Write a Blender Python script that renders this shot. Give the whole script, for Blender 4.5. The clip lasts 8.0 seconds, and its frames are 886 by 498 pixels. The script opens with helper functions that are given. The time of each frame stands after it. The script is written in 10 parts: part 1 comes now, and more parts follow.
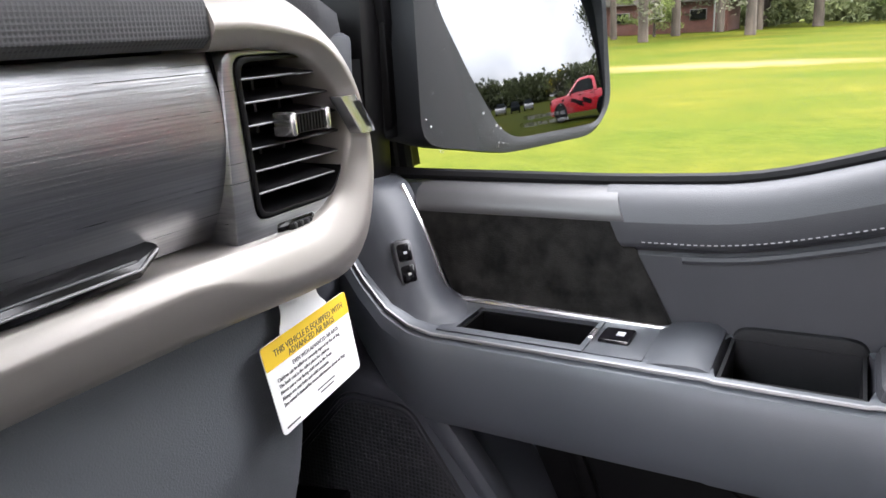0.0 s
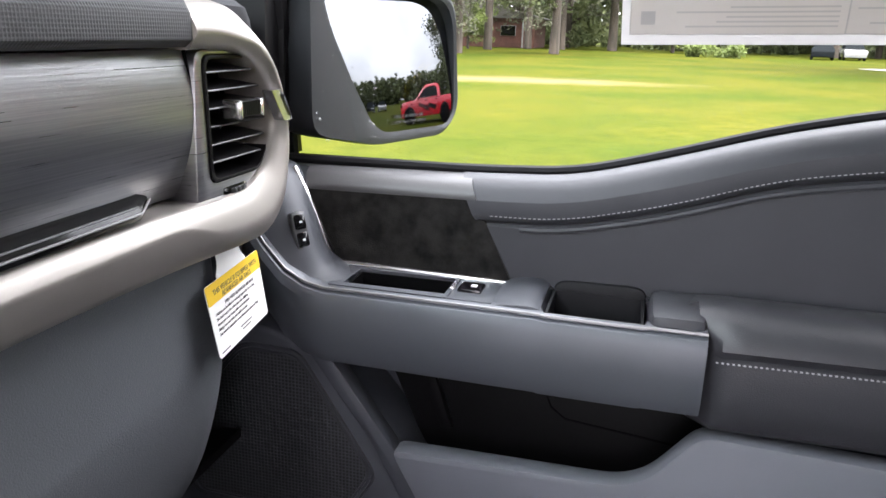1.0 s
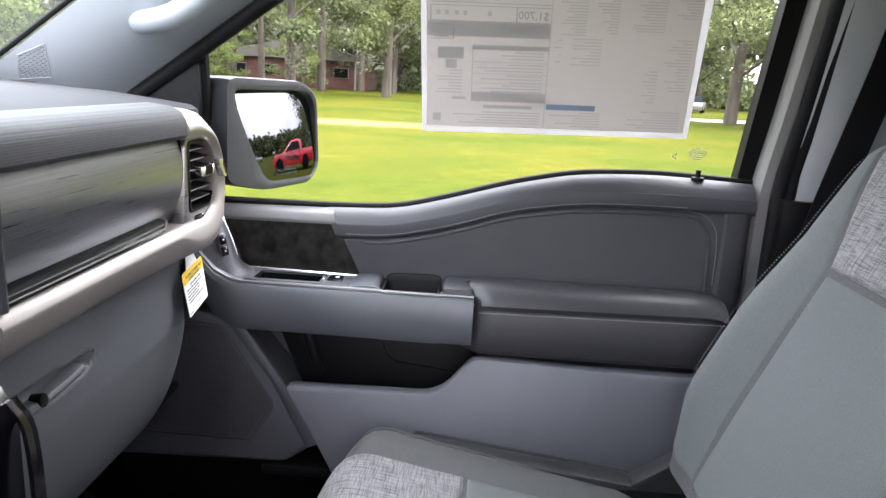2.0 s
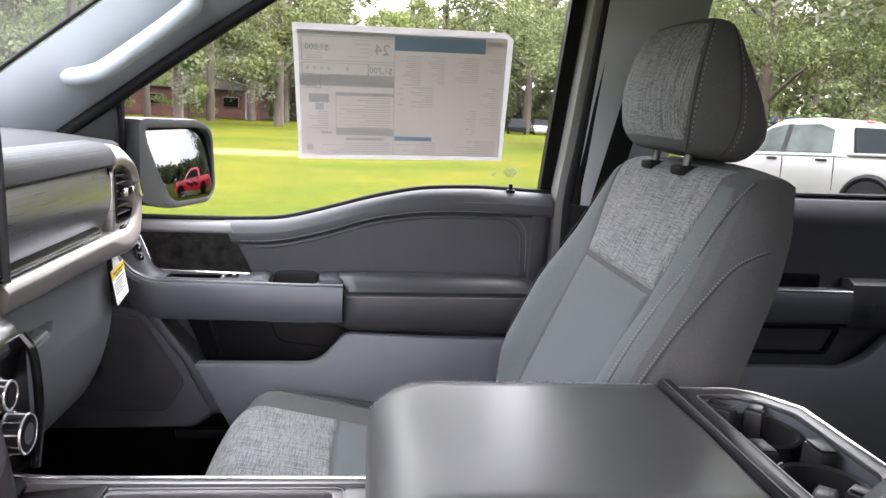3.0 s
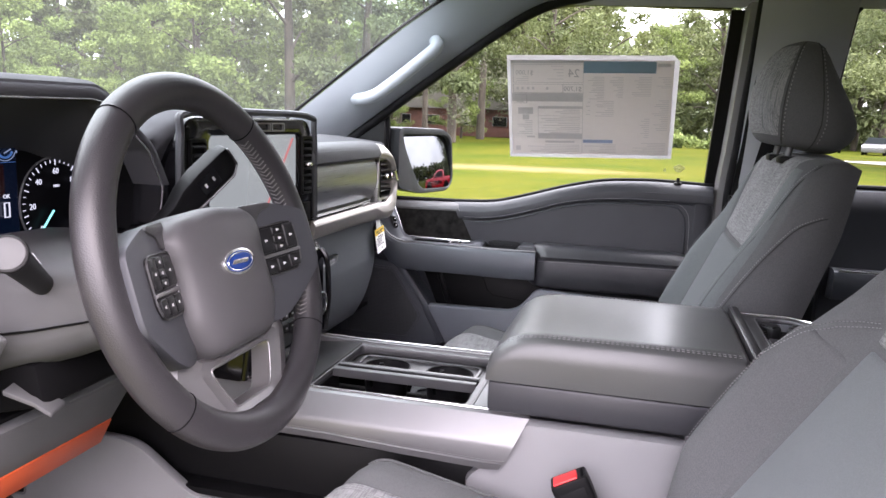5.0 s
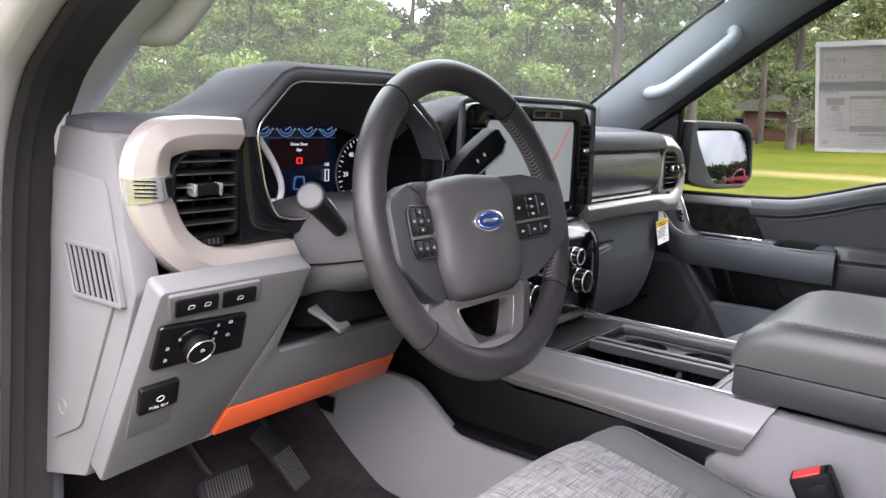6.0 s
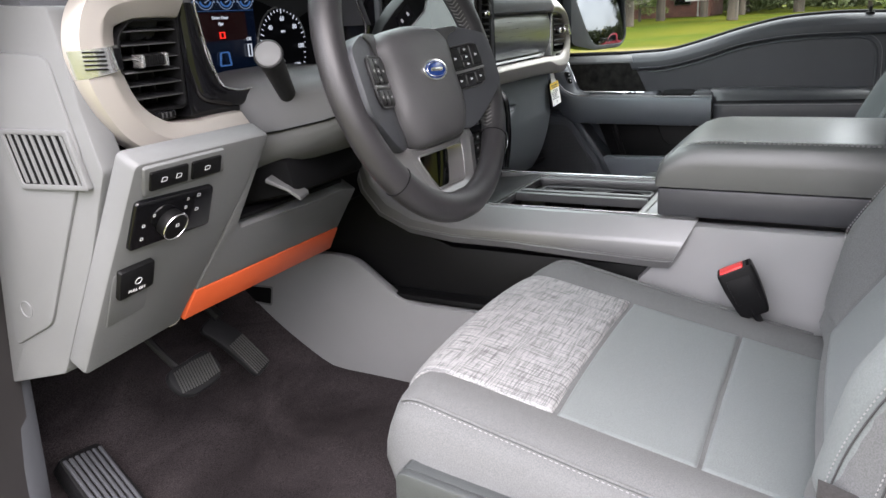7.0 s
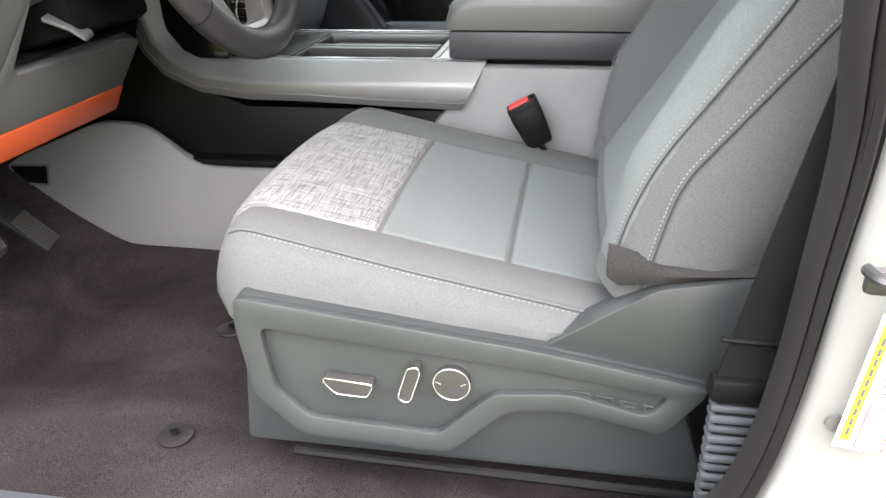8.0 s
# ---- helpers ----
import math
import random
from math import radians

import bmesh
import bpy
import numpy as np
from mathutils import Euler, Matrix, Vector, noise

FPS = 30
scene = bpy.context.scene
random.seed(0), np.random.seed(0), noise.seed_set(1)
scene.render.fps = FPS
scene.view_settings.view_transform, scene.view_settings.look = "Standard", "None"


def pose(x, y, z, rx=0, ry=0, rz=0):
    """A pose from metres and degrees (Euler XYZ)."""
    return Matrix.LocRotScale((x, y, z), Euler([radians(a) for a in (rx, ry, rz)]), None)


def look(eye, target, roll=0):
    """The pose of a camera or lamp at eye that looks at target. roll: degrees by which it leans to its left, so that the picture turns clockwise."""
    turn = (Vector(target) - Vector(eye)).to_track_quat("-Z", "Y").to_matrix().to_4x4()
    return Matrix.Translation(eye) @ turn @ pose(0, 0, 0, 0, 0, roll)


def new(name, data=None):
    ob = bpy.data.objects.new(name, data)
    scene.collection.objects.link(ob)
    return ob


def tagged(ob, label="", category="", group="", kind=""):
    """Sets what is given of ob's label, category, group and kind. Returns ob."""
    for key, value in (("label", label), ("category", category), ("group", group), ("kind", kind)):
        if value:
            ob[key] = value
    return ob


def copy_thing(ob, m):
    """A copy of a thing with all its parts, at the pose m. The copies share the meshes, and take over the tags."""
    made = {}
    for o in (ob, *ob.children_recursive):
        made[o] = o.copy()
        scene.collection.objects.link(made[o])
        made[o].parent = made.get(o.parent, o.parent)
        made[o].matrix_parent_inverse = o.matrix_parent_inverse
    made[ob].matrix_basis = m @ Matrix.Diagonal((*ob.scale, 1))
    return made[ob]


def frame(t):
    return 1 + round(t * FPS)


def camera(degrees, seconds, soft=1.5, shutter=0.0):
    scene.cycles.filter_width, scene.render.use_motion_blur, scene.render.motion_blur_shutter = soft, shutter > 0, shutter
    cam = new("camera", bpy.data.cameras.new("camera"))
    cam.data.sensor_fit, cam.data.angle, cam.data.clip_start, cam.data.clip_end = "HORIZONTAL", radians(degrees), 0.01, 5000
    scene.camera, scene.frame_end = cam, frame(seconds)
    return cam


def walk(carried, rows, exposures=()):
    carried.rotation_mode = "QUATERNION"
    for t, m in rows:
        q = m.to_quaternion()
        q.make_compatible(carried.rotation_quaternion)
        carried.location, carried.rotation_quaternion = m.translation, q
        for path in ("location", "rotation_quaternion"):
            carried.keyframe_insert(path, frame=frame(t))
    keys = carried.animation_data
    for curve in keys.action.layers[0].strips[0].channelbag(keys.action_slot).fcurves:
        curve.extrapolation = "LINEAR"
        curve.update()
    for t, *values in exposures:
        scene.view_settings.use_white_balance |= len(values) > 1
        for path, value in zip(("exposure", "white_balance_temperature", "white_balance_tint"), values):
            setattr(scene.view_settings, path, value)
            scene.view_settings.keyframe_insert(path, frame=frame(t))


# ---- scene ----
cam = camera(61.2, 8.0)
PATH = [
    (0, (0.289, 0.134, 0.718), (1.965, 1.072, 0.161), -3.3),
    (0.5, (0.287, 0.138, 0.712), (2.072, 0.838, 0.143), -1.0),
    (1, (0.124, 0.131, 0.732), (1.982, 0.613, 0.173), 1.7),
    (1.5, (-0.143, 0.088, 0.791), (1.766, 0.362, 0.261), 3.3),
    (2, (-0.334, 0.073, 0.805), (1.616, 0.138, 0.367), 3.4),
    (3.3, (-0.767, 0.004, 0.838), (1.187, -0.25, 0.492), 2.6),
    (3.5, (-0.806, 0.006, 0.842), (1.145, -0.271, 0.5), 2.4),
    (4, (-0.949, -0.01, 0.836), (1.012, -0.224, 0.505), 1.9),
    (4.2, (-1.026, -0.029, 0.83), (0.943, -0.151, 0.499), 1.7),
    (5.3, (-1.167, -0.252, 0.804), (0.654, 0.503, 0.467), 2.4),
    (5.5, (-1.174, -0.29, 0.796), (0.564, 0.642, 0.462), 2.5),
    (6, (-1.207, -0.304, 0.785), (0.336, 0.919, 0.432), 1.9),
    (6.5, (-1.243, -0.28, 0.76), (0.27, 0.952, 0.321), -0.6),
    (7, (-1.314, -0.236, 0.724), (0.369, 0.665, 0.128), -3.1),
    (7.5, (-1.365, -0.216, 0.693), (0.41, 0.309, -0.066), -3.0),
    (8, (-1.39, -0.212, 0.66), (0.382, 0.119, -0.207), -1.3),
]
walk(cam, [(t, look(eye, target, roll)) for t, eye, target, roll in PATH], exposures=((0.0, 3.96, 6700, 25), (1.0, 3.92, 6650, 25), (1.5, 3.97, 6600, 25), (2.2, 4.05, 6650, 27), (3.5, 3.95, 6800, 29), (4.0, 3.88, 6800, 31), (5.5, 3.68, 6600, 28), (6.5, 3.35, 6600, 22), (7.0, 3.38, 6700, 17), (7.5, 3.53, 6820, 13), (8.0, 3.58, 6850, 14)))
import itertools

# ---- world, sun ----
world = bpy.data.worlds.new("overcast_sky")
scene.world = world
world.use_nodes = True
wn, wl = world.node_tree.nodes, world.node_tree.links
sky = wn.new("ShaderNodeTexSky")
sky.sky_type, sky.sun_disc = "NISHITA", False
sky.sun_elevation, sky.sun_rotation = radians(55), radians(222)
sky.air_density, sky.dust_density = 1.0, 2.0
wco = wn.new("ShaderNodeTexCoord")
cloud = wn.new("ShaderNodeTexNoise")
cloud.inputs["Scale"].default_value, cloud.inputs["Detail"].default_value = 2.6, 7.0
cloud_ramp = wn.new("ShaderNodeValToRGB")
cloud_ramp.color_ramp.elements[0].position, cloud_ramp.color_ramp.elements[0].color = 0.34, (2.5, 2.62, 2.85, 1)
cloud_ramp.color_ramp.elements[1].position, cloud_ramp.color_ramp.elements[1].color = 0.64, (8.4, 8.5, 8.6, 1)
wmix = wn.new("ShaderNodeMix")
wmix.data_type = "RGBA"
wmix.inputs[0].default_value = 0.88
wl.new(wco.outputs["Generated"], cloud.inputs["Vector"])
wl.new(cloud.outputs["Fac"], cloud_ramp.inputs["Fac"])
wl.new(sky.outputs["Color"], wmix.inputs[6])
wl.new(cloud_ramp.outputs["Color"], wmix.inputs[7])
# an overcast sky is brightest overhead
wsep, wrise, wgain = wn.new("ShaderNodeSeparateXYZ"), wn.new("ShaderNodeMapRange"), wn.new("ShaderNodeMix")
wrise.inputs[1].default_value, wrise.inputs[2].default_value, wrise.inputs[3].default_value, wrise.inputs[4].default_value = 0.0, 0.9, 0.50, 1.75
wgain.data_type, wgain.blend_type = "RGBA", "MULTIPLY"
wgain.inputs[0].default_value = 1.0
wl.new(wco.outputs["Generated"], wsep.inputs["Vector"])
wl.new(wsep.outputs["Z"], wrise.inputs[0])
wl.new(wmix.outputs[2], wgain.inputs[6])
wl.new(wrise.outputs[0], wgain.inputs[7])
wl.new(wgain.outputs[2], wn["Background"].inputs["Color"])
wn["Background"].inputs["Strength"].default_value = 0.15

sun = new("sun", bpy.data.lights.new("sun", "SUN"))
sun.data.energy, sun.data.angle, sun.data.color = 0.6, radians(60), (1.0, 0.96, 0.9)
sun.matrix_world = look((-4.2, -4.6, 9), (0, 0, 0))

GROUND = -0.72


# ---- materials ----
def nodes_of(m):
    return m.node_tree.nodes, m.node_tree.links


def material(name, base, rough=0.5, metal=0.0, second=None, scale=6.0, stretch=(1, 1, 1), grain=0.0, grain_scale=900.0,
             spec=0.5, coat=0.0, coat_rough=0.1, sheen=0.0, rough_var=0.06, grain_stretch=(1, 1, 1), island=0.0):
    """A surface with broad variation from base to second, and fine relief of the strength grain."""
    m = bpy.data.materials.new(name)
    m.use_nodes = True
    n, k = nodes_of(m)
    b = n["Principled BSDF"]
    second = second or tuple(c * 0.86 for c in base)
    co = n.new("ShaderNodeTexCoord")
    mp = n.new("ShaderNodeMapping")
    mp.inputs["Scale"].default_value = stretch
    k.new(co.outputs["Object"], mp.inputs["Vector"])
    big = n.new("ShaderNodeTexNoise")
    big.inputs["Scale"].default_value, big.inputs["Detail"].default_value = scale, 5.0
    k.new(mp.outputs["Vector"], big.inputs["Vector"])
    ramp = n.new("ShaderNodeValToRGB")
    ramp.color_ramp.elements[0].position, ramp.color_ramp.elements[0].color = 0.35, (*second, 1)
    ramp.color_ramp.elements[1].position, ramp.color_ramp.elements[1].color = 0.65, (*base, 1)
    k.new(big.outputs["Fac"], ramp.inputs["Fac"])
    colour = ramp.outputs["Color"]
    if island:
        geo = n.new("ShaderNodeNewGeometry")
        hsv = n.new("ShaderNodeHueSaturation")
        sc = n.new("ShaderNodeMapRange")
        sc.inputs[3].default_value, sc.inputs[4].default_value = 1 - island, 1 + island
        k.new(geo.outputs["Random Per Island"], sc.inputs[0])
        k.new(sc.outputs[0], hsv.inputs["Value"])
        k.new(colour, hsv.inputs["Color"])
        colour = hsv.outputs["Color"]
    k.new(colour, b.inputs["Base Color"])
    rr = n.new("ShaderNodeMapRange")
    rr.inputs[3].default_value, rr.inputs[4].default_value = rough - rough_var, rough + rough_var
    k.new(big.outputs["Fac"], rr.inputs[0])
    k.new(rr.outputs[0], b.inputs["Roughness"])
    b.inputs["Metallic"].default_value = metal
    b.inputs["Specular IOR Level"].default_value = spec
    b.inputs["Coat Weight"].default_value, b.inputs["Coat Roughness"].default_value = coat, coat_rough
    b.inputs["Sheen Weight"].default_value = sheen
    if grain:
        gm = n.new("ShaderNodeMapping")
        gm.inputs["Scale"].default_value = grain_stretch
        k.new(co.outputs["Object"], gm.inputs["Vector"])
        fine = n.new("ShaderNodeTexNoise")
        fine.inputs["Scale"].default_value, fine.inputs["Detail"].default_value = grain_scale, 3.0
        k.new(gm.outputs["Vector"], fine.inputs["Vector"])
        bump = n.new("ShaderNodeBump")
        bump.inputs["Strength"].default_value, bump.inputs["Distance"].default_value = grain, 0.001
        k.new(fine.outputs["Fac"], bump.inputs["Height"])
        k.new(bump.outputs["Normal"], b.inputs["Normal"])
    return m


def woven(name, dark, light, size=220.0, turn=0.0, rough=0.9):
    """Cloth of crossing light and dark threads."""
    m = bpy.data.materials.new(name)
    m.use_nodes = True
    n, k = nodes_of(m)
    b = n["Principled BSDF"]
    co = n.new("ShaderNodeTexCoord")
    outs = []
    for stretch in ((1.0, 0.030, 0.030), (0.045, 1.0, 1.0)):
        mp = n.new("ShaderNodeMapping")
        mp.inputs["Scale"].default_value = stretch
        mp.inputs["Rotation"].default_value = (0, 0, radians(turn))
        t = n.new("ShaderNodeTexNoise")
        t.inputs["Scale"].default_value, t.inputs["Detail"].default_value = size, 2.0
        k.new(co.outputs["Object"], mp.inputs["Vector"])
        k.new(mp.outputs["Vector"], t.inputs["Vector"])
        outs.append(t.outputs["Fac"])
    tones = []
    for o, (lo, hi) in zip(outs, ((0.36, 0.56), (0.34, 0.58))):
        mr = n.new("ShaderNodeMapRange")
        mr.interpolation_type = "SMOOTHSTEP"
        mr.inputs[1].default_value, mr.inputs[2].default_value = lo, hi
        mr.inputs[3].default_value, mr.inputs[4].default_value = 0.45, 1.0
        k.new(o, mr.inputs[0])
        tones.append(mr.outputs[0])
    half = n.new("ShaderNodeMath")
    half.operation = "MULTIPLY"
    k.new(tones[0], half.inputs[0])
    k.new(tones[1], half.inputs[1])
    ramp = n.new("ShaderNodeValToRGB")
    ramp.color_ramp.elements[0].position, ramp.color_ramp.elements[0].color = 0.15, (*dark, 1)
    ramp.color_ramp.elements[1].position, ramp.color_ramp.elements[1].color = 1.0, (*light, 1)
    k.new(half.outputs[0], ramp.inputs["Fac"])
    k.new(ramp.outputs["Color"], b.inputs["Base Color"])
    b.inputs["Roughness"].default_value = rough
    b.inputs["Sheen Weight"].default_value = 0.05
    bump = n.new("ShaderNodeBump")
    bump.inputs["Strength"].default_value, bump.inputs["Distance"].default_value = 0.6, 0.001
    k.new(half.outputs[0], bump.inputs["Height"])
    k.new(bump.outputs["Normal"], b.inputs["Normal"])
    return m


def dotted(name, base, rough, size, strength, hole=None, stretch=(1, 1, 1)):
    """A surface with a close regular pattern of dimples; hole: the colour inside them."""
    m = bpy.data.materials.new(name)
    m.use_nodes = True
    n, k = nodes_of(m)
    b = n["Principled BSDF"]
    co = n.new("ShaderNodeTexCoord")
    mp = n.new("ShaderNodeMapping")
    mp.inputs["Scale"].default_value = stretch
    v = n.new("ShaderNodeTexVoronoi")
    v.inputs["Scale"].default_value, v.inputs["Randomness"].default_value = size, 0.0
    k.new(co.outputs["Object"], mp.inputs["Vector"])
    k.new(mp.outputs["Vector"], v.inputs["Vector"])
    big = n.new("ShaderNodeTexNoise")
    big.inputs["Scale"].default_value = 9.0
    ramp = n.new("ShaderNodeValToRGB")
    ramp.color_ramp.elements[0].position, ramp.color_ramp.elements[0].color = 0.25, (*(hole or base), 1)
    ramp.color_ramp.elements[1].position, ramp.color_ramp.elements[1].color = 0.4, (*base, 1)
    k.new(v.outputs["Distance"], ramp.inputs["Fac"])
    k.new(ramp.outputs["Color"], b.inputs["Base Color"])
    rr = n.new("ShaderNodeMapRange")
    rr.inputs[3].default_value, rr.inputs[4].default_value = rough - 0.06, rough + 0.06
    k.new(big.outputs["Fac"], rr.inputs[0])
    k.new(rr.outputs[0], b.inputs["Roughness"])
    bump = n.new("ShaderNodeBump")
    bump.inputs["Strength"].default_value, bump.inputs["Distance"].default_value = strength, 0.001
    k.new(v.outputs["Distance"], bump.inputs["Height"])
    k.new(bump.outputs["Normal"], b.inputs["Normal"])
    return m


def glass(name, tint=(0.9, 0.94, 0.92), gloss=0.06):
    m = bpy.data.materials.new(name)
    m.use_nodes = True
    n, k = nodes_of(m)
    n.remove(n["Principled BSDF"])
    tr, gl, mx = (n.new(t) for t in ("ShaderNodeBsdfTransparent", "ShaderNodeBsdfGlossy", "ShaderNodeMixShader"))
    tr.inputs["Color"].default_value = (*tint, 1)
    gl.inputs["Roughness"].default_value = 0.02
    mx.inputs["Fac"].default_value = gloss * 0.5
    k.new(tr.outputs[0], mx.inputs[1])
    k.new(gl.outputs[0], mx.inputs[2])
    k.new(mx.outputs[0], n["Material Output"].inputs["Surface"])
    return m


def glowing(name, colour, strength):
    m = bpy.data.materials.new(name)
    m.use_nodes = True
    b = m.node_tree.nodes["Principled BSDF"]
    b.inputs["Base Color"].default_value = (*[c * 0.1 for c in colour], 1)
    b.inputs["Emission Color"].default_value = (*colour, 1)
    b.inputs["Emission Strength"].default_value = strength
    b.inputs["Roughness"].default_value = 0.25
    return m


M_SOFT = material("soft_black_vinyl", (0.044, 0.046, 0.052), 0.46, second=(0.037, 0.039, 0.044), grain=0.25, grain_scale=1500, spec=0.3)
M_SLATE = material("dark_slate_plastic", (0.054, 0.058, 0.067), 0.46, second=(0.046, 0.050, 0.058), grain=0.25, grain_scale=1600, spec=0.32)
M_GREY = material("mid_grey_plastic", (0.103, 0.105, 0.107), 0.5, second=(0.092, 0.094, 0.096), grain=0.35, grain_scale=1500, spec=0.3)
M_GREYLIGHT = material("pale_grey_console_plastic", (0.175, 0.176, 0.18), 0.5, second=(0.16, 0.161, 0.165), grain=0.35, grain_scale=1500, spec=0.3)
M_BLACK = material("black_plastic", (0.0055, 0.0055, 0.006), 0.45, second=(0.004, 0.004, 0.0045), grain=0.2, grain_scale=1300, spec=0.14)
M_GLOSS = material("gloss_black", (0.005, 0.005, 0.006), 0.12, rough_var=0.03, spec=0.35)
# near-black for joints and hollows, with the hollows' shade put into the colour
M_DARK = material("recess_shade_and_joints", (0.004, 0.004, 0.0045), 0.8, spec=0.05)
M_SILVER = material("satin_silver_paint", (0.348, 0.322, 0.296), 0.42, metal=0.55, second=(0.326, 0.301, 0.277), grain=0.05, grain_scale=2500)
M_HANDLE = material("blue_grey_satin_plastic", (0.071, 0.078, 0.090), 0.40, second=(0.064, 0.071, 0.081), metal=0.25, grain=0.15, grain_scale=2200)
M_CONSOLE = material("satin_grey_console_trim", (0.165, 0.165, 0.168), 0.38, metal=0.55, second=(0.15, 0.15, 0.153), grain=0.08, grain_scale=2200)
M_LOWER = material("blue_grey_lower_plastic", (0.132, 0.139, 0.156), 0.48, second=(0.120, 0.127, 0.143), grain=0.3, grain_scale=1500, spec=0.35)
M_CLIP = material("bright_satin_metal", (0.58, 0.58, 0.59), 0.20, metal=0.85, second=(0.54, 0.54, 0.55))
M_TINT = glass("dark_tinted_glass", (0.28, 0.30, 0.30))
M_GLOVE = material("slate_glovebox_plastic", (0.112, 0.122, 0.130), 0.44, second=(0.098, 0.107, 0.115), grain=0.5, grain_scale=800, spec=0.45)
M_DARKSATIN = material("dark_satin_trim", (0.095, 0.095, 0.098), 0.36, metal=0.6, second=(0.083, 0.083, 0.086), grain=0.1, grain_scale=2200)
M_VENT = material("vent_black_plastic", (0.011, 0.011, 0.012), 0.36, second=(0.008, 0.008, 0.009), grain=0.1, grain_scale=1500, spec=0.35)
M_SHROUD = material("column_grey_plastic", (0.066, 0.067, 0.069), 0.5, second=(0.058, 0.059, 0.061), grain=0.3, grain_scale=1500, spec=0.3)
M_CHROME = material("chrome", (0.88, 0.88, 0.89), 0.2, metal=0.92, rough_var=0.04)
M_BRUSH = material("brushed_dark_film", (0.36, 0.363, 0.372), 0.30, metal=0.95, second=(0.30, 0.303, 0.314), scale=900, stretch=(0.012, 0.08, 1), grain=0.16,
                   grain_scale=900, grain_stretch=(0.02, 0.08, 1), rough_var=0.07)
M_SUEDE = material("black_suede", (0.022, 0.021, 0.020), 0.95, second=(0.006, 0.006, 0.006), scale=46, sheen=0.06, grain=0.5, grain_scale=700, spec=0.05)
M_LEATHER = material("black_leather", (0.034, 0.035, 0.039), 0.40, second=(0.028, 0.029, 0.033), grain=0.3, grain_scale=800, spec=0.4)
M_LID = material("dark_green_grey_vinyl", (0.058, 0.060, 0.060), 0.38, second=(0.051, 0.053, 0.053), grain=0.28, grain_scale=900, coat=0.28, coat_rough=0.28)
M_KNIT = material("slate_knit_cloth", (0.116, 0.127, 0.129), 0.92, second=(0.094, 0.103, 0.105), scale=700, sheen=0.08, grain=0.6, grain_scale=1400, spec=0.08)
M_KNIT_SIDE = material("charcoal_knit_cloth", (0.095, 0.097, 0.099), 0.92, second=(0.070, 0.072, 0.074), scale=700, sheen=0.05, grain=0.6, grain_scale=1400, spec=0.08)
M_KNIT_HEM = material("dark_hem_cloth", (0.035, 0.034, 0.034), 0.9, second=(0.026, 0.025, 0.025), scale=500, grain=0.6, grain_scale=1400, spec=0.08)
M_CLOTH = woven("light_grey_woven_cloth", (0.046, 0.047, 0.050), (0.226, 0.226, 0.229), 720)
M_CARPET = material("dark_brown_carpet", (0.040, 0.034, 0.036), 1.0, second=(0.0115, 0.0098, 0.0106), scale=620, grain=1.0, grain_scale=1100, spec=0.03)
# brushed patches in the pile
n, k = nodes_of(M_CARPET)
nap, nap_ramp, nap_mix = n.new("ShaderNodeTexNoise"), n.new("ShaderNodeValToRGB"), n.new("ShaderNodeMix")
nap.inputs["Scale"].default_value, nap.inputs["Detail"].default_value, nap.inputs["Distortion"].default_value = 7.0, 6.0, 1.2
nap_ramp.color_ramp.elements[0].position, nap_ramp.color_ramp.elements[0].color = 0.36, (0.62, 0.62, 0.62, 1)
nap_ramp.color_ramp.elements[1].position, nap_ramp.color_ramp.elements[1].color = 0.66, (1.25, 1.25, 1.25, 1)
nap_mix.data_type, nap_mix.blend_type = "RGBA", "MULTIPLY"
nap_mix.inputs[0].default_value = 1.0
k.new(n["Principled BSDF"].inputs["Base Color"].links[0].from_socket, nap_mix.inputs[6])
k.new(nap.outputs["Fac"], nap_ramp.inputs["Fac"])
k.new(nap_ramp.outputs["Color"], nap_mix.inputs[7])
k.new(nap_mix.outputs[2], n["Principled BSDF"].inputs["Base Color"])
M_THREAD = material("pale_thread", (0.33, 0.33, 0.335), 0.8)
M_SEATTHREAD = material("grey_seat_thread", (0.19, 0.19, 0.195), 0.8)
M_SHIELD = material("slate_seat_plastic", (0.029, 0.032, 0.033), 0.36, second=(0.024, 0.027, 0.028), grain=0.25, grain_scale=1800, spec=0.55)
M_KNOB = material("dark_satin_switch", (0.045, 0.044, 0.043), 0.32, metal=0.3, second=(0.038, 0.037, 0.036))
# shadow of seams and embossing put into a dark colour; also used for print
M_SEAM = material("seam_shadow_and_print", (0.03, 0.03, 0.032), 0.9)
M_HEAD = material("light_grey_headliner", (0.40, 0.41, 0.43), 0.9, second=(0.36, 0.37, 0.39), grain=0.4, grain_scale=900, sheen=0.1, spec=0.1)
M_PILLAR = material("light_grey_pillar_trim", (0.300, 0.332, 0.362), 0.58, second=(0.278, 0.308, 0.336), grain=0.3, grain_scale=1300, spec=0.3)
M_WHITE = material("white_car_paint", (0.225, 0.225, 0.221), 0.22, second=(0.212, 0.212, 0.208), scale=3, coat=0.6, coat_rough=0.05, rough_var=0.04)
M_RUBBER = material("black_rubber", (0.010, 0.010, 0.011), 0.6, second=(0.007, 0.007, 0.008), grain=0.2, grain_scale=900, spec=0.12)
M_ORANGE = material("orange_red_panel_edge", (0.48, 0.078, 0.022), 0.45, second=(0.43, 0.068, 0.02), grain=0.1, grain_scale=1300)
M_RED = material("red_plastic", (0.60, 0.03, 0.03), 0.4)
M_PAPER = material("white_paper", (0.80, 0.80, 0.78), 0.75, second=(0.76, 0.76, 0.74), grain=0.1, grain_scale=600)
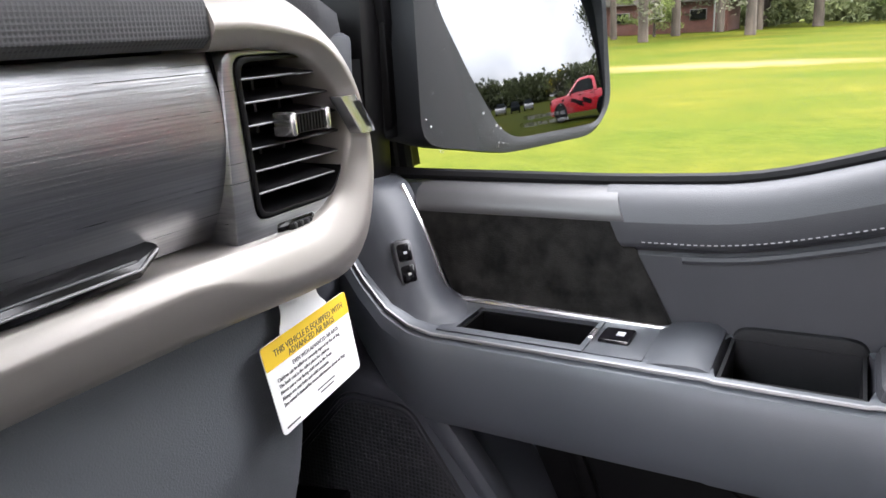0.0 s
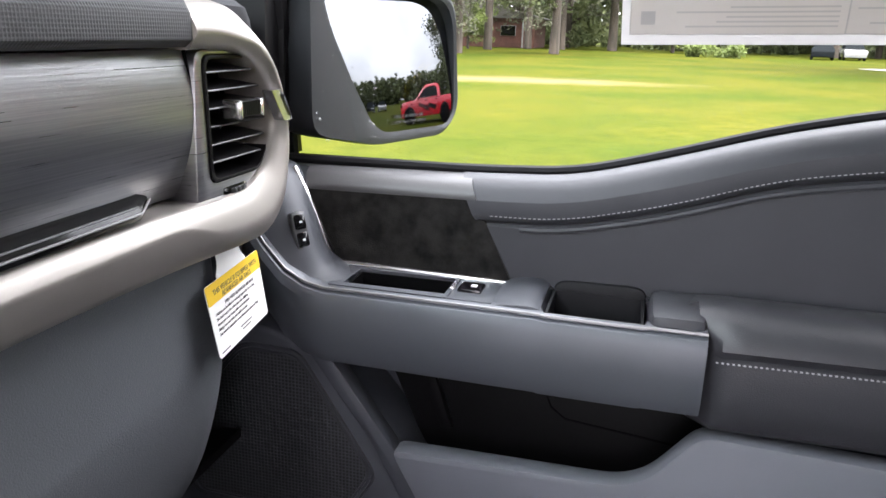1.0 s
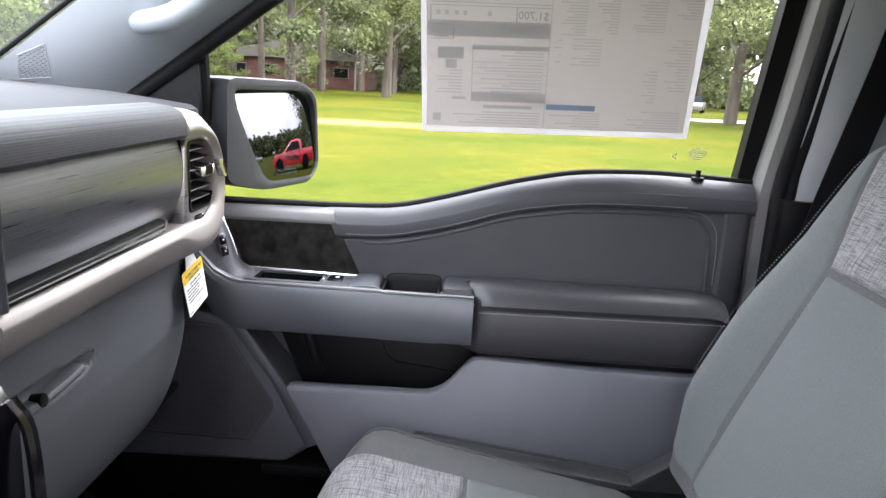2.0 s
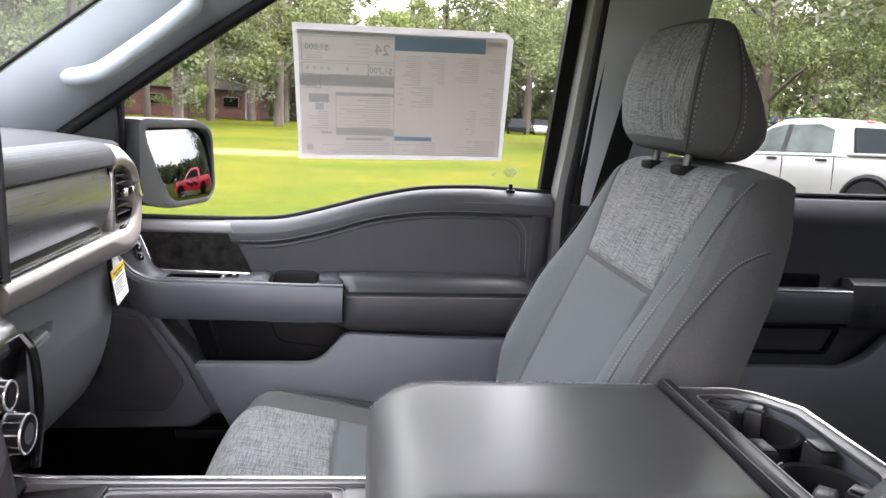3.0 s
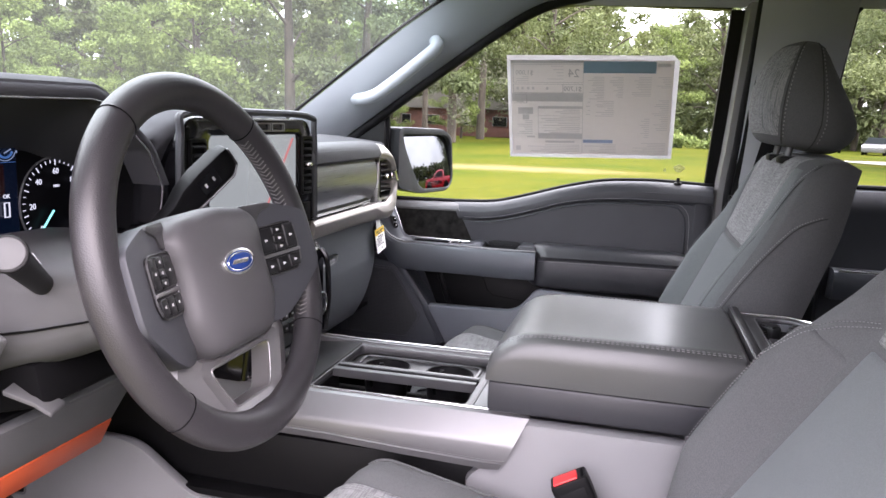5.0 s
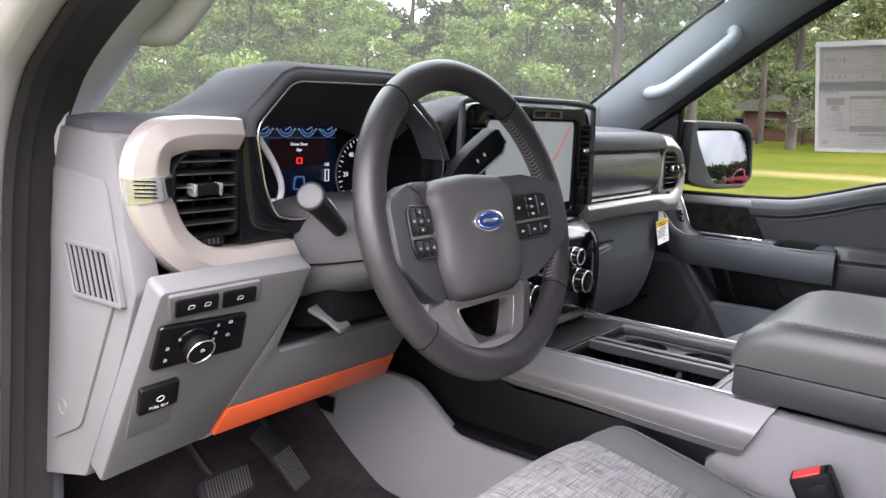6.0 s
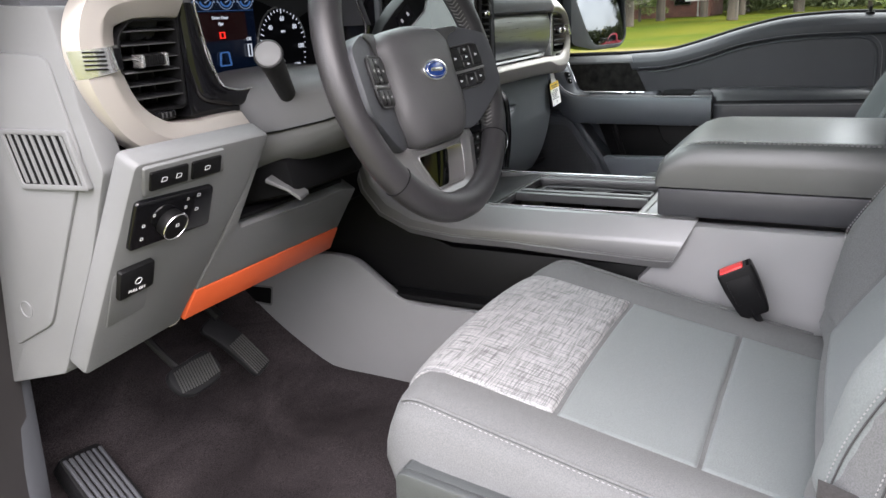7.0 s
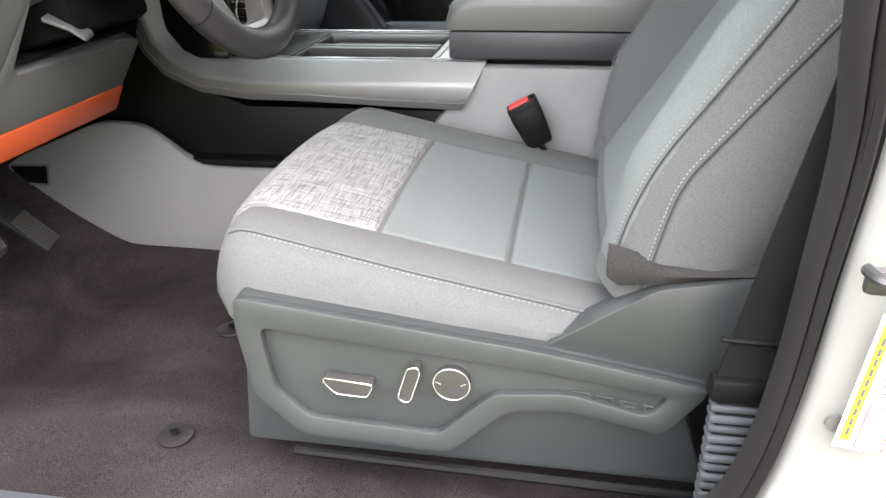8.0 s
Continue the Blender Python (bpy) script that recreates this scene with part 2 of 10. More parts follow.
M_YELLOW = material("yellow_print", (0.80, 0.52, 0.02), 0.6, second=(0.76, 0.49, 0.02))
M_INK = material("black_print", (0.07, 0.07, 0.072), 0.7)
M_PALEINK = material("white_print", (0.48, 0.485, 0.50), 0.6)
M_GLASS = glass("clear_glass", (0.90, 0.94, 0.92), 0.03)
M_WIND = glass("windscreen_glass", (0.79, 0.86, 0.835), 0.02)
# a faint translucent veil in the glass, painted for the windscreen's reflected haze
n, k = nodes_of(M_WIND)
film, fmix = n.new("ShaderNodeBsdfTranslucent"), n.new("ShaderNodeMixShader")
film.inputs["Color"].default_value = (0.85, 0.88, 0.86, 1)
fmix.inputs["Fac"].default_value = 0.007
k.new(n["Material Output"].inputs["Surface"].links[0].from_socket, fmix.inputs[1])
k.new(film.outputs[0], fmix.inputs[2])
k.new(fmix.outputs[0], n["Material Output"].inputs["Surface"])
M_MIRROR = material("mirror_silvering", (0.098, 0.103, 0.111), 0.02, metal=1.0, second=(0.098, 0.103, 0.111), rough_var=0.0)


# ---- mesh helpers ----
def thing(name, loc, label, category, group="", kind=""):
    ob = new(name)
    ob.location = loc
    ob.empty_display_size = 0.05
    return tagged(ob, label, category, group, kind)


def world_origin(ob):
    p = Vector((0, 0, 0))
    while ob is not None:
        p += ob.location
        ob = ob.parent
    return p


def finish(bm, name, mat, angle=38.0):
    bmesh.ops.recalc_face_normals(bm, faces=bm.faces)
    me = bpy.data.meshes.new(name)
    bm.to_mesh(me)
    bm.free()
    me.materials.append(mat)
    me.shade_smooth()
    me.set_sharp_from_angle(angle=radians(angle))
    return me


def part(name, bm, mat, parent, label="", angle=38.0):
    """One mesh object, drawn in world metres, under a thing or a part."""
    o = world_origin(parent)
    bmesh.ops.translate(bm, verts=bm.verts, vec=-o)
    ob = new(name, finish(bm, name, mat, angle))
    ob.parent = parent
    return tagged(ob, label) if label else ob


def solo(name, bm, mat, label, category, loc=None, group="", kind="", angle=38.0):
    """A thing of one mesh, drawn in world metres."""
    o = Vector(loc) if loc is not None else Vector((0, 0, 0))
    bmesh.ops.translate(bm, verts=bm.verts, vec=-o)
    ob = new(name, finish(bm, name, mat, angle))
    ob.location = o
    return tagged(ob, label, category, group, kind)


def join(*bms):
    out = bmesh.new()
    for b in bms:
        me = bpy.data.meshes.new("tmp")
        b.to_mesh(me)
        b.free()
        out.from_mesh(me)
        bpy.data.meshes.remove(me)
    return out


def bevelled(bm, size, segments=2, angle=30.0):
    if size > 0:
        edges = [e for e in bm.edges if e.is_manifold and e.calc_face_angle(0) > radians(angle)]
        bmesh.ops.bevel(bm, geom=edges, offset=size, segments=segments, profile=0.5, affect="EDGES", clamp_overlap=True)
    return bm


def box(c, s, bevel=0.0, rot=None, segments=2):
    """A box round c with sides s; rot: degrees about x, y, z."""
    bm = bmesh.new()
    bmesh.ops.create_cube(bm, size=1.0)
    bmesh.ops.scale(bm, verts=bm.verts, vec=s)
    bevelled(bm, bevel, segments)
    m = pose(*c, *(rot or (0, 0, 0)))
    bmesh.ops.transform(bm, matrix=m, verts=bm.verts)
    return bm


def smooth_poly(pts, r, steps=4):
    """The polygon with its corners rounded by about r."""
    out = []
    n = len(pts)
    for i in range(n):
        p, a, b = Vector(pts[i]), Vector(pts[i - 1]), Vector(pts[(i + 1) % n])
        da, db = (a - p), (b - p)
        ra, rb = min(r, da.length * 0.45), min(r, db.length * 0.45)
        s, e = p + da.normalized() * ra, p + db.normalized() * rb
        for k in range(steps + 1):
            t = k / steps
            out.append(tuple(s * (1 - t) ** 2 + p * 2 * t * (1 - t) + e * t * t))
    return out


def prism(poly, axis, lo, hi, bevel=0.0, segments=2, angle=50.0):
    """A polygon in the plane across axis, drawn out from lo to hi. The polygon's pairs are (y, z), (x, z) or (x, y)."""
    bm = bmesh.new()
    def at(p, v):
        return (v, p[0], p[1]) if axis == "x" else (p[0], v, p[1]) if axis == "y" else (p[0], p[1], v)
    a = [bm.verts.new(at(p, lo)) for p in poly]
    b = [bm.verts.new(at(p, hi)) for p in poly]
    bm.faces.new(a)
    bm.faces.new(b[::-1])
    for i in range(len(poly)):
        j = (i + 1) % len(poly)
        bm.faces.new((a[j], a[i], b[i], b[j]))
    bmesh.ops.recalc_face_normals(bm, faces=bm.faces)
    return bevelled(bm, bevel, segments, angle)


def ring_prism(outer, inner, axis, lo, hi, bevel=0.0):
    """A frame between two polygons of the same count of corners."""
    bm = bmesh.new()
    def at(p, v):
        return (v, p[0], p[1]) if axis == "x" else (p[0], v, p[1]) if axis == "y" else (p[0], p[1], v)
    rows = [[bm.verts.new(at(p, v)) for p in poly] for poly, v in ((outer, lo), (outer, hi), (inner, hi), (inner, lo))]
    n = len(outer)
    for r in range(4):
        s, t = rows[r], rows[(r + 1) % 4]
        for i in range(n):
            j = (i + 1) % n
            bm.faces.new((s[i], s[j], t[j], t[i]))
    bmesh.ops.recalc_face_normals(bm, faces=bm.faces)
    return bevelled(bm, bevel, 2, 40)


def loft(sections, closed=True, caps=True, bevel=0.0):
    """A skin over rows of points, all of one count; closed: each row is a ring."""
    bm = bmesh.new()
    rows = [[bm.verts.new(p) for p in s] for s in sections]
    n = len(rows[0])
    for s, t in zip(rows, rows[1:]):
        for i in range(n if closed else n - 1):
            j = (i + 1) % n
            bm.faces.new((s[i], s[j], t[j], t[i]))
    if caps and closed:
        bm.faces.new(rows[0][::-1])
        bm.faces.new(rows[-1])
    bmesh.ops.recalc_face_normals(bm, faces=bm.faces)
    return bevelled(bm, bevel) if bevel else bm


def spline(pts, count):
    """A smooth curve through the points, count of them."""
    p = [Vector(q) for q in pts]
    p = [p[0] * 2 - p[1]] + p + [p[-1] * 2 - p[-2]]
    out, m = [], len(pts) - 1
    for i in range(count):
        f = i / (count - 1) * m
        k = min(int(f), m - 1)
        t = f - k
        a, b, c, d = p[k:k + 4]
        out.append(0.5 * ((2 * b) + (c - a) * t + (2 * a - 5 * b + 4 * c - d) * t * t + (3 * b - a - 3 * c + d) * t ** 3))
    return out


def curve1(xs, ys, x):
    """ys at x, smoothly between the knots xs."""
    return float(np.interp(x, xs, ys))


def tube(pts, r, sides=10, closed=False, flat=1.0, taper=None):
    """A round bar along points; taper: radius factors from start to end."""
    p = [Vector(q) for q in pts]
    n = len(p)
    rows, up = [], None
    for i in range(n):
        d = (p[(i + 1) % n] - p[i - 1]) if closed else (p[min(i + 1, n - 1)] - p[max(i - 1, 0)])
        d.normalize()
        if up is None:
            up = Vector((0, 0, 1)) if abs(d.z) < 0.9 else Vector((1, 0, 0))
        side = d.cross(up).normalized()
        up = side.cross(d).normalized()
        k = r * (curve1([0, 1], taper, i / (n - 1)) if taper else 1.0)
        rows.append([p[i] + side * (k * math.cos(a)) + up * (k * flat * math.sin(a)) for a in (2 * math.pi * j / sides for j in range(sides))])
    if closed:
        rows.append(rows[0])
        bm = loft(rows, caps=False)
        bmesh.ops.remove_doubles(bm, verts=bm.verts, dist=1e-6)
        return bm
    return loft(rows)


def disc(c, r, depth, axis=(0, -1, 0), sides=32, bevel=0.0):
    """A round of radius r whose front is at c, facing along axis, with that depth behind it."""
    bm = bmesh.new()
    bmesh.ops.create_cone(bm, cap_ends=True, segments=sides, radius1=r, radius2=r, depth=depth)
    bevelled(bm, bevel, 2, 50)
    d = Vector(axis).normalized()
    m = Matrix.Translation(Vector(c) - d * depth / 2) @ d.to_track_quat("Z", "Y").to_matrix().to_4x4()
    bmesh.ops.transform(bm, matrix=m, verts=bm.verts)
    return bm


def annulus(c, r, thick, axis=(0, -1, 0), sides=40):
    """A ring bar of radius r round c."""
    q = Vector(axis).normalized().to_track_quat("Z", "Y")
    return tube([Vector(c) + q @ Vector((r * math.cos(a), r * math.sin(a), 0)) for a in (2 * math.pi * i / sides for i in range(sides))], thick, 8, closed=True)


def stitches(pts, length=0.0042, gap=0.0026, r=0.0006):
    """A row of thread stitches along a polyline."""
    p = [Vector(q) for q in pts]
    out = bmesh.new()
    cum = [0.0]
    for a, b in zip(p, p[1:]):
        cum.append(cum[-1] + (b - a).length)
    def at(s):
        i = min(max(int(np.searchsorted(cum, s)) - 1, 0), len(p) - 2)
        f = (s - cum[i]) / max(cum[i + 1] - cum[i], 1e-9)
        return p[i].lerp(p[i + 1], f)
    s = 0.0
    while s + length < cum[-1]:
        a, b = at(s), at(s + length)
        d = (b - a).normalized()
        side = d.cross(Vector((0.3, 0.2, 0.93))).normalized() * r
        up = d.cross(side).normalized() * r
        v = [out.verts.new(q) for q in (a, a + side + d * r + up, b + side - d * r + up, b, b - side - d * r + up, a - side + d * r + up,
                                        a - side + d * r - up, b - side - d * r - up, b + side - d * r - up, a + side + d * r - up)]
        out.faces.new((v[0], v[1], v[2], v[3], v[4], v[5]))
        out.faces.new((v[0], v[6], v[7], v[3], v[8], v[9]))
        out.faces.new((v[1], v[9], v[8], v[2]))
        out.faces.new((v[5], v[4], v[7], v[6]))
        s += length + gap
    return out


def lettering(text, size, m, depth=0.0004, align="CENTER"):
    """Raised letters in the built-in font, laid out by the pose m (x along the line, y up, z out)."""
    cu = bpy.data.curves.new("letters", "FONT")
    cu.body, cu.size, cu.extrude, cu.align_x, cu.align_y = text, size, depth, align, "CENTER"
    cu.resolution_u = 2
    ob = bpy.data.objects.new("letters", cu)
    me = bpy.data.meshes.new_from_object(ob)
    bm = bmesh.new()
    bm.from_mesh(me)
    bpy.data.objects.remove(ob)
    bpy.data.curves.remove(cu)
    bpy.data.meshes.remove(me)
    bmesh.ops.transform(bm, matrix=m, verts=bm.verts)
    return bm


def facing(c, out, up=(0, 0, 1)):
    """The pose of a flat thing at c whose face looks along out."""
    z = Vector(out).normalized()
    x = Vector(up).cross(z).normalized()
    y = z.cross(x)
    return Matrix.Translation(c) @ Matrix((x, y, z)).transposed().to_4x4()


def plate(m, w, h, depth, bevel=0.0, off=(0, 0)):
    """A flat block in the pose m: its front in the plane, w by h, round off."""
    bm = box((off[0], off[1], -depth / 2), (w, h, depth), bevel)
    bmesh.ops.transform(bm, matrix=m, verts=bm.verts)
    return bm


def glass_x(z):
    """Where the side windows' glass stands at a height (right side)."""
    return 0.908 - 0.27 * (z - 0.67)

# ---- the cab: floor, roof, pillars, glass ----
def sheet(fn, us, vs, thick, direction):
    """A curved plate: fn(u, v) gives its front, thick drawn along direction."""
    d = Vector(direction)
    front = [[Vector(fn(u, v)) for v in vs] for u in us]
    bm = bmesh.new()
    a = [[bm.verts.new(p) for p in r] for r in front]
    b = [[bm.verts.new(p + d * thick) for p in r] for r in front]
    nu, nv = len(us), len(vs)
    for i in range(nu - 1):
        for j in range(nv - 1):
            bm.faces.new((a[i][j], a[i + 1][j], a[i + 1][j + 1], a[i][j + 1]))
            bm.faces.new((b[i][j], b[i][j + 1], b[i + 1][j + 1], b[i + 1][j]))
    for i in range(nu - 1):
        bm.faces.new((a[i][0], b[i][0], b[i + 1][0], a[i + 1][0]))
        bm.faces.new((a[i][-1], a[i + 1][-1], b[i + 1][-1], b[i][-1]))
    for j in range(nv - 1):
        bm.faces.new((a[0][j], a[0][j + 1], b[0][j + 1], b[0][j]))
        bm.faces.new((a[-1][j], b[-1][j], b[-1][j + 1], a[-1][j + 1]))
    bmesh.ops.recalc_face_normals(bm, faces=bm.faces)
    return bm


def floor_z(x, y):
    toe = max(0.0, y - 0.62)
    tunnel = 0.09 * math.exp(-((x / 0.17) ** 4))
    return 0.9 * toe * toe / (toe + 0.12) + tunnel + 0.004 * noise.noise((x * 9, y * 9, 0))


floor = solo("floor", sheet(lambda u, v: (u, v, floor_z(u, v)), np.linspace(-0.86, 0.86, 70), np.linspace(-1.5, 1.08, 90), 0.03, (0, 0, -1)), M_CARPET,
             "dark brown-black cut-pile carpet on the cab floor", "floor", kind="structure")

# roof lining: a shallow dome, with the steel roof over it
def roof_z(x, y):
    return 1.225 - 0.10 * (abs(x) / 0.78) ** 5 - 0.10 * max(0.0, (y - 0.05) / 0.35) ** 2


solo("ceiling", sheet(lambda u, v: (u, v, roof_z(u, v)), np.linspace(-0.77, 0.77, 40), np.linspace(-1.5, 0.33, 30), 0.02, (0, 0, 1)), M_HEAD,
     "light grey woven headliner under the roof", "ceiling", kind="structure")
solo("roof_panel", sheet(lambda u, v: (u, v, roof_z(u, v) + 0.035), np.linspace(-0.80, 0.80, 20), np.linspace(-1.55, 0.36, 16), 0.012, (0, 0, 1)), M_WHITE,
     "white painted steel roof panel of the pickup", "roof", kind="structure")

# rear wall of the cab with its window
rw = thing("wall_rear", (0, -1.5, 0), "dark trimmed rear wall of the cab with a wide window", "wall", kind="structure")
part("lower_panel", box((0, -1.53, 0.30), (1.80, 0.06, 0.62), 0.01), M_SOFT, rw)
part("header", box((0, -1.53, 1.17), (1.60, 0.06, 0.14), 0.01), M_HEAD, rw)
for s in (-1, 1):
    part("side_panel", box((s * 0.80, -1.53, 0.85), (0.20, 0.06, 0.52), 0.01), M_HEAD, rw)
pane = part("pane", box((0, -1.53, 0.855), (1.40, 0.006, 0.50)), M_TINT, rw, "tinted rear glass")
solo("window_1", sheet(lambda u, v: (-glass_x(v), u, v), np.linspace(-0.62, -1.50, 3), np.linspace(0.66, 1.14, 3), 0.004, (-1, 0, 0)), M_TINT, "tinted rear side window", "window", kind="structure")

# windscreen
def wind(u, v):
    x = u
    bow = 0.10 * (x / 0.8) ** 2
    return (x * (1 - 0.06 * v), 0.98 - bow - v * (0.68 - 0.02 * bow), 0.735 + v * 0.43)


ws = solo("windscreen", sheet(wind, np.linspace(-0.80, 0.80, 24), np.linspace(0, 1, 8), 0.005, (0, 0.6, 0.8)), M_WIND,
          "clear raked windscreen with dark edge band", "windscreen", kind="structure")
ws.visible_shadow = False
cowl = solo("cowl", box((0, 1.02, 0.70), (1.66, 0.12, 0.05), 0.015), M_BLACK, "black plastic cowl below the windscreen", "cowl", kind="structure")
# the bonnet beyond, seen through the windscreen
bonnet = solo("bonnet", sheet(lambda u, v: (u, v, 0.66 - 0.10 * max(0, (v - 1.0)) ** 2 - 0.08 * (abs(u) / 0.86) ** 6 + 0.025 * (1 if abs(u) < 0.45 else 0)),
                              np.linspace(-0.88, 0.88, 36), np.linspace(1.09, 2.25, 16), 0.02, (0, 0, -1)), M_WHITE, "white painted bonnet of the pickup", "bonnet", kind="structure")
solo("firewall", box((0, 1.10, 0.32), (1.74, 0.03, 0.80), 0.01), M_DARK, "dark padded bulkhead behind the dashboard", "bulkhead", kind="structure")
for s, nm in ((-1, "fender_left"), (1, "fender_right")):
    solo(nm, prism(smooth_poly([(1.05, -0.05), (2.3, -0.05), (2.3, 0.50), (1.1, 0.60)], 0.05), "x", s * 0.88, s * 0.98, 0.02), M_WHITE,
         "white painted front wing of the pickup", "wing", kind="structure")


def pillar(name, inner, outer, thick, mat, label, parent_kind="structure"):
    """A curved trim strip between two edge lines, drawn outward."""
    a, b = spline(inner, 24), spline(outer, 24)
    rows = []
    for i in range(24):
        p, q = a[i], b[i]
        sx = 1 if p.x > 0 else -1
        row = []
        for k in range(7):
            t = k / 6
            m = p.lerp(q, t)
            m = m + Vector((-sx * 0.55, -0.5, -0.3)).normalized() * (0.016 * math.sin(math.pi * t))
            row.append(m)
        back = Vector((sx * thick, thick * 0.1, thick * 0.25))
        rows.append(row + [q + back, p + back])
    solo("trim_" + name.split("_", 1)[1], tube([p + Vector((0, 0.006, 0.004)) for p in a], 0.0045, 8), M_BLACK, "black windscreen edge along the pillar", "trim", kind="structure")
    return solo(name, loft(rows), mat, label, "pillar trim", kind=parent_kind)


pillar("pillar_front_right", [(0.735, 0.80, 0.765), (0.72, 0.733, 0.806), (0.715, 0.55, 0.942), (0.705, 0.40, 1.05), (0.69, 0.26, 1.13), (0.66, 0.12, 1.185)],
       [(0.845, 0.64, 0.735), (0.838, 0.52, 0.825), (0.805, 0.345, 0.945), (0.775, 0.165, 1.062), (0.762, 0.06, 1.112), (0.755, -0.05, 1.135)],
       0.05, M_PILLAR, "light blue-grey moulded windscreen pillar trim")
# left pillar trim: the open door's light is put into a paler grey
pillar("pillar_front_left", [(-0.715, 0.80, 0.745), (-0.69, 0.712, 0.793), (-0.68, 0.62, 0.863), (-0.67, 0.48, 0.965), (-0.655, 0.31, 1.07), (-0.645, 0.14, 1.15)],
       [(-0.802, 0.60, 0.70), (-0.800, 0.553, 0.790), (-0.797, 0.482, 0.850), (-0.785, 0.326, 0.945), (-0.77, 0.15, 1.05), (-0.76, 0.03, 1.115)],
       0.05, M_HEAD, "moulded windscreen pillar trim, paler grey for the light on it")


def grab_handle(s):
    ob = thing("grab_handle", (s * 0.705, 0.43, 0.93), "light grey moulded grab handle on the windscreen pillar", "grab handle", group="pillar grab handles")
    a, b = Vector((s * 0.722, 0.50, 0.868)), Vector((s * 0.716, 0.335, 0.992))
    out = Vector((-s * 0.75, -0.45, -0.05 if s > 0 else -0.42)).normalized()
    k = 1.0 if s > 0 else 1.25
    w = Vector((-s * 0.42, 0.90, 0.12)).normalized() * 0.034
    along, across = (b - a).normalized(), w.normalized()
    def rim(u, v, lift=0.0):
        return a + along * u + across * v + out * ((0.008 - 0.008 * max(0.0, v) / 0.036) * k + lift)
    bar_ = [(-0.020, 0.020, -0.055), (-0.014, 0.013, -0.026), (0.000, 0.004, -0.007), (0.022, -0.001, 0.0), (0.11, -0.003, 0.001), (0.195, -0.001, 0.0), (0.216, 0.003, -0.007), (0.231, 0.010, -0.026), (0.238, 0.018, -0.055)]
    # the left grip is paler than the right: light put into its colour
    part("grip", tube(spline([rim(*q) for q in bar_], 40), 0.0165, 16), M_PILLAR if s > 0 else M_HEAD, ob, "rounded grip bar moulded into the pillar")
    return ob


for s in (1, -1):
    grab_handle(s)

# the rails over the doors
for s, nm in ((1, "roof_rail_right"), (-1, "roof_rail_left")):
    rows = []
    for y in np.linspace(0.12, -1.48, 20):
        zz = 1.118 + 0.012 * math.sin((y - 0.1) * 1.6)
        rows.append([(s * 0.765, y, zz - 0.012), (s * 0.735, y, zz + 0.005), (s * 0.70, y, zz + 0.06), (s * 0.70, y, zz + 0.12), (s * 0.80, y, zz + 0.12), (s * 0.80, y, zz)])
    solo(nm, loft(rows), M_HEAD, "light grey lining of the roof rail above the doors", "roof rail", kind="structure")

# centre pillar, right: light upper trim and dark lower trim
def upright(s):
    """The centre pillar's trim on the side s."""
    ob = thing("pillar_centre_right" if s > 0 else "pillar_centre_left", (s * 0.82, -0.52, 0), "light grey centre pillar trim with dark lower half", "pillar", kind="structure")
    rows = []
    for z in np.linspace(0.655, 1.17, 12):
        x = s * (glass_x(z) - 0.075)
        f, r = -0.405 - 0.02 * (z - 0.65), -0.60 - 0.035 * (z - 0.65) / 0.45
        rows.append([(x + s * 0.05, f + 0.0, z), (x + s * 0.012, f - 0.012, z), (x, f - 0.035, z), (x, r + 0.03, z), (x + s * 0.012, r + 0.008, z), (x + s * 0.05, r, z)])
    part("upper_trim", loft(rows), M_HEAD, ob)
    rows = []
    for z in np.linspace(0.02, 0.655, 10):
        x = s * 0.825
        rows.append([(x + s * 0.05, -0.40, z), (x + s * 0.008, -0.41, z), (x, -0.43, z), (x, -0.61, z), (x + s * 0.008, -0.63, z), (x + s * 0.05, -0.64, z)])
    part("lower_trim", loft(rows), M_BLACK, ob)
    return ob


upright(1)
upright(-1)


# ---- passenger door ----
SILL_Y = [-0.42, -0.35, -0.25, -0.196, -0.094, 0.006, 0.105, 0.191, 0.30, 0.51, 0.62]
SILL_Z = [0.668, 0.671, 0.675, 0.675, 0.669, 0.647, 0.617, 0.594, 0.589, 0.587, 0.587]
STIT_Y = [-0.40, -0.284, -0.18, -0.094, 0.005, 0.103, 0.199, 0.292, 0.32]
STIT_Z = [0.627, 0.627, 0.627, 0.623, 0.607, 0.574, 0.551, 0.549, 0.549]


def sill(y):
    k = [curve1(SILL_Y[::-1] if SILL_Y[0] > SILL_Y[-1] else SILL_Y, SILL_Z, y + d) for d in (-0.03, -0.015, 0, 0.015, 0.03)]
    return sum(k) / 5


def stitch_z(y):
    k = [curve1(STIT_Y, STIT_Z, y + d) for d in (-0.03, -0.015, 0, 0.015, 0.03)]
    return sum(k) / 5


door = thing("door_1", (0.86, 0.1, 0.0), "closed passenger door with black vinyl panel, armrest and pockets", "car door", kind="structure")

# steel and backing behind the trim
# inner sides of the footwells
for s, nm in ((1, "footwell_side_right"), (-1, "footwell_side_left")):
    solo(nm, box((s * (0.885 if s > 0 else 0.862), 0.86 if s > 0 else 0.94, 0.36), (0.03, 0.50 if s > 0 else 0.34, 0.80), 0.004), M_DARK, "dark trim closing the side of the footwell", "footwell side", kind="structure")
rows = []
for y in np.linspace(0.66, -0.415, 30):
    rows.append([(0.872, y, 0.0), (0.872, y, sill(y) - 0.02), (0.885, y, sill(y) - 0.004), (0.93, y, sill(y) - 0.004), (0.97, y, 0.40), (0.955, y, 0.0)])
part("shell", loft(rows), M_SLATE, door, "dark plastic backing of the door")

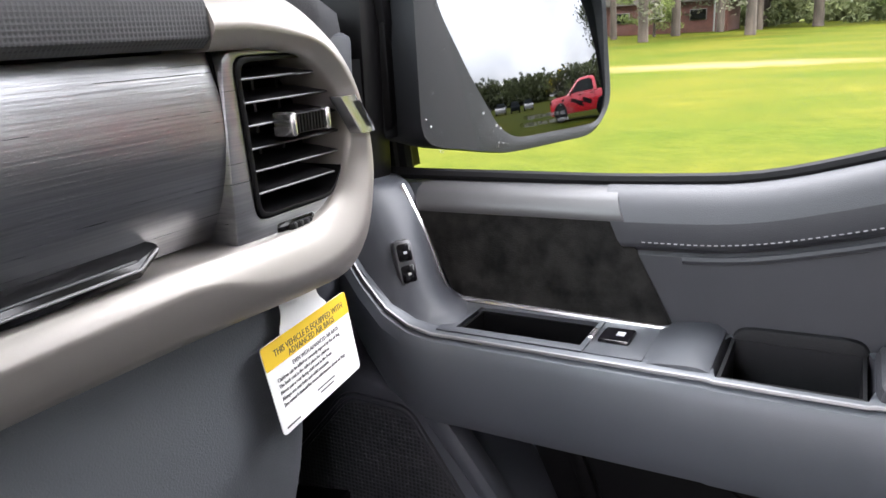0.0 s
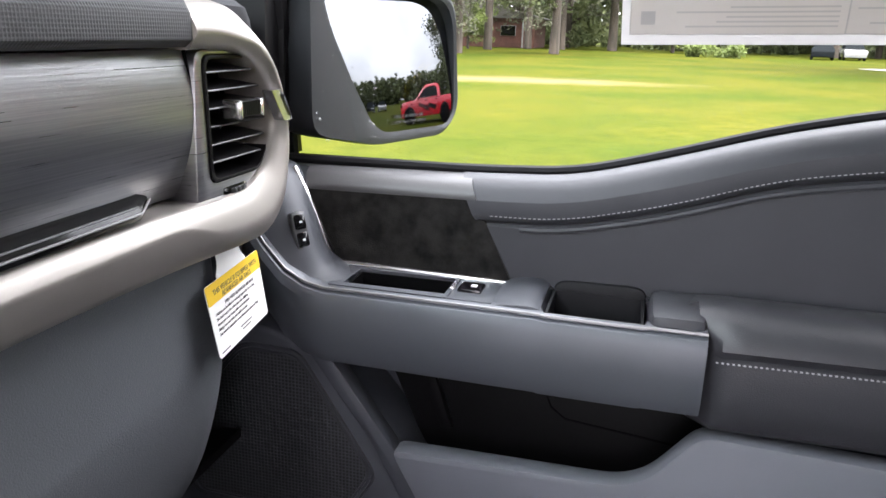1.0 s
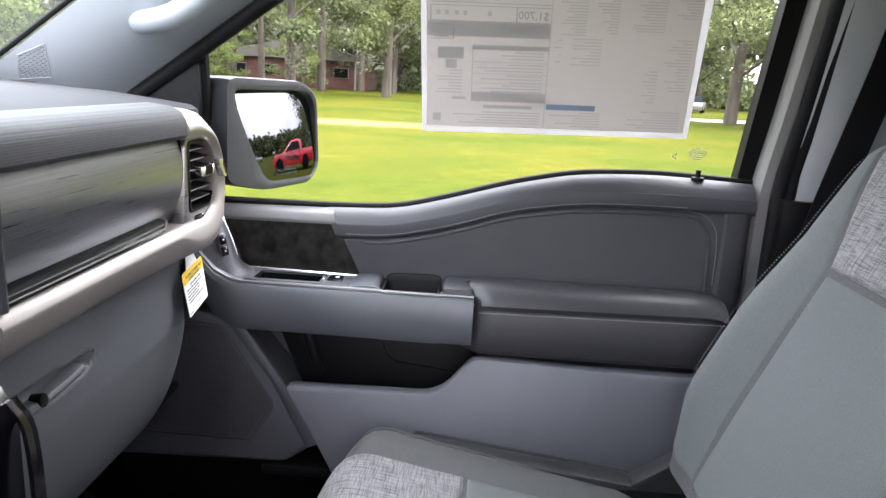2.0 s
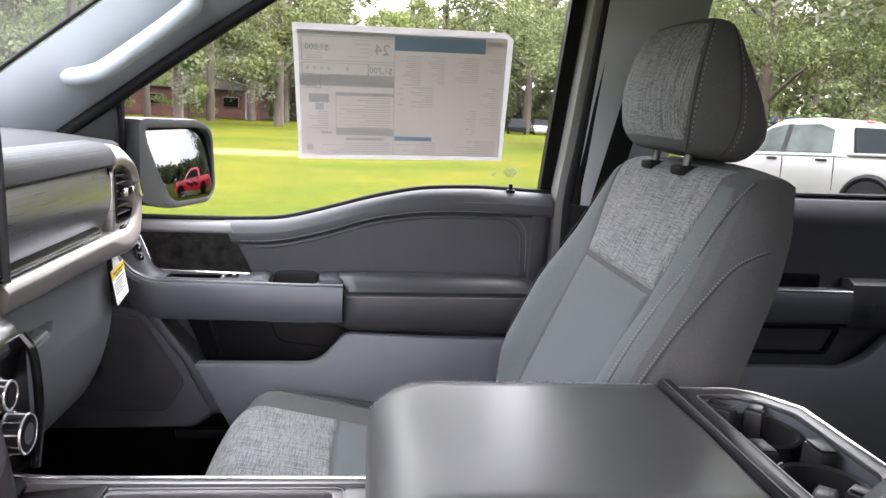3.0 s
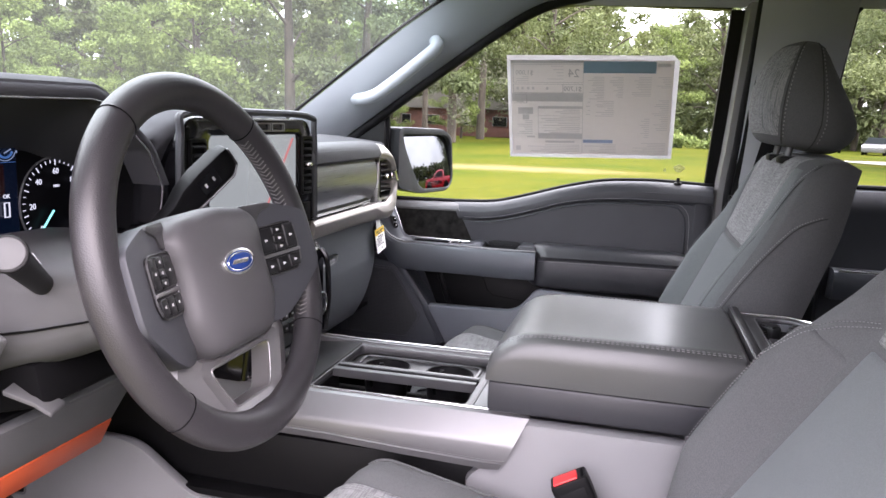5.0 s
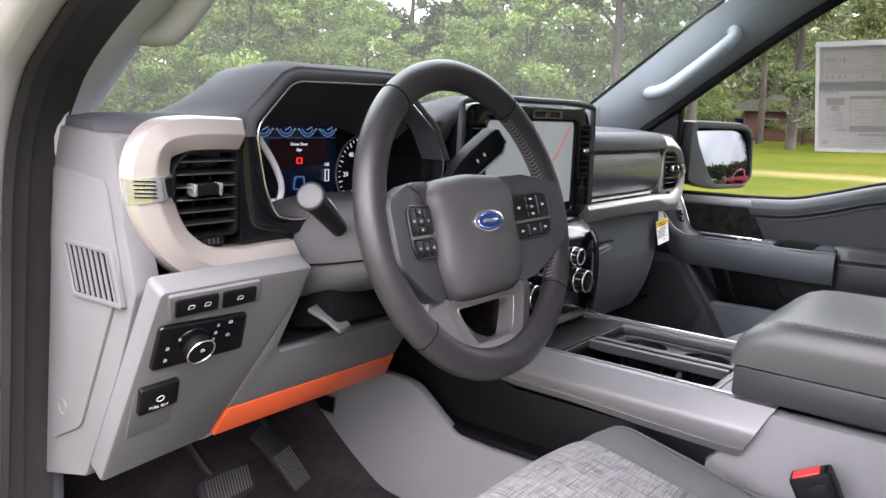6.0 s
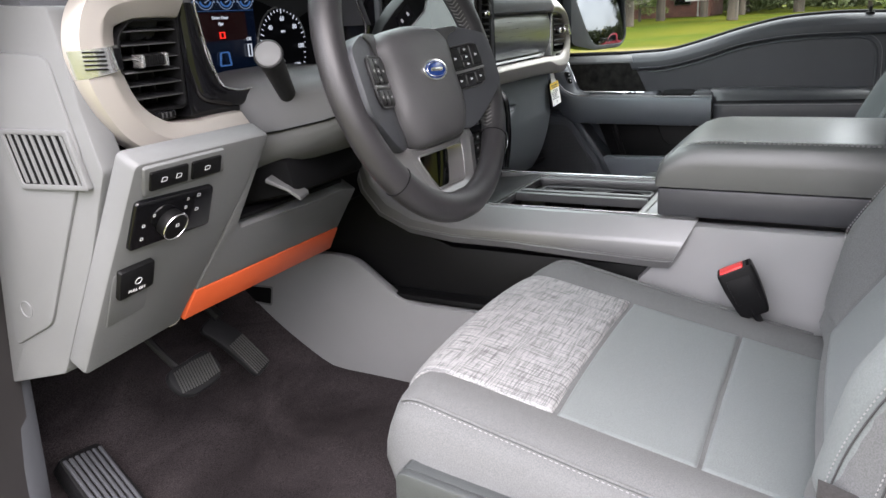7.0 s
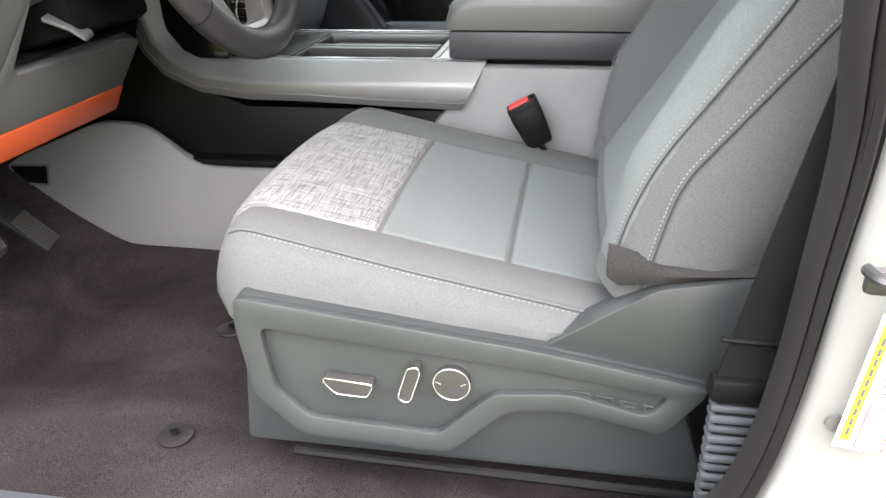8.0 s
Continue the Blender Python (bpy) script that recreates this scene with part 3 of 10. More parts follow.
# upper soft roll with its seam
rows = []
for i in range(56):
    y0 = 0.305 - i * (0.305 + 0.373) / 55
    s_, st = sill(y0), stitch_z(y0)
    prof = [(0.900, s_ - 0.012), (0.890, s_ + 0.001), (0.876, s_ + 0.002), (0.864, s_ - 0.003), (0.855, s_ - 0.012), (0.849, s_ - 0.024), (0.845, (s_ + st) / 2), (0.843, st + 0.006),
            (0.8455, st + 0.001), (0.852, st - 0.003), (0.875, st - 0.003)]
    fr = max(0.0, (y0 - 0.20) / 0.105)
    row = []
    for x, z in prof:
        # the front edge leans with the fabric panel
        lean = fr * 0.48 * (z - (s_))
        row.append((x, y0 + lean, z))
    rows.append(row)
part("upper_roll", loft(rows), M_SOFT, door, "padded black vinyl upper roll with grey seam")
line = [(0.8425, y, stitch_z(y) + 0.0055) for y in np.linspace(0.27, -0.27, 60)]
part("stitching", stitches(line, 0.0032, 0.0016, 0.00042), M_THREAD, door, "pale grey contrast stitching")
# the seam turns down behind
turn = spline([(0.8445, -0.27, 0.627), (0.8440, -0.295, 0.622), (0.8440, -0.313, 0.604), (0.8445, -0.320, 0.575), (0.846, -0.322, 0.505)], 24)
part("stitching", stitches(turn, 0.0032, 0.0016, 0.00042), M_THREAD, door, "pale grey contrast stitching")
part("panel_outline", tube([Vector((0.8495, y, stitch_z(y) - 0.008)) for y in np.linspace(0.24, -0.27, 40)] + [Vector((0.8500, p.y + 0.010, p.z - 0.007)) for p in turn[6:]], 0.0034, 8), M_SOFT, door)
part("rear_edge_roll", loft([[(0.872, -0.325, z), (0.851, -0.326, z), (0.846, -0.332, z), (0.846, -0.358, z), (0.851, -0.368, z), (0.862, -0.374, z), (0.89, -0.376, z)]
                             for z in np.linspace(0.06, 0.634, 14)]), M_SOFT, door)

# middle panel between seam and armrest
rows = []
for i in range(40):
    y0 = 0.30 - i * 0.63 / 39
    st = stitch_z(y0)
    row = []
    for x, z in [(0.885, st - 0.001), (0.8525, st - 0.001), (0.8485, st - 0.006), (0.8495, (st + 0.49) / 2), (0.852, 0.475), (0.885, 0.46)]:
        fr = max(0.0, (y0 - 0.20) / 0.10)
        row.append((x, y0 + fr * 0.48 * (z - sill(y0)), z))
    rows.append(row)
part("middle_panel", loft(rows), M_SOFT, door, "smooth black vinyl middle panel")

# fabric panel in front with bright edge strip
M_TOPSTRIP = material("satin_dark_grey_trim", (0.062, 0.062, 0.064), 0.40, metal=0.3, second=(0.054, 0.054, 0.056), grain=0.12, grain_scale=1800)
us = np.linspace(0, 1, 26)
TL, TR, BR, BL = Vector((0.862, 0.479, 0.586)), Vector((0.862, 0.296, 0.590)), Vector((0.8475, 0.246, 0.487)), Vector((0.848, 0.436, 0.491))


def fabric(u, v):
    p = TL.lerp(TR, u).lerp(BL.lerp(BR, u), v)
    x = 0.872 - 0.026 * min(1.0, v / 0.16) ** 0.5 + 0.003 * (1 - v)
    return (x, p.y, p.z)


part("panel_top", sheet(fabric, us, np.linspace(0, 0.21, 7), 0.0205, (1, 0, 0)), M_TOPSTRIP, door, "satin dark grey strip along the top of the fabric panel")
part("fabric_panel", sheet(fabric, us, np.linspace(0.212, 1, 14), 0.02, (1, 0, 0)), M_SUEDE, door, "black suede-like fabric panel with mottled nap")
edge = spline([(0.846, 0.484, 0.589), (0.845, 0.462, 0.545), (0.844, 0.447, 0.505)], 14) + spline([(0.8435, 0.440, 0.4925), (0.843, 0.425, 0.4895), (0.842, 0.35, 0.4885), (0.842, 0.243, 0.4865)], 22)
part("bright_strip", tube(edge, 0.0028, 8), M_CHROME, door, "thin bright metal strip")

# switch pod in front of the fabric
A = spline([(0.800, 0.565, 0.600), (0.795, 0.535, 0.585), (0.786, 0.490, 0.530), (0.781, 0.452, 0.494), (0.781, 0.425, 0.487)], 18)
B = spline([(0.862, 0.498, 0.592), (0.860, 0.484, 0.586), (0.850, 0.462, 0.545), (0.847, 0.446, 0.503), (0.846, 0.425, 0.489)], 18)
rows = []
for p, q in zip(A, B):
    row = [p.lerp(q, k / 6) + Vector((-0.011, -0.019, 0)) * math.sin(math.pi * k / 6) for k in range(7)]
    rows.append(row + [q + Vector((0.02, 0.02, 0)), p + Vector((0.02, 0.05, 0))])
part("switch_pod", loft(rows), M_SLATE, door, "dark slate pod carrying the lock switch")
mm = facing((0.7985, 0.4545, 0.533), (-0.58, -0.78, 0.25), (0.0097, 0.0168, 0.0323))
lock = part("lock_switch", plate(mm, 0.017, 0.040, 0.012, 0.004), M_DARKSATIN, door, "black lock and unlock buttons in a chrome frame")
for off in (0.0092, -0.0092):
    part("button", plate(mm @ Matrix.Translation((0, off, 0.0012)), 0.0135, 0.0165, 0.006, 0.003), M_GLOSS, lock)
    part("symbol", plate(mm @ Matrix.Translation((0, off, 0.0016)), 0.0030, 0.0022, 0.001), M_PALEINK, lock)

M_WELL = material("matt_black_pocket_lining", (0.010, 0.0105, 0.012), 0.6, second=(0.008, 0.0085, 0.0095), grain=0.3, grain_scale=900, spec=0.2)
# grip bezel: top shelf with two wells and a tall front face
def bezel_row(y, lift, face, well, front, wide=False):
    """One section: lift of the top, height of the face, depth of the well, x of the face."""
    t = 0.4865 + lift
    w = t - well
    f = front
    return [(0.868, y, t - 0.02), (0.850, y, t), (0.848 if wide else 0.836, y, t), (0.846 if wide else 0.834, y, w), (f + 0.018 if wide else 0.789, y, w), (f + 0.0165 if wide else 0.787, y, t), (f + 0.0155 if wide else 0.780, y, t + 0.0005), (f + 0.013, y, t - 0.001), (f + 0.005, y, t - 0.005),
            (f, y, t - 0.014), (f + 0.001, y, t - face + 0.012), (f + 0.006, y, t - face), (f + 0.03, y, t - face - 0.004), (0.868, y, t - face + 0.01)]


rows = []
keys = [(0.556, 0.110, 0.040, 0, 0.790), (0.535, 0.092, 0.048, 0, 0.782), (0.510, 0.066, 0.058, 0, 0.774), (0.485, 0.037, 0.066, 0, 0.767), (0.462, 0.015, 0.072, 0, 0.763), (0.440, 0.004, 0.076, 0, 0.761), (0.418, 0.0, 0.077, 0, 0.760),
        (0.408, 0, 0.077, 0, 0.760), (0.404, 0, 0.077, 0.032, 0.760), (0.300, 0, 0.077, 0.032, 0.758), (0.296, 0, 0.077, 0.0, 0.758), (0.206, 0, 0.077, 0, 0.757), (0.202, -0.001, 0.077, 0.05, 0.757, True),
        (0.150, -0.001, 0.077, 0.05, 0.756, True), (0.112, -0.001, 0.077, 0.05, 0.756, True), (0.108, 0, 0.077, 0, 0.756), (0.058, 0, 0.077, 0, 0.756)]
for k in keys:
    rows.append(bezel_row(*k))
part("grip_bezel", loft(rows), M_HANDLE, door, "blue-grey satin pull-handle bezel", angle=32)
# a paler line along the lip, painted for the light it catches
part("bezel_edge", tube([(k[4] + 0.009, k[0], 0.4865 + k[1] - 0.0005) for k in keys], 0.0016, 6), M_CONSOLE, door)
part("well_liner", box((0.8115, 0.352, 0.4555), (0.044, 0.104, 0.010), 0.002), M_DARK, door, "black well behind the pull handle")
part("well_liner", box((0.810, 0.157, 0.447), (0.066, 0.086, 0.014), 0.002), M_WELL, door, "black storage well")
for x0, x1, y0, y1 in ((0.789, 0.834, 0.3005, 0.4035), (0.775, 0.846, 0.1125, 0.2015)):
    part("well_wall", ring_prism([(x0, y0), (x1, y0), (x1, y1), (x0, y1)], [(x0 + 0.0025, y0 + 0.0025), (x1 - 0.0025, y0 + 0.0025), (x1 - 0.0025, y1 - 0.0025), (x0 + 0.0025, y1 - 0.0025)], "z", 0.440, 0.4845), M_DARK if y1 > 0.3 else M_WELL, door)
part("shelf_top", ring_prism([(0.777, 0.296), (0.777, 0.418), (0.846, 0.424), (0.846, 0.296)], [(0.7872, 0.3005), (0.7872, 0.4045), (0.8345, 0.4045), (0.8345, 0.3005)], "z", 0.4866, 0.4878, 0.0004), M_SLATE, door, "dark slate shelf round the pull well")
part("shelf_top", prism([(0.777, 0.252), (0.777, 0.2955), (0.846, 0.2955), (0.846, 0.252)], "z", 0.4862, 0.4874, 0.0004), M_SLATE, door)
part("well_back", prism(smooth_poly([(0.204, 0.45), (0.108, 0.45), (0.110, 0.488), (0.118, 0.4955), (0.194, 0.4945), (0.202, 0.488)], 0.012), "x", 0.845, 0.853, 0.004), M_WELL, door)
part("shelf_end", loft([[(0.85, y, 0.455), (0.85, y, 0.4875 + h), (0.835, y, 0.4880 + h), (0.79, y, 0.4875 + h), (0.776, y, 0.486 + h * 0.5), (0.772, y, 0.476), (0.772, y, 0.455)] for y, h in ((0.252, 0.0), (0.238, 0.004), (0.222, 0.006), (0.212, 0.005), (0.206, 0.001), (0.204, -0.008))]), M_SLATE, door)
part("armrest_nose", box((0.810, 0.083, 0.482), (0.078, 0.050, 0.030), 0.009), M_SOFT, door)
wb = part("window_switch", box((0.811, 0.279, 0.4875), (0.026, 0.024, 0.006), 0.002), M_GLOSS, door, "black window switch with white symbol")
part("symbol", box((0.811, 0.276, 0.4908), (0.007, 0.006, 0.0006)), M_PALEINK, wb)
part("switch_lever", box((0.806, 0.296, 0.4885), (0.018, 0.004, 0.006), 0.001), M_CHROME, wb)

# armrest pad
rows = []
for i, y in enumerate(np.linspace(0.085, -0.328, 22)):
    e = 1.0
    if i == 0: e = 0.80
    if i == 1: e = 0.95
    if i == 21: e = 0.86
    if i == 20: e = 0.97
    fx = 0.761 + (0.022 * max(0.0, (y - 0.052) / 0.033) * 1.6 if y > 0.052 else 0.0)
    cz = 0.44
    up = 0.006 * min(1.0, max(0.0, (0.06 - y) / 0.38))
    prof = [(0.868, 0.488), (0.850, 0.494), (0.832, 0.5015), (0.810, 0.5045), (0.788, 0.5025), (fx + 0.012, 0.495), (fx + 0.003, 0.484), (fx - 0.001, 0.474 + up), (fx + 0.0035, 0.4675 + up), (fx + 0.0045, 0.4655 + up), (fx + 0.0035, 0.462 + up), (fx + 0.003, 0.43), (fx + 0.007, 0.400), (fx + 0.016, 0.391), (0.868, 0.385)]
    yy = min(y, 0.085)
    rows.append([(x, yy if x > 0.80 else min(yy, 0.0565 + (x - fx) * 0.8), cz + (z - cz) * (e if x < 0.84 else 1)) for x, z in prof])
part("armrest_pad", loft(rows), M_LEATHER, door, "padded black leather armrest with stitched seam", angle=50)
part("stitching", stitches([(0.7625, y, 0.4625 + 0.006 * (0.06 - y) / 0.38) for y in np.linspace(0.050, -0.322, 50)], 0.0030, 0.0015, 0.0007), M_THREAD, door, "pale contrast stitching")

# map pocket: lower panel standing proud of a dark recess
poly = smooth_poly([(0.352, 0.316), (0.121, 0.319), (0.094, 0.332), (0.052, 0.385), (-0.12, 0.3785), (-0.40, 0.378), (-0.40, 0.05), (0.20, 0.05), (0.262, 0.150), (0.297, 0.216)], 0.016)
part("map_pocket", prism(poly, "x", 0.772, 0.800, 0.006), M_LOWER, door, "blue-grey plastic lower panel forming a map pocket")
part("pocket_floor", box((0.83, 0.0, 0.16), (0.09, 0.78, 0.02), 0.004), M_BLACK, door)
part("pocket_back", prism([(0.39, 0.41), (0.05, 0.41), (0.02, 0.20), (0.30, 0.20)], "x", 0.850, 0.868, 0.003), M_BLACK, door, "matt black back of the pocket")
part("pocket_seam", tube([(0.8495, 0.215, 0.40), (0.8495, 0.196, 0.352), (0.8495, 0.180, 0.340), (0.8495, 0.06, 0.328)], 0.0012, 6), M_DARK, door)
part("pocket_rib", prism([(0.350, 0.41), (0.335, 0.41), (0.300, 0.31), (0.315, 0.31)], "x", 0.842, 0.852, 0.003), M_BLACK, door)

# strut between bezel and speaker, and the speaker housing
poly = smooth_poly([(0.66, 0.455), (0.470, 0.425), (0.425, 0.405), (0.352, 0.318), (0.292, 0.218), (0.350, 0.176), (0.66, 0.170)], 0.012)
part("speaker_housing", prism(poly, "x", 0.782, 0.872, 0.010, 3), M_SLATE, door, "dark grey speaker housing")
poly = [(0.590, 0.214), (0.592, 0.330), (0.520, 0.412), (0.452, 0.409), (0.366, 0.277), (0.404, 0.212)]
for big, small, x0, x1 in ((1.0, 0.972, 0.7785, 0.784), (0.945, 0.915, 0.7790, 0.784)):
    part("speaker_rim", ring_prism(smooth_poly([((y - 0.48) * big + 0.48, (z - 0.30) * big + 0.30) for y, z in poly], 0.014), smooth_poly([((y - 0.48) * small + 0.48, (z - 0.30) * small + 0.30) for y, z in poly], 0.013), "x", x0, x1, 0.0015), M_SOFT, door)
M_GRILLE = dotted("perforated_speaker_grille", (0.038, 0.040, 0.045), 0.5, 250, 1.0, (0.004, 0.004, 0.004), (0.2, 1, 1))
part("speaker_grille", prism(smooth_poly([((y - 0.48) * 0.918 + 0.48, (z - 0.30) * 0.918 + 0.30) for y, z in poly], 0.012), "x", 0.7800, 0.784), M_GRILLE, door, "perforated black speaker grille")
part("strut", prism([(0.455, 0.425), (0.415, 0.408), (0.345, 0.312), (0.290, 0.216), (0.314, 0.206), (0.372, 0.318), (0.440, 0.408)], "x", 0.776, 0.800, 0.005), M_SLATE, door)
# the footwell's shade is put into this near-black door edge
part("lower_edge", prism([(0.66, 0.160), (0.30, 0.160), (0.26, 0.02), (0.66, 0.02)], "x", 0.856, 0.8705, 0.002), M_DARK, door, "lower edge of the door, blackened for the footwell's shade")

# window surround
part("sill_seal", tube([(0.888, y, sill(y) + 0.004) for y in np.linspace(0.535, -0.40, 50)], 0.0055, 8), M_RUBBER, door, "black rubber window seal")
frame_in = [(0.52, 0.59), (0.505, 0.835), (0.345, 0.948), (0.157, 1.063), (0.06, 1.098), (-0.02, 1.108), (-0.366, 1.095), (-0.355, 0.78), (-0.352, 0.674)]
pts = [Vector((glass_x(z) - 0.018, y, z)) for y, z in frame_in]
fr = bmesh.new()
for a, b in zip(pts, pts[1:]):
    mid_d = (b - a).normalized()
    n_out = mid_d.cross(Vector((1, 0, 0.27)).normalized())
    cen = Vector((0.85, 0.08, 0.82))
    if (a.lerp(b, 0.5) + n_out - cen).length < (a.lerp(b, 0.5) - cen).length:
        n_out = -n_out
    o = 0.034
    v = [fr.verts.new(p) for p in (a, b, b + n_out * o, a + n_out * o, a + Vector((0.03, 0, 0)), b + Vector((0.03, 0, 0)), b + n_out * o + Vector((0.03, 0, 0)), a + n_out * o + Vector((0.03, 0, 0)))]
    for f in ((0, 1, 2, 3), (4, 7, 6, 5), (0, 4, 5, 1), (1, 5, 6, 2), (2, 6, 7, 3), (3, 7, 4, 0)):
        fr.faces.new([v[i] for i in f])
part("window_frame", fr, M_BLACK, door, "black window frame", angle=20)
part("sail_panel", prism([(0.655, 0.590), (0.51, 0.590), (0.503, 0.83), (0.62, 0.765)], "x", 0.835, 0.875, 0.006), M_BLACK, door, "black trim triangle inside the mirror")
part("frame_strip", tube([Vector((glass_x(z) - 0.022, y, z)) for y, z in ((0.517, 0.59), (0.508, 0.70), (0.500, 0.838))], 0.009, 8), M_RUBBER, door)
gl = part("window_glass", sheet(lambda u, v: (glass_x(v), u, v), np.linspace(0.62, -0.42, 3), np.linspace(0.57, 1.13, 3), 0.004, (1, 0, 0)), M_GLASS, door, "clear side glass")
gl.visible_shadow = False
pin = part("lock_pin", tube([(0.872, -0.285, 0.672), (0.872, -0.285, 0.690)], 0.0042, 10), M_BLACK, door, "small black lock pin")
part("pin_collar", disc((0.872, -0.285, 0.6785), 0.010, 0.006, (0, 0, 1), 16, 0.001), M_BLACK, pin)
part("outer_skin", loft([[(0.925, y, sill(y) - 0.01), (0.955, y, 0.55), (0.985, y, 0.30), (0.975, y, -0.05), (0.93, y, -0.10), (0.915, y, sill(y) - 0.02)] for y in np.linspace(0.66, -0.42, 14)]), M_WHITE, door)
# small faded print on the glass above the pin
M_ETCH = material("etched_mark", (0.25, 0.27, 0.2), 0.7)
for y, z, w, h in ((-0.286, 0.722, 0.010, 0.0016), (-0.286, 0.7185, 0.024, 0.0016), (-0.286, 0.715, 0.030, 0.0016), (-0.279, 0.7115, 0.012, 0.0016), (-0.295, 0.7115, 0.010, 0.0016), (-0.286, 0.708, 0.022, 0.0016), (-0.286, 0.7045, 0.014, 0.0016), (-0.252, 0.711, 0.003, 0.004), (-0.248, 0.707, 0.003, 0.004), (-0.252, 0.705, 0.003, 0.003)):
    part("glass_mark", box((glass_x(z) - 0.002, y, z), (0.001, w, h)), M_ETCH, gl)

# edge of the steel between the doors
def rear_line(z):
    """The rear edge of the window frame at a height."""
    return curve1([0.0, 0.674, 0.78, 1.12], [-0.372, -0.380, -0.388, -0.402], z)


rows = []
for z in [0.05, 0.30, 0.55] + list(np.linspace(0.66, 1.12, 10)):
    x, y = glass_x(max(z, 0.67)) - 0.044, rear_line(z)
    rows.append([(x + 0.05, y + 0.006, z), (x + 0.012, y + 0.004, z), (x, y - 0.003, z), (x + 0.002, y - 0.030, z), (x + 0.05, y - 0.034, z)])
part("door_edge", loft(rows), M_WHITE, door, "white painted rear edge of the door")
sl = thing("door_seal", (0.83, -0.41, 0.1), "black rubber door seal along the centre pillar", "door seal", kind="structure")
part("front_lip", tube(spline([(0.838, 0.655, 0.700), (0.836, 0.625, 0.738), (0.833, 0.520, 0.815), (0.801, 0.345, 0.934), (0.772, 0.165, 1.050), (0.758, 0.06, 1.101), (0.752, -0.05, 1.124)], 40), 0.0120, 10), M_RUBBER, sl)
part("lip", tube([Vector((glass_x(max(z, 0.67)) - 0.052, rear_line(z) - 0.028, z)) for z in np.linspace(0.04, 1.13, 26)], 0.0115, 10), M_RUBBER, sl)
part("flange", tube([Vector((glass_x(max(z, 0.67)) - 0.060, rear_line(z) - 0.042, z)) for z in np.linspace(0.04, 1.13, 26)], 0.009, 10), M_BLACK, sl)

# ---- rear passenger door ----
rd = thing("door_2", (0.86, -1.0, 0), "closed rear passenger door with black panel and armrest", "car door", kind="structure")
def rsill(y):
    return curve1([-1.42, -1.36, -1.30, -1.22, -1.135, -0.60], [0.87, 0.80, 0.744, 0.700, 0.689, 0.684], y)
rows = []
for y in np.linspace(-0.645, -1.46, 34):
    s_ = rsill(y)
    rows.append([(0.93, y, s_ - 0.01), (0.885, y, s_), (0.868, y, s_ - 0.004), (0.853, y, s_ - 0.025), (0.847, y, s_ - 0.055), (0.8495, y, s_ - 0.060), (0.849, y, 0.50), (0.862, y, 0.40), (0.862, y, 0.02), (0.95, y, 0.0)])
part("panel", loft(rows), M_SOFT, rd, "black vinyl upper panel")
rows = []
for y, t in ((-0.66, 0.9), (-0.68, 1), (-1.08, 1), (-1.092, 1)):
    rows.append([(0.86, y, 0.492), (0.81, y, 0.494), (0.80, y, 0.488), (0.796, y, 0.470), (0.798, y, 0.43), (0.805, y, 0.420), (0.86, y, 0.415)])
part("grip_bezel", loft(rows), M_HANDLE, rd, "blue-grey pull-handle bezel")
part("bezel_edge", tube([(0.803, -0.67, 0.492), (0.803, -1.09, 0.4935)], 0.0022, 6), M_CHROME, rd)
rows = []
for y in (-1.04, -1.10, -1.45):
    rows.append([(0.86, y, 0.515), (0.82, y, 0.517), (0.802, y, 0.508), (0.796, y, 0.47), (0.798, y, 0.43), (0.81, y, 0.412), (0.86, y, 0.408)])
part("armrest_pad", loft(rows), M_LEATHER, rd, "black leather armrest pad")
part("well_back", box((0.846, -0.93, 0.505), (0.012, 0.11, 0.035), 0.004), M_DARK, rd)
part("map_pocket", prism(smooth_poly([(-0.66, 0.318), (-1.05, 0.318), (-1.10, 0.345), (-1.15, 0.398), (-1.46, 0.402), (-1.46, 0.04), (-0.66, 0.04)], 0.02), "x", 0.805, 0.835, 0.006), M_LOWER, rd, "blue-grey plastic lower panel with pocket")
part("pocket_lip", ring_prism(smooth_poly([(-0.80, 0.40), (-1.06, 0.40), (-1.03, 0.335), (-0.80, 0.335)], 0.012), smooth_poly([(-0.808, 0.394), (-1.048, 0.394), (-1.024, 0.342), (-0.808, 0.342)], 0.01), "x", 0.853, 0.864), M_BLACK, rd)
gl = part("window_glass", sheet(lambda u, v: (glass_x(v), u, v), np.linspace(-0.60, -1.46, 3), np.linspace(0.66, 1.16, 3), 0.004, (1, 0, 0)), M_GLASS, rd, "clear rear side glass")
gl.visible_shadow = False
pts = [(-0.60, 0.70), (-0.622, 1.02), (-0.628, 1.09), (-0.655, 1.122), (-1.00, 1.134), (-1.26, 1.128), (-1.34, 1.08), (-1.39, 0.90)]
part("window_seal", tube([Vector((glass_x(z) - 0.022, y, z)) for y, z in pts], 0.011, 8), M_RUBBER, rd, "black rubber window surround")
part("sill_seal", tube([(0.884, y, rsill(y) + 0.005) for y in np.linspace(-0.62, -1.42, 30)], 0.006, 8), M_RUBBER, rd)
part("rear_quarter", prism([(-1.40, 0.80), (-1.37, 0.90), (-1.33, 1.09), (-1.27, 1.14), (-1.50, 1.16), (-1.50, 0.80)], "x", 0.78, 0.86, 0.01), M_HEAD, rd)
part("outer_skin", loft([[(0.925, y, rsill(y) - 0.01), (0.955, y, 0.55), (0.985, y, 0.30), (0.975, y, -0.05), (0.93, y, -0.10), (0.915, y, rsill(y) - 0.02)] for y in np.linspace(-0.43, -1.46, 10)]), M_WHITE, rd)

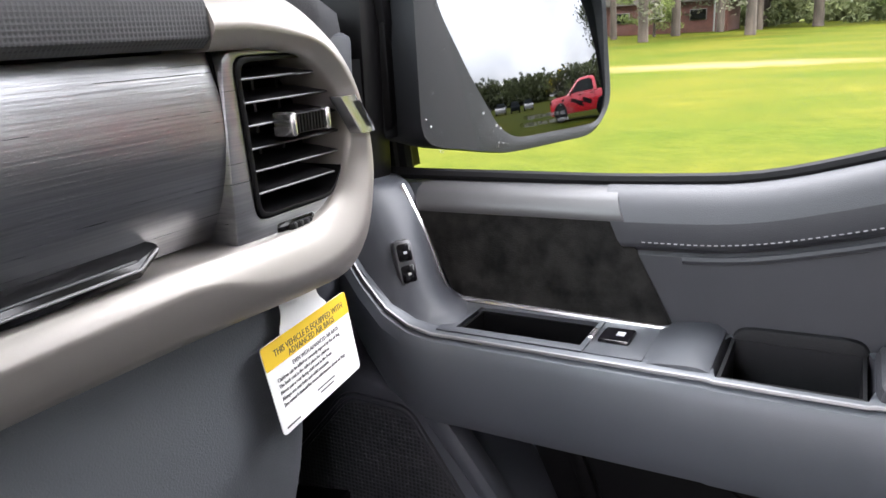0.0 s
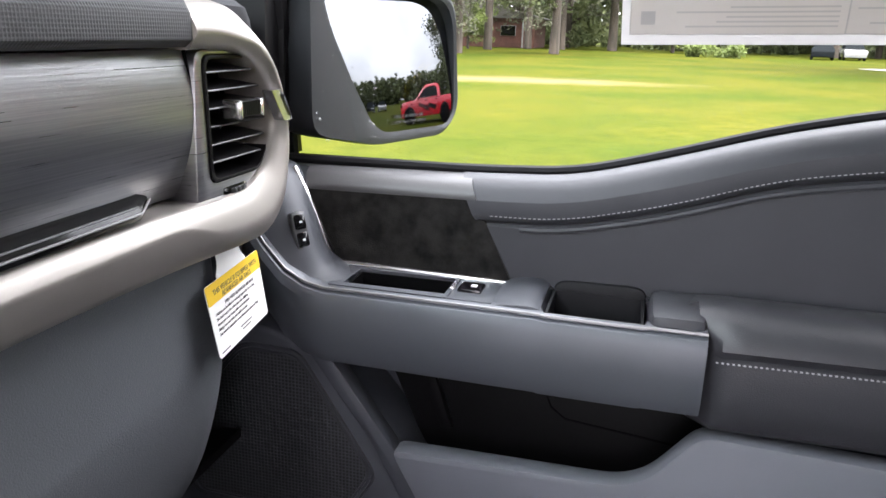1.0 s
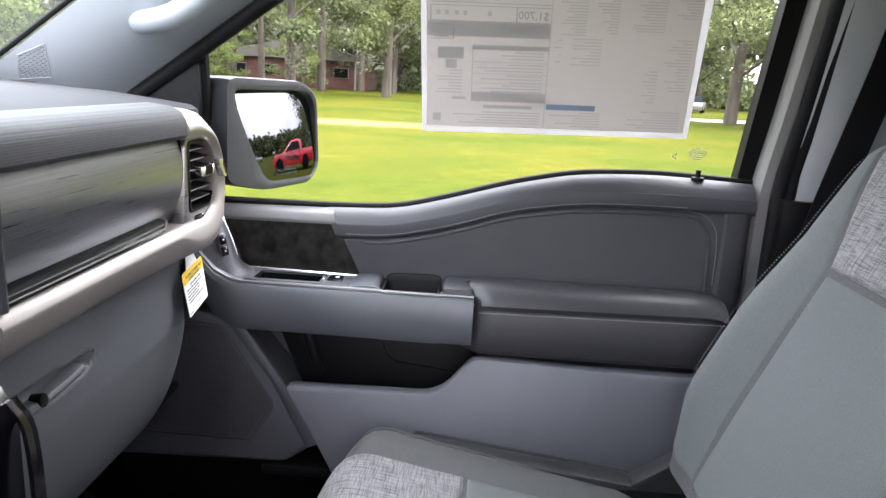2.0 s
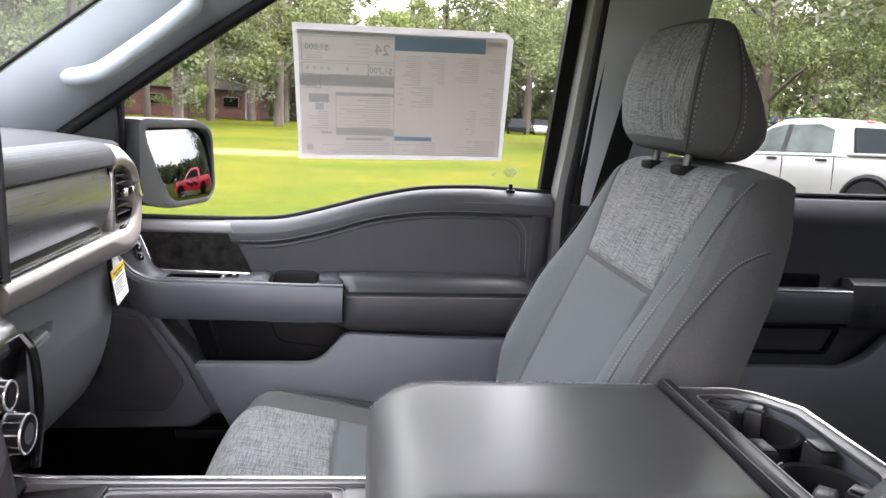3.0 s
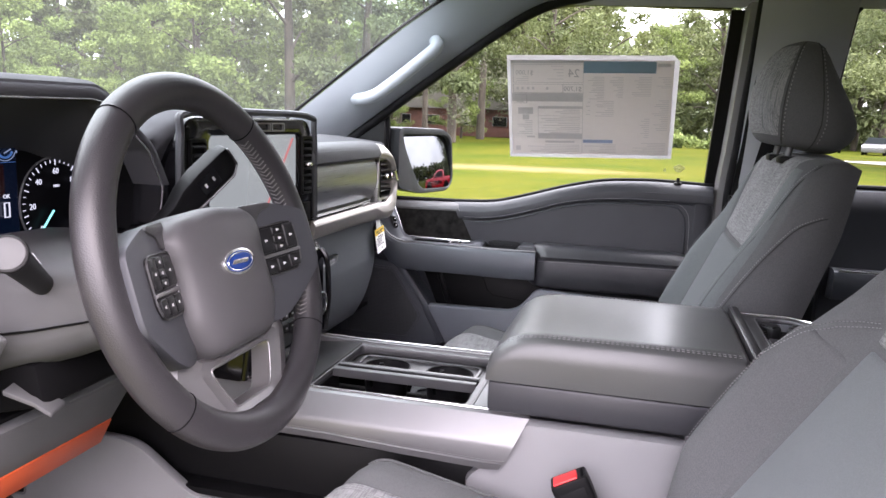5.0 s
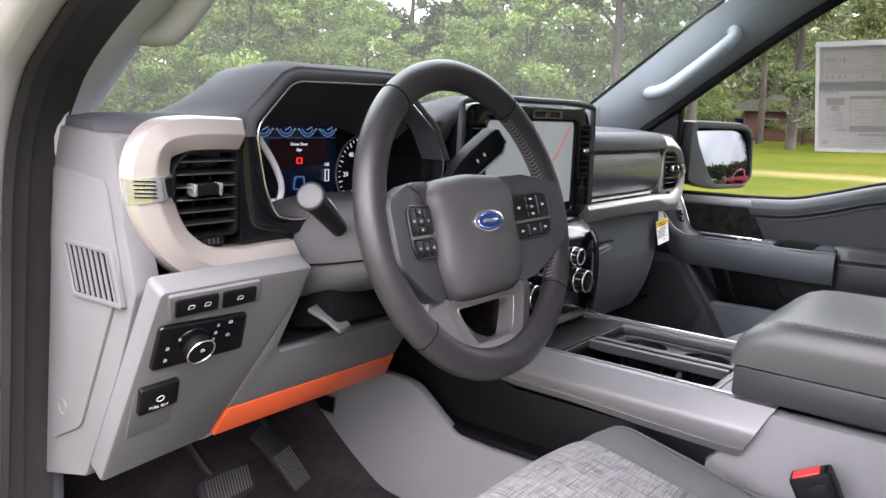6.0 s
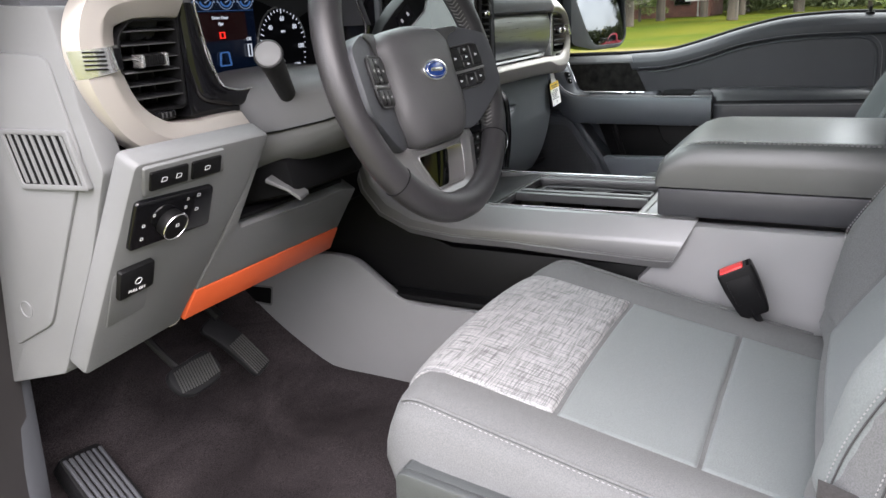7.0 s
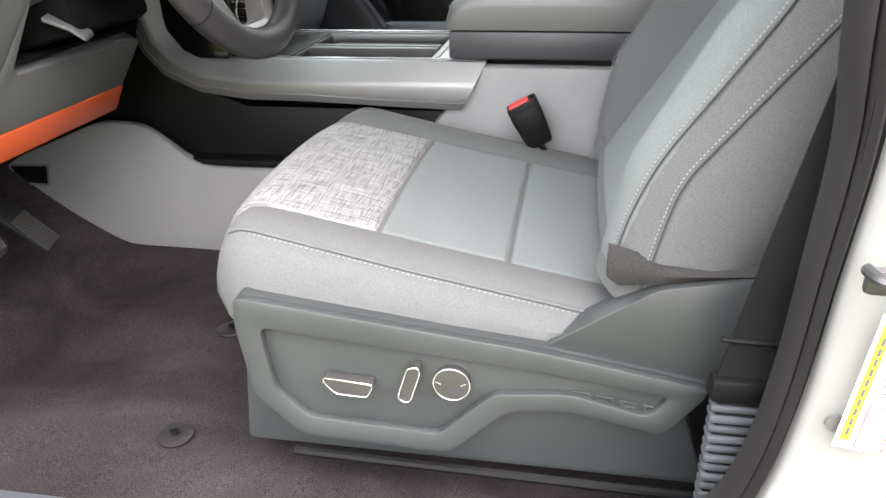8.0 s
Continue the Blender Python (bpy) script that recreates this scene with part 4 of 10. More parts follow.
# small tweeter grille in the pillar's foot
tw = thing("tweeter", (0.737, 0.708, 0.796), "small perforated tweeter grille in the pillar trim", "speaker")
def tweeter_pt(u, v):
    a_, b_ = Vector((0.7243, 0.7218, 0.8059)).lerp(Vector((0.7270, 0.6843, 0.8235)), u), Vector((0.7452, 0.7344, 0.7727)).lerp(Vector((0.7569, 0.6933, 0.7775)), u)
    return a_.lerp(b_, v) + Vector((-0.76, -0.31, -0.57)) * (0.0012 + 0.0012 * math.sin(math.pi * v))


part("grille", sheet(tweeter_pt, np.linspace(0, 1, 8), np.linspace(0, 1, 8), 0.004, (0.76, 0.31, 0.57)), dotted("perforated_grey_grille", (0.25, 0.275, 0.30), 0.6, 330, 0.8, (0.02, 0.02, 0.022)), tw, "flush grey grille with fine holes")
edge_ = [tweeter_pt(u, v) for u, v in ((0, 0), (0.5, 0), (1, 0), (1, 0.5), (1, 1), (0.5, 1), (0, 1), (0, 0.5))]
part("grille_edge", tube(edge_, 0.0008, 5, closed=True), M_PILLAR, tw)

# ---- dashboard ----
dash = thing("dashboard", (0, 0.6, 0.4), "black and grey dashboard with satin silver trim, vents and screens", "dashboard")
M_PAD = dotted("embossed_black_pad", (0.076, 0.077, 0.082), 0.75, 420, 0.5, (0.042, 0.042, 0.046), (1, 1, 1))

DX = [-0.86, -0.80, -0.72, -0.674, -0.659, -0.632, -0.604, -0.582, -0.405, -0.386, -0.345, -0.302, -0.285, -0.262, -0.245, -0.20, 0.10, 0.15, 0.19, 0.22, 0.60, 0.72, 0.80, 0.86]
DZ = [0.758, 0.765, 0.771, 0.774, 0.780, 0.807, 0.834, 0.842, 0.844, 0.837, 0.807, 0.776, 0.776, 0.785, 0.796, 0.813, 0.813, 0.80, 0.765, 0.755, 0.755, 0.752, 0.742, 0.735]
DY = [0.56, 0.50, 0.455, 0.440, 0.431, 0.428, 0.426, 0.425, 0.425, 0.426, 0.428, 0.436, 0.460, 0.452, 0.445, 0.435, 0.435, 0.44, 0.455, 0.452, 0.452, 0.46, 0.50, 0.56]


def top_row(x):
    yr = 1.0 - 0.34 * (abs(x) / 0.8) ** 3 if x < 0 else 1.0
    ym = min(0.75, yr - 0.06)
    z, y = curve1(DX, DZ, x), curve1(DX, DY, x)
    if -0.672 < x < -0.262:
        return [(x, y + 0.012, z - 0.012), (x, y + 0.004, z - 0.009), (x, y + 0.005, z - 0.004), (x, y + 0.014, z), (x, y + 0.045, z + 0.003), (x, y + 0.140, z * 0.93 + 0.07 * 0.772), (x, y + 0.250, 0.771), (x, max(yr, 0.76), 0.735), (x, max(yr, 0.76), 0.69), (x, 0.64, 0.70)]
    return [(x, y + 0.02, z - 0.055), (x, y + 0.002, z - 0.02), (x, y + 0.004, z - 0.006), (x, y + 0.014, z), (x, y + 0.05, z + 0.004), (x, min(y + 0.13, ym - 0.01), z * 0.6 + 0.4 * 0.772 + 0.004), (x, ym, 0.770), (x, yr, 0.735), (x, yr, 0.69), (x, min(0.62, yr - 0.01), 0.66)]


M_TOPPAD = material("charcoal_soft_pad", (0.056, 0.057, 0.062), 0.75, second=(0.049, 0.050, 0.055), grain=0.5, grain_scale=750, spec=0.08)
part("top_pad", loft([top_row(x) for x in np.linspace(-0.802, 0.845, 240)]), M_TOPPAD, dash, "soft black dashboard top", angle=50)
# embossed lip over the passenger panel
part("lip", loft([[(x, 0.4325, 0.7165), (x, 0.4265, 0.7215), (x, 0.4270, 0.738), (x, 0.4325, 0.7485), (x, 0.446, 0.7555), (x, 0.475, 0.7585), (x, 0.475, 0.7165)] for x in np.linspace(0.185, 0.582, 12)]), M_PAD, dash, "embossed black padded lip")

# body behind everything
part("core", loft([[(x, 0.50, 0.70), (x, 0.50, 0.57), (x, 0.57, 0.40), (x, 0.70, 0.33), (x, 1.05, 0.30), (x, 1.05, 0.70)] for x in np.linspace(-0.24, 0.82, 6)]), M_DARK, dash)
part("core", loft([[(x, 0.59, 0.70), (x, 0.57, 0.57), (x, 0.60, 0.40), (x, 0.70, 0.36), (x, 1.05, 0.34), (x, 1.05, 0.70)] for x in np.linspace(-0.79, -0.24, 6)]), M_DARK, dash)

# brushed panel on the passenger side
def brushed(u, v):
    return (u, 0.4375 + 4.5 * (v - 0.674) ** 2, v)


part("brushed_panel", sheet(brushed, np.linspace(0.192, 0.5952, 30), np.linspace(0.6105, 0.7145, 14), 0.03, (0, 1, 0)), M_BRUSH, dash, "dark brushed-metal look panel")
part("panel_seam", tube([(0.5955, 0.4386 + 3.2 * (z - 0.66) ** 2 * 0.5, z) for z in np.linspace(0.596, 0.7145, 10)], 0.0014, 6), M_DARK, dash)
part("panel_shelf", loft([[(x, 0.452, z + 0.0095), (x, 0.441, z + 0.0090), (x, 0.4325, z + 0.0065), (x, 0.4305, z + 0.003), (x, 0.4315, z - 0.001), (x, 0.452, z - 0.002)] for x, z in ((0.192, 0.6110), (0.30, 0.6112), (0.42, 0.6118), (0.520, 0.6128))] +
                        [[(x, 0.452, z + 0.0095), (x, 0.4435, z + 0.0092), (x, y, z + 0.0085), (x, y - 0.001, z + 0.0060), (x, y, z + 0.004), (x, 0.452, z + 0.003)] for x, y, z in ((0.534, 0.4365, 0.6132), (0.540, 0.441, 0.6136))]), M_GLOSS, dash, "gloss-edged pull ledge")
part("ledge_edge", tube([(0.195, 0.4302, 0.6142), (0.42, 0.4302, 0.6150), (0.520, 0.4303, 0.6160), (0.536, 0.4360, 0.6215)], 0.0009, 6), M_CONSOLE, dash)
part("ledge_edge", tube([(0.195, 0.4325, 0.6180), (0.42, 0.4325, 0.6188), (0.520, 0.4327, 0.6198)], 0.0007, 6), M_DARKSATIN, dash)


def vent(side, x0, x1, z0, z1, bulge, parent_label):
    """An air vent in the dash face; bulge: how far its outer edge bows out. side 1 is the passenger's."""
    w = part("air_vent", ring_prism(*vent_outline(side, x0, x1, z0, z1, bulge, 0.0032), "y", 0.4345, 0.50, 0.0012), M_BLACK, dash, parent_label)
    part("duct", prism(vent_outline(side, x0, x1, z0, z1, bulge, 0.002)[1], "y", 0.492, 0.50), M_DARK, w)
    n = 6
    for i in range(n):
        z = z1 - (i + 0.8) * (z1 - z0) / (n + 0.6)
        f = 1 - abs((z - (z0 + z1) / 2) / ((z1 - z0) / 2)) ** 2.2
        xo = x1 + bulge * f * 0.9
        a, b = (x0 + 0.002, xo - 0.004)
        sl = bmesh.new()
        for s_ in (1,):
            pts = [(0.4385, z + 0.0006), (0.4375, z + 0.0014), (0.4385, z + 0.0024), (0.454, z + 0.0048), (0.470, z + 0.0062), (0.470, z + 0.0046), (0.454, z + 0.0030)]
            sl = loft([[(side * x, y, zz) for y, zz in pts] for x in (a, b)])
        slat = part("slat", sl, M_VENT, w)
        part("slat_edge", tube([(side * a, 0.4376, z + 0.0014), (side * b, 0.4376, z + 0.0014)], 0.0008, 6), M_DARKSATIN, slat)
    for i in range(3):
        x = x0 + (i + 0.8) * (x1 - x0) / 3.4
        part("vane", box((side * x, 0.475, (z0 + z1) / 2), (0.003, 0.022, (z1 - z0) * 0.92), 0.0008), M_VENT, w)
    zc, xc = (z0 + z1) / 2 + 0.006, (x0 + x1) / 2 + 0.008
    knob = part("adjuster", box((side * xc, 0.434, zc), (0.034, 0.014, 0.013), 0.003), M_VENT, w, "ribbed vent adjuster with chrome ends")
    for k in range(9):
        part("rib", box((side * (xc - 0.012 + k * 0.003), 0.4265, zc), (0.0013, 0.002, 0.011)), M_BLACK, knob)
    for e in (-1, 1):
        part("end_cap", box((side * (xc + e * 0.0165), 0.4325, zc), (0.0045, 0.016, 0.0145), 0.0018), M_CHROME, knob)
    return w


def vent_outline(side, x0, x1, z0, z1, bulge, rim):
    def outline(o):
        p = [(x0 - o, z1 + o), (x1 - 0.012, z1 + o), (x1 + bulge * 0.55 + o, z1 - 0.014), (x1 + bulge + o, (z0 + z1) / 2), (x1 + bulge * 0.75 + o, z0 + 0.022), (x1 - 0.005, z0 - o), (x0 + 0.004 - o, z0 - o)]
        return smooth_poly([(side * x, z) for x, z in p], 0.008, 3)
    return outline(rim), outline(0.0)


vent(1, 0.609, 0.686, 0.6205, 0.7075, 0.016, "black air vent with horizontal slats")
vent(-1, 0.668, 0.744, 0.6405, 0.734, 0.008, "black air vent with horizontal slats")

# brushed border round the passenger vent and the thumbwheels
part("vent_border", ring_prism(smooth_poly([(0.597, 0.7145), (0.690, 0.7145), (0.712, 0.69), (0.716, 0.650), (0.702, 0.612), (0.672, 0.590), (0.590, 0.592)], 0.01, 3),
                               vent_outline(1, 0.609, 0.686, 0.6205, 0.7075, 0.016, 0.0034)[0], "y", 0.436, 0.47, 0.0015), M_BRUSH, dash, "dark brushed border of the vent")
for cx, cz in ((0.643, 0.6065), (-0.706, 0.6325)):
    wheel_ = part("vent_thumbwheel", box((cx, 0.4385, cz), (0.038, 0.008, 0.0125), 0.0038), M_GLOSS, dash, "ribbed vent thumbwheel in a black recess")
    part("wheel_drum", box((cx + 0.002, 0.4368, cz), (0.024, 0.008, 0.0072), 0.0025), M_BLACK, wheel_)
    for k in range(3):
        part("ridge", box((cx - 0.004 + k * 0.006, 0.4333, cz), (0.0022, 0.002, 0.0062), 0.0007), M_DARKSATIN, wheel_)


def ribbon(path, widths, y0, depth, crown=0.006, samples=60, lift=None, depth_in=None, facet=False):
    """A satin trim strip along a path in the dash plane: pairs of x, z."""
    p = spline([(x, z, 0) for x, z in path], samples)
    rows = []
    for i, q in enumerate(p):
        d = (p[min(i + 1, samples - 1)] - p[max(i - 1, 0)]).normalized()
        n = Vector((-d.y, d.x, 0))
        w = curve1(np.linspace(0, 1, len(widths)), widths, i / (samples - 1))
        yy = y0 + (curve1(np.linspace(0, 1, len(lift)), lift, i / (samples - 1)) if lift else 0)
        row = []
        flat = ((-0.5, depth), (-0.5, 0.010), (-0.485, 0.003), (-0.45, 0.0), (-0.06, -crown), (0.0, -crown * 1.06), (0.05, -crown), (0.43, -crown * 0.55), (0.47, -crown * 0.2), (0.5, 0.006), (0.5, depth_in if depth_in else depth))
        for t, dy in flat if facet else ((-0.5, depth), (-0.5, 0.007), (-0.475, 0.0005), (-0.43, -crown * 0.25), (-0.14, -crown * 1.05), (-0.06, -crown * 1.15), (0.03, -crown * 1.1), (0.40, -crown * 0.5), (0.46, -crown * 0.25), (0.5, 0.005), (0.5, depth_in if depth_in else depth)):
            s_ = q + n * (t * w)
            row.append((s_.x, yy + dy, s_.y))
        rows.append(row)
    return loft(rows)


def faceted_trim(keys):
    """A strip with one crease: keys are the places of its outer edge, crease and inner edge, in x and z, and the depth of the outer edge."""
    a_, b_, c_ = (spline([(k[i][0], k[i][1], 0) for k in keys], 110) for i in range(3))
    ys_ = spline([(k[3], k[4], 0) for k in keys], 110)
    rows = []
    for p, q, r, yy in zip(a_, b_, c_, ys_):
        d_ = q - p
        e_ = r - q
        yl, yc_ = yy.x, yy.y
        pts = [(p, 0.50), (p, yl + 0.010), (p + d_ * 0.02, yl + 0.004)]
        for f in (0.10, 0.25, 0.42, 0.60, 0.78, 0.92):
            pts.append((p + d_ * f, yc_ + (yl - yc_) * (1 - f) ** 1.7))
        pts += [(q + e_ * 0.02, yc_), (q + e_ * 0.12, yc_ + 0.0005), (q + e_ * 0.50, yc_ + 0.0035), (q + e_ * 0.88, 0.4295), (r - e_ * 0.03, 0.432), (r, 0.436), (r, 0.47)]
        rows.append([(v.x, y, v.y) for v, y in pts])
    return loft(rows)


TRIM = [((0.195, 0.568), (0.195, 0.598), (0.195, 0.610), 0.433, 0.4225), ((0.32, 0.568), (0.32, 0.598), (0.32, 0.610), 0.433, 0.4225), ((0.44, 0.5678), (0.44, 0.598), (0.44, 0.610), 0.433, 0.4225), ((0.51, 0.566), (0.51, 0.598), (0.51, 0.6097), 0.433, 0.4225),
        ((0.555, 0.5645), (0.556, 0.5965), (0.552, 0.609), 0.433, 0.4225), ((0.606, 0.5625), (0.600, 0.584), (0.595, 0.607), 0.434, 0.421), ((0.648, 0.5602), (0.640, 0.581), (0.628, 0.6065), 0.435, 0.421), ((0.690, 0.5602), (0.674, 0.584), (0.656, 0.608), 0.437, 0.421),
        ((0.718, 0.571), (0.697, 0.599), (0.682, 0.620), 0.442, 0.422), ((0.734, 0.595), (0.708, 0.625), (0.694, 0.638), 0.446, 0.423), ((0.741, 0.626), (0.7105, 0.648), (0.699, 0.655), 0.448, 0.4235), ((0.735, 0.659), (0.706, 0.673), (0.694, 0.676), 0.448, 0.4235),
        ((0.721, 0.697), (0.691, 0.699), (0.680, 0.695), 0.447, 0.4235), ((0.698, 0.724), (0.668, 0.716), (0.660, 0.708), 0.446, 0.4235), ((0.660, 0.745), (0.639, 0.7225), (0.632, 0.7135), 0.445, 0.4235), ((0.617, 0.752), (0.611, 0.726), (0.608, 0.7145), 0.444, 0.4235), ((0.583, 0.7535), (0.583, 0.726), (0.583, 0.7145), 0.444, 0.4235)]
part("silver_trim", faceted_trim(TRIM), M_SILVER, dash, "satin silver trim sweeping round the passenger vent", angle=45)
part("chrome_clip", loft([[(x + 0.010 * (0.669 - z) / 0.013, y, z) for x, y in ((0.6905, 0.4300), (0.6915, 0.4215), (0.699, 0.4205), (0.708, 0.4220), (0.7185, 0.4290), (0.7265, 0.4400), (0.716, 0.4400), (0.70, 0.432))] for z in (0.682, 0.6795, 0.6585, 0.656)]), M_CLIP, dash, "small chrome clip", angle=30)
part("clip_inlay", loft([[(x + 0.010 * (0.669 - z) / 0.013, y, z) for x, y in ((0.7005, 0.4202), (0.7085, 0.4212), (0.7165, 0.4264), (0.712, 0.430), (0.703, 0.428))] for z in (0.678, 0.660)]), M_GLOSS, dash)
part("silver_trim", ribbon([(-0.592, 0.606), (-0.63, 0.606), (-0.665, 0.604), (-0.715, 0.6075), (-0.753, 0.632), (-0.773, 0.672), (-0.778, 0.715), (-0.766, 0.745), (-0.735, 0.7545), (-0.70, 0.7555), (-0.668, 0.755)],
                            [0.034, 0.034, 0.034, 0.042, 0.048, 0.052, 0.052, 0.046, 0.040, 0.038, 0.038], 0.425, 0.07, 0.011, 80, [0.0, 0, 0, 0.004, 0.008, 0.012, 0.012, 0.010, 0.006, 0.006], 0.016, True), M_SILVER, dash,
              "satin silver trim sweeping round the driver vent", angle=28)
part("chrome_clip", ribbon([(-0.7755, 0.685), (-0.7775, 0.698), (-0.7785, 0.7105)], [0.0535, 0.0535], 0.4345, 0.03, 0.0125, 10, None, 0.012), M_CLIP, dash, "chrome clip with fine ribs", angle=60)
for k in range(5):
    part("clip_rib", box((-0.7905 - k * 0.0002, 0.4250, 0.6895 + k * 0.0042), (0.022, 0.0022, 0.0017), 0, (0, 3, -20)), M_GLOSS, dash)
part("clip_inlay", box((-0.7645, 0.4245, 0.698), (0.014, 0.002, 0.021), 0, (0, 3, 16)), M_GLOSS, dash)

# end cap beside the driver
cap = part("end_cap", prism(smooth_poly([(0.612, 0.762), (0.462, 0.752), (0.440, 0.64), (0.425, 0.587), (0.470, 0.49), (0.560, 0.335), (0.672, 0.302), (0.62, 0.60)], 0.006), "x", -0.806, -0.775, 0.006), M_GREY, dash, "mid-grey plastic end cap")
part("cap_panel", prism(smooth_poly([(0.592, 0.715), (0.475, 0.705), (0.450, 0.60), (0.560, 0.40), (0.640, 0.36), (0.608, 0.60)], 0.012), "x", -0.810, -0.804, 0.003), M_GREY, cap)
part("grille_frame", ring_prism(smooth_poly([(0.572, 0.631), (0.460, 0.631), (0.442, 0.569), (0.552, 0.565)], 0.004, 2), smooth_poly([(0.565, 0.6255), (0.467, 0.6255), (0.451, 0.574), (0.549, 0.571)], 0.003, 2), "x", -0.8135, -0.806, 0.001), M_GREY, cap)
part("grille_back", prism([(0.568, 0.628), (0.464, 0.628), (0.447, 0.572), (0.550, 0.568)], "x", -0.8112, -0.8095), M_DARK, cap)
for k in range(8):
    y = 0.4695 + k * 0.0122
    part("grille_slat", prism([(y + 0.0044, 0.6255), (y, 0.6255), (y - 0.016, 0.573), (y - 0.0116, 0.5725)], "x", -0.8128, -0.8108), M_GREY, cap)
part("air_mark", annulus((-0.8105, 0.60, 0.415), 0.010, 0.0008, (-1, 0, 0), 20), M_GREY, cap)

# lower panels on the driver's side, leaning forward as they go down
PL = facing((0, 0.427, 0.507), (0, -0.865, -0.50))


def on_panel(poly, depth, front=0.0, bevel=0.0, r=0.0):
    """A block on the lower panel; its outline in x and height z."""
    q = [(x, (z - 0.507) / 0.865) for x, z in poly]
    bm = prism(smooth_poly(q, r, 3) if r else q, "z", -depth, front, bevel)
    bmesh.ops.transform(bm, matrix=PL, verts=bm.verts)
    return bm


def icon(x, z, w, h, lift, slant=0.0):
    """A small line symbol on the lower panel."""
    q = [(x - w, z - h), (x + w, z - h + slant), (x + w, z + h * 0.4 + slant), (x + w * 0.2, z + h), (x - w, z + h)]
    bm = tube([(a_, (b_ - 0.507) / 0.865, lift) for a_, b_ in q], 0.00038, 5, closed=True)
    bmesh.ops.transform(bm, matrix=PL, verts=bm.verts)
    return bm


sw_panel = part("switch_panel", on_panel([(-0.806, 0.597), (-0.602, 0.597), (-0.606, 0.55), (-0.652, 0.392), (-0.663, 0.352), (-0.806, 0.338)], 0.03, 0.0, 0.004, 0.008), M_GREY, dash, "mid-grey lower panel with light switches")
part("knee_panel", on_panel([(-0.6035, 0.585), (-0.622, 0.492), (-0.6485, 0.3945), (-0.322, 0.392), (-0.315, 0.46), (-0.36, 0.469), (-0.44, 0.467), (-0.594, 0.470), (-0.604, 0.480)], 0.03, 0.0, 0.003), M_GREY, dash, "mid-grey knee panel below the steering column")
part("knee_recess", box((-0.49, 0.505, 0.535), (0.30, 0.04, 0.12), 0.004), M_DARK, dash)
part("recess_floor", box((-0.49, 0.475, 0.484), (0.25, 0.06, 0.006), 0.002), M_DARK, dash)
part("knee_edge", on_panel([(-0.6485, 0.394), (-0.322, 0.392), (-0.318, 0.352), (-0.6555, 0.352)], 0.03, 0.001, 0.002), M_ORANGE, dash, "bright orange-red lower edge strip")
# small shelf for the trailer switches
part("switch_tray", on_panel([(-0.798, 0.594), (-0.682, 0.594), (-0.672, 0.566), (-0.788, 0.561)], 0.01, 0.004, 0.003, 0.004), M_GREY, sw_panel)
for a, b in ((-0.790, -0.738), (-0.732, -0.688)):
    bt = part("button", on_panel([(a, 0.589), (b, 0.589), (b + 0.006, 0.569), (a + 0.006, 0.568)], 0.01, 0.0065, 0.0015, 0.002), M_BLACK, sw_panel, "black switch with a white symbol")
    for k in range(2 if b - a > 0.046 else 1):
        c = a + 0.016 + k * 0.020 + (0.004 if b - a < 0.046 else 0)
        part("symbol", icon(c + 0.005, 0.579, 0.0034, 0.0024, 0.0068, 0.0006), M_PALEINK, sw_panel)
part("light_switch", on_panel([(-0.797, 0.557), (-0.684, 0.552), (-0.672, 0.500), (-0.792, 0.500)], 0.01, 0.005, 0.002, 0.006), M_GLOSS, sw_panel, "gloss black headlamp switch panel")
kn = PL @ Matrix.Translation((-0.744, (0.524 - 0.507) / 0.865, 0.006))
kb = disc((0, 0, 0.012), 0.0165, 0.018, (0, 0, 1), 32, 0.0025)
bmesh.ops.transform(kb, matrix=kn, verts=kb.verts)
part("rotary_knob", kb, M_BLACK, sw_panel, "round headlamp knob with chrome ring")
rg = tube([(0.0166 * math.cos(a), 0.0166 * math.sin(a), 0.0112) for a in np.linspace(0, 2 * math.pi, 33)[:-1]], 0.0009, 8, closed=True)
bmesh.ops.transform(rg, matrix=kn, verts=rg.verts)
part("knob_ring", rg, M_CHROME, sw_panel)
for x, z, w in ((-0.744, 0.527, 0.008), (-0.722, 0.545, 0.004), (-0.722, 0.535, 0.005), (-0.722, 0.526, 0.005), (-0.722, 0.517, 0.006), (-0.706, 0.546, 0.008), (-0.703, 0.528, 0.008), (-0.768, 0.537, 0.004), (-0.780, 0.528, 0.006), (-0.778, 0.512, 0.006)):
    part("symbol", icon(x, z, w * 0.26, 0.0015, 0.0186 if x == -0.744 else 0.0053), M_PALEINK, sw_panel)
part("brake_recess", on_panel([(-0.800, 0.470), (-0.745, 0.478), (-0.738, 0.405), (-0.792, 0.400)], 0.012, 0.0008, 0.001, 0.004), M_GREY, sw_panel)
part("brake_switch", on_panel([(-0.797, 0.476), (-0.749, 0.478), (-0.741, 0.443), (-0.789, 0.438)], 0.01, 0.007, 0.003, 0.003), M_BLACK, sw_panel, "black parking brake switch")
part("lettering", lettering("PULL ON", 0.0058, PL @ Matrix.Translation((-0.767, (0.447 - 0.507) / 0.865, 0.0072))), M_PALEINK, sw_panel)
rg = tube([(0.0044 * math.cos(a), 0.0044 * math.sin(a), 0.0) for a in np.linspace(0, 2 * math.pi, 17)[:-1]], 0.0006, 6, closed=True)
bmesh.ops.transform(rg, matrix=PL @ Matrix.Translation((-0.768, (0.4585 - 0.507) / 0.865, 0.0072)), verts=rg.verts)
part("symbol", rg, M_PALEINK, sw_panel)

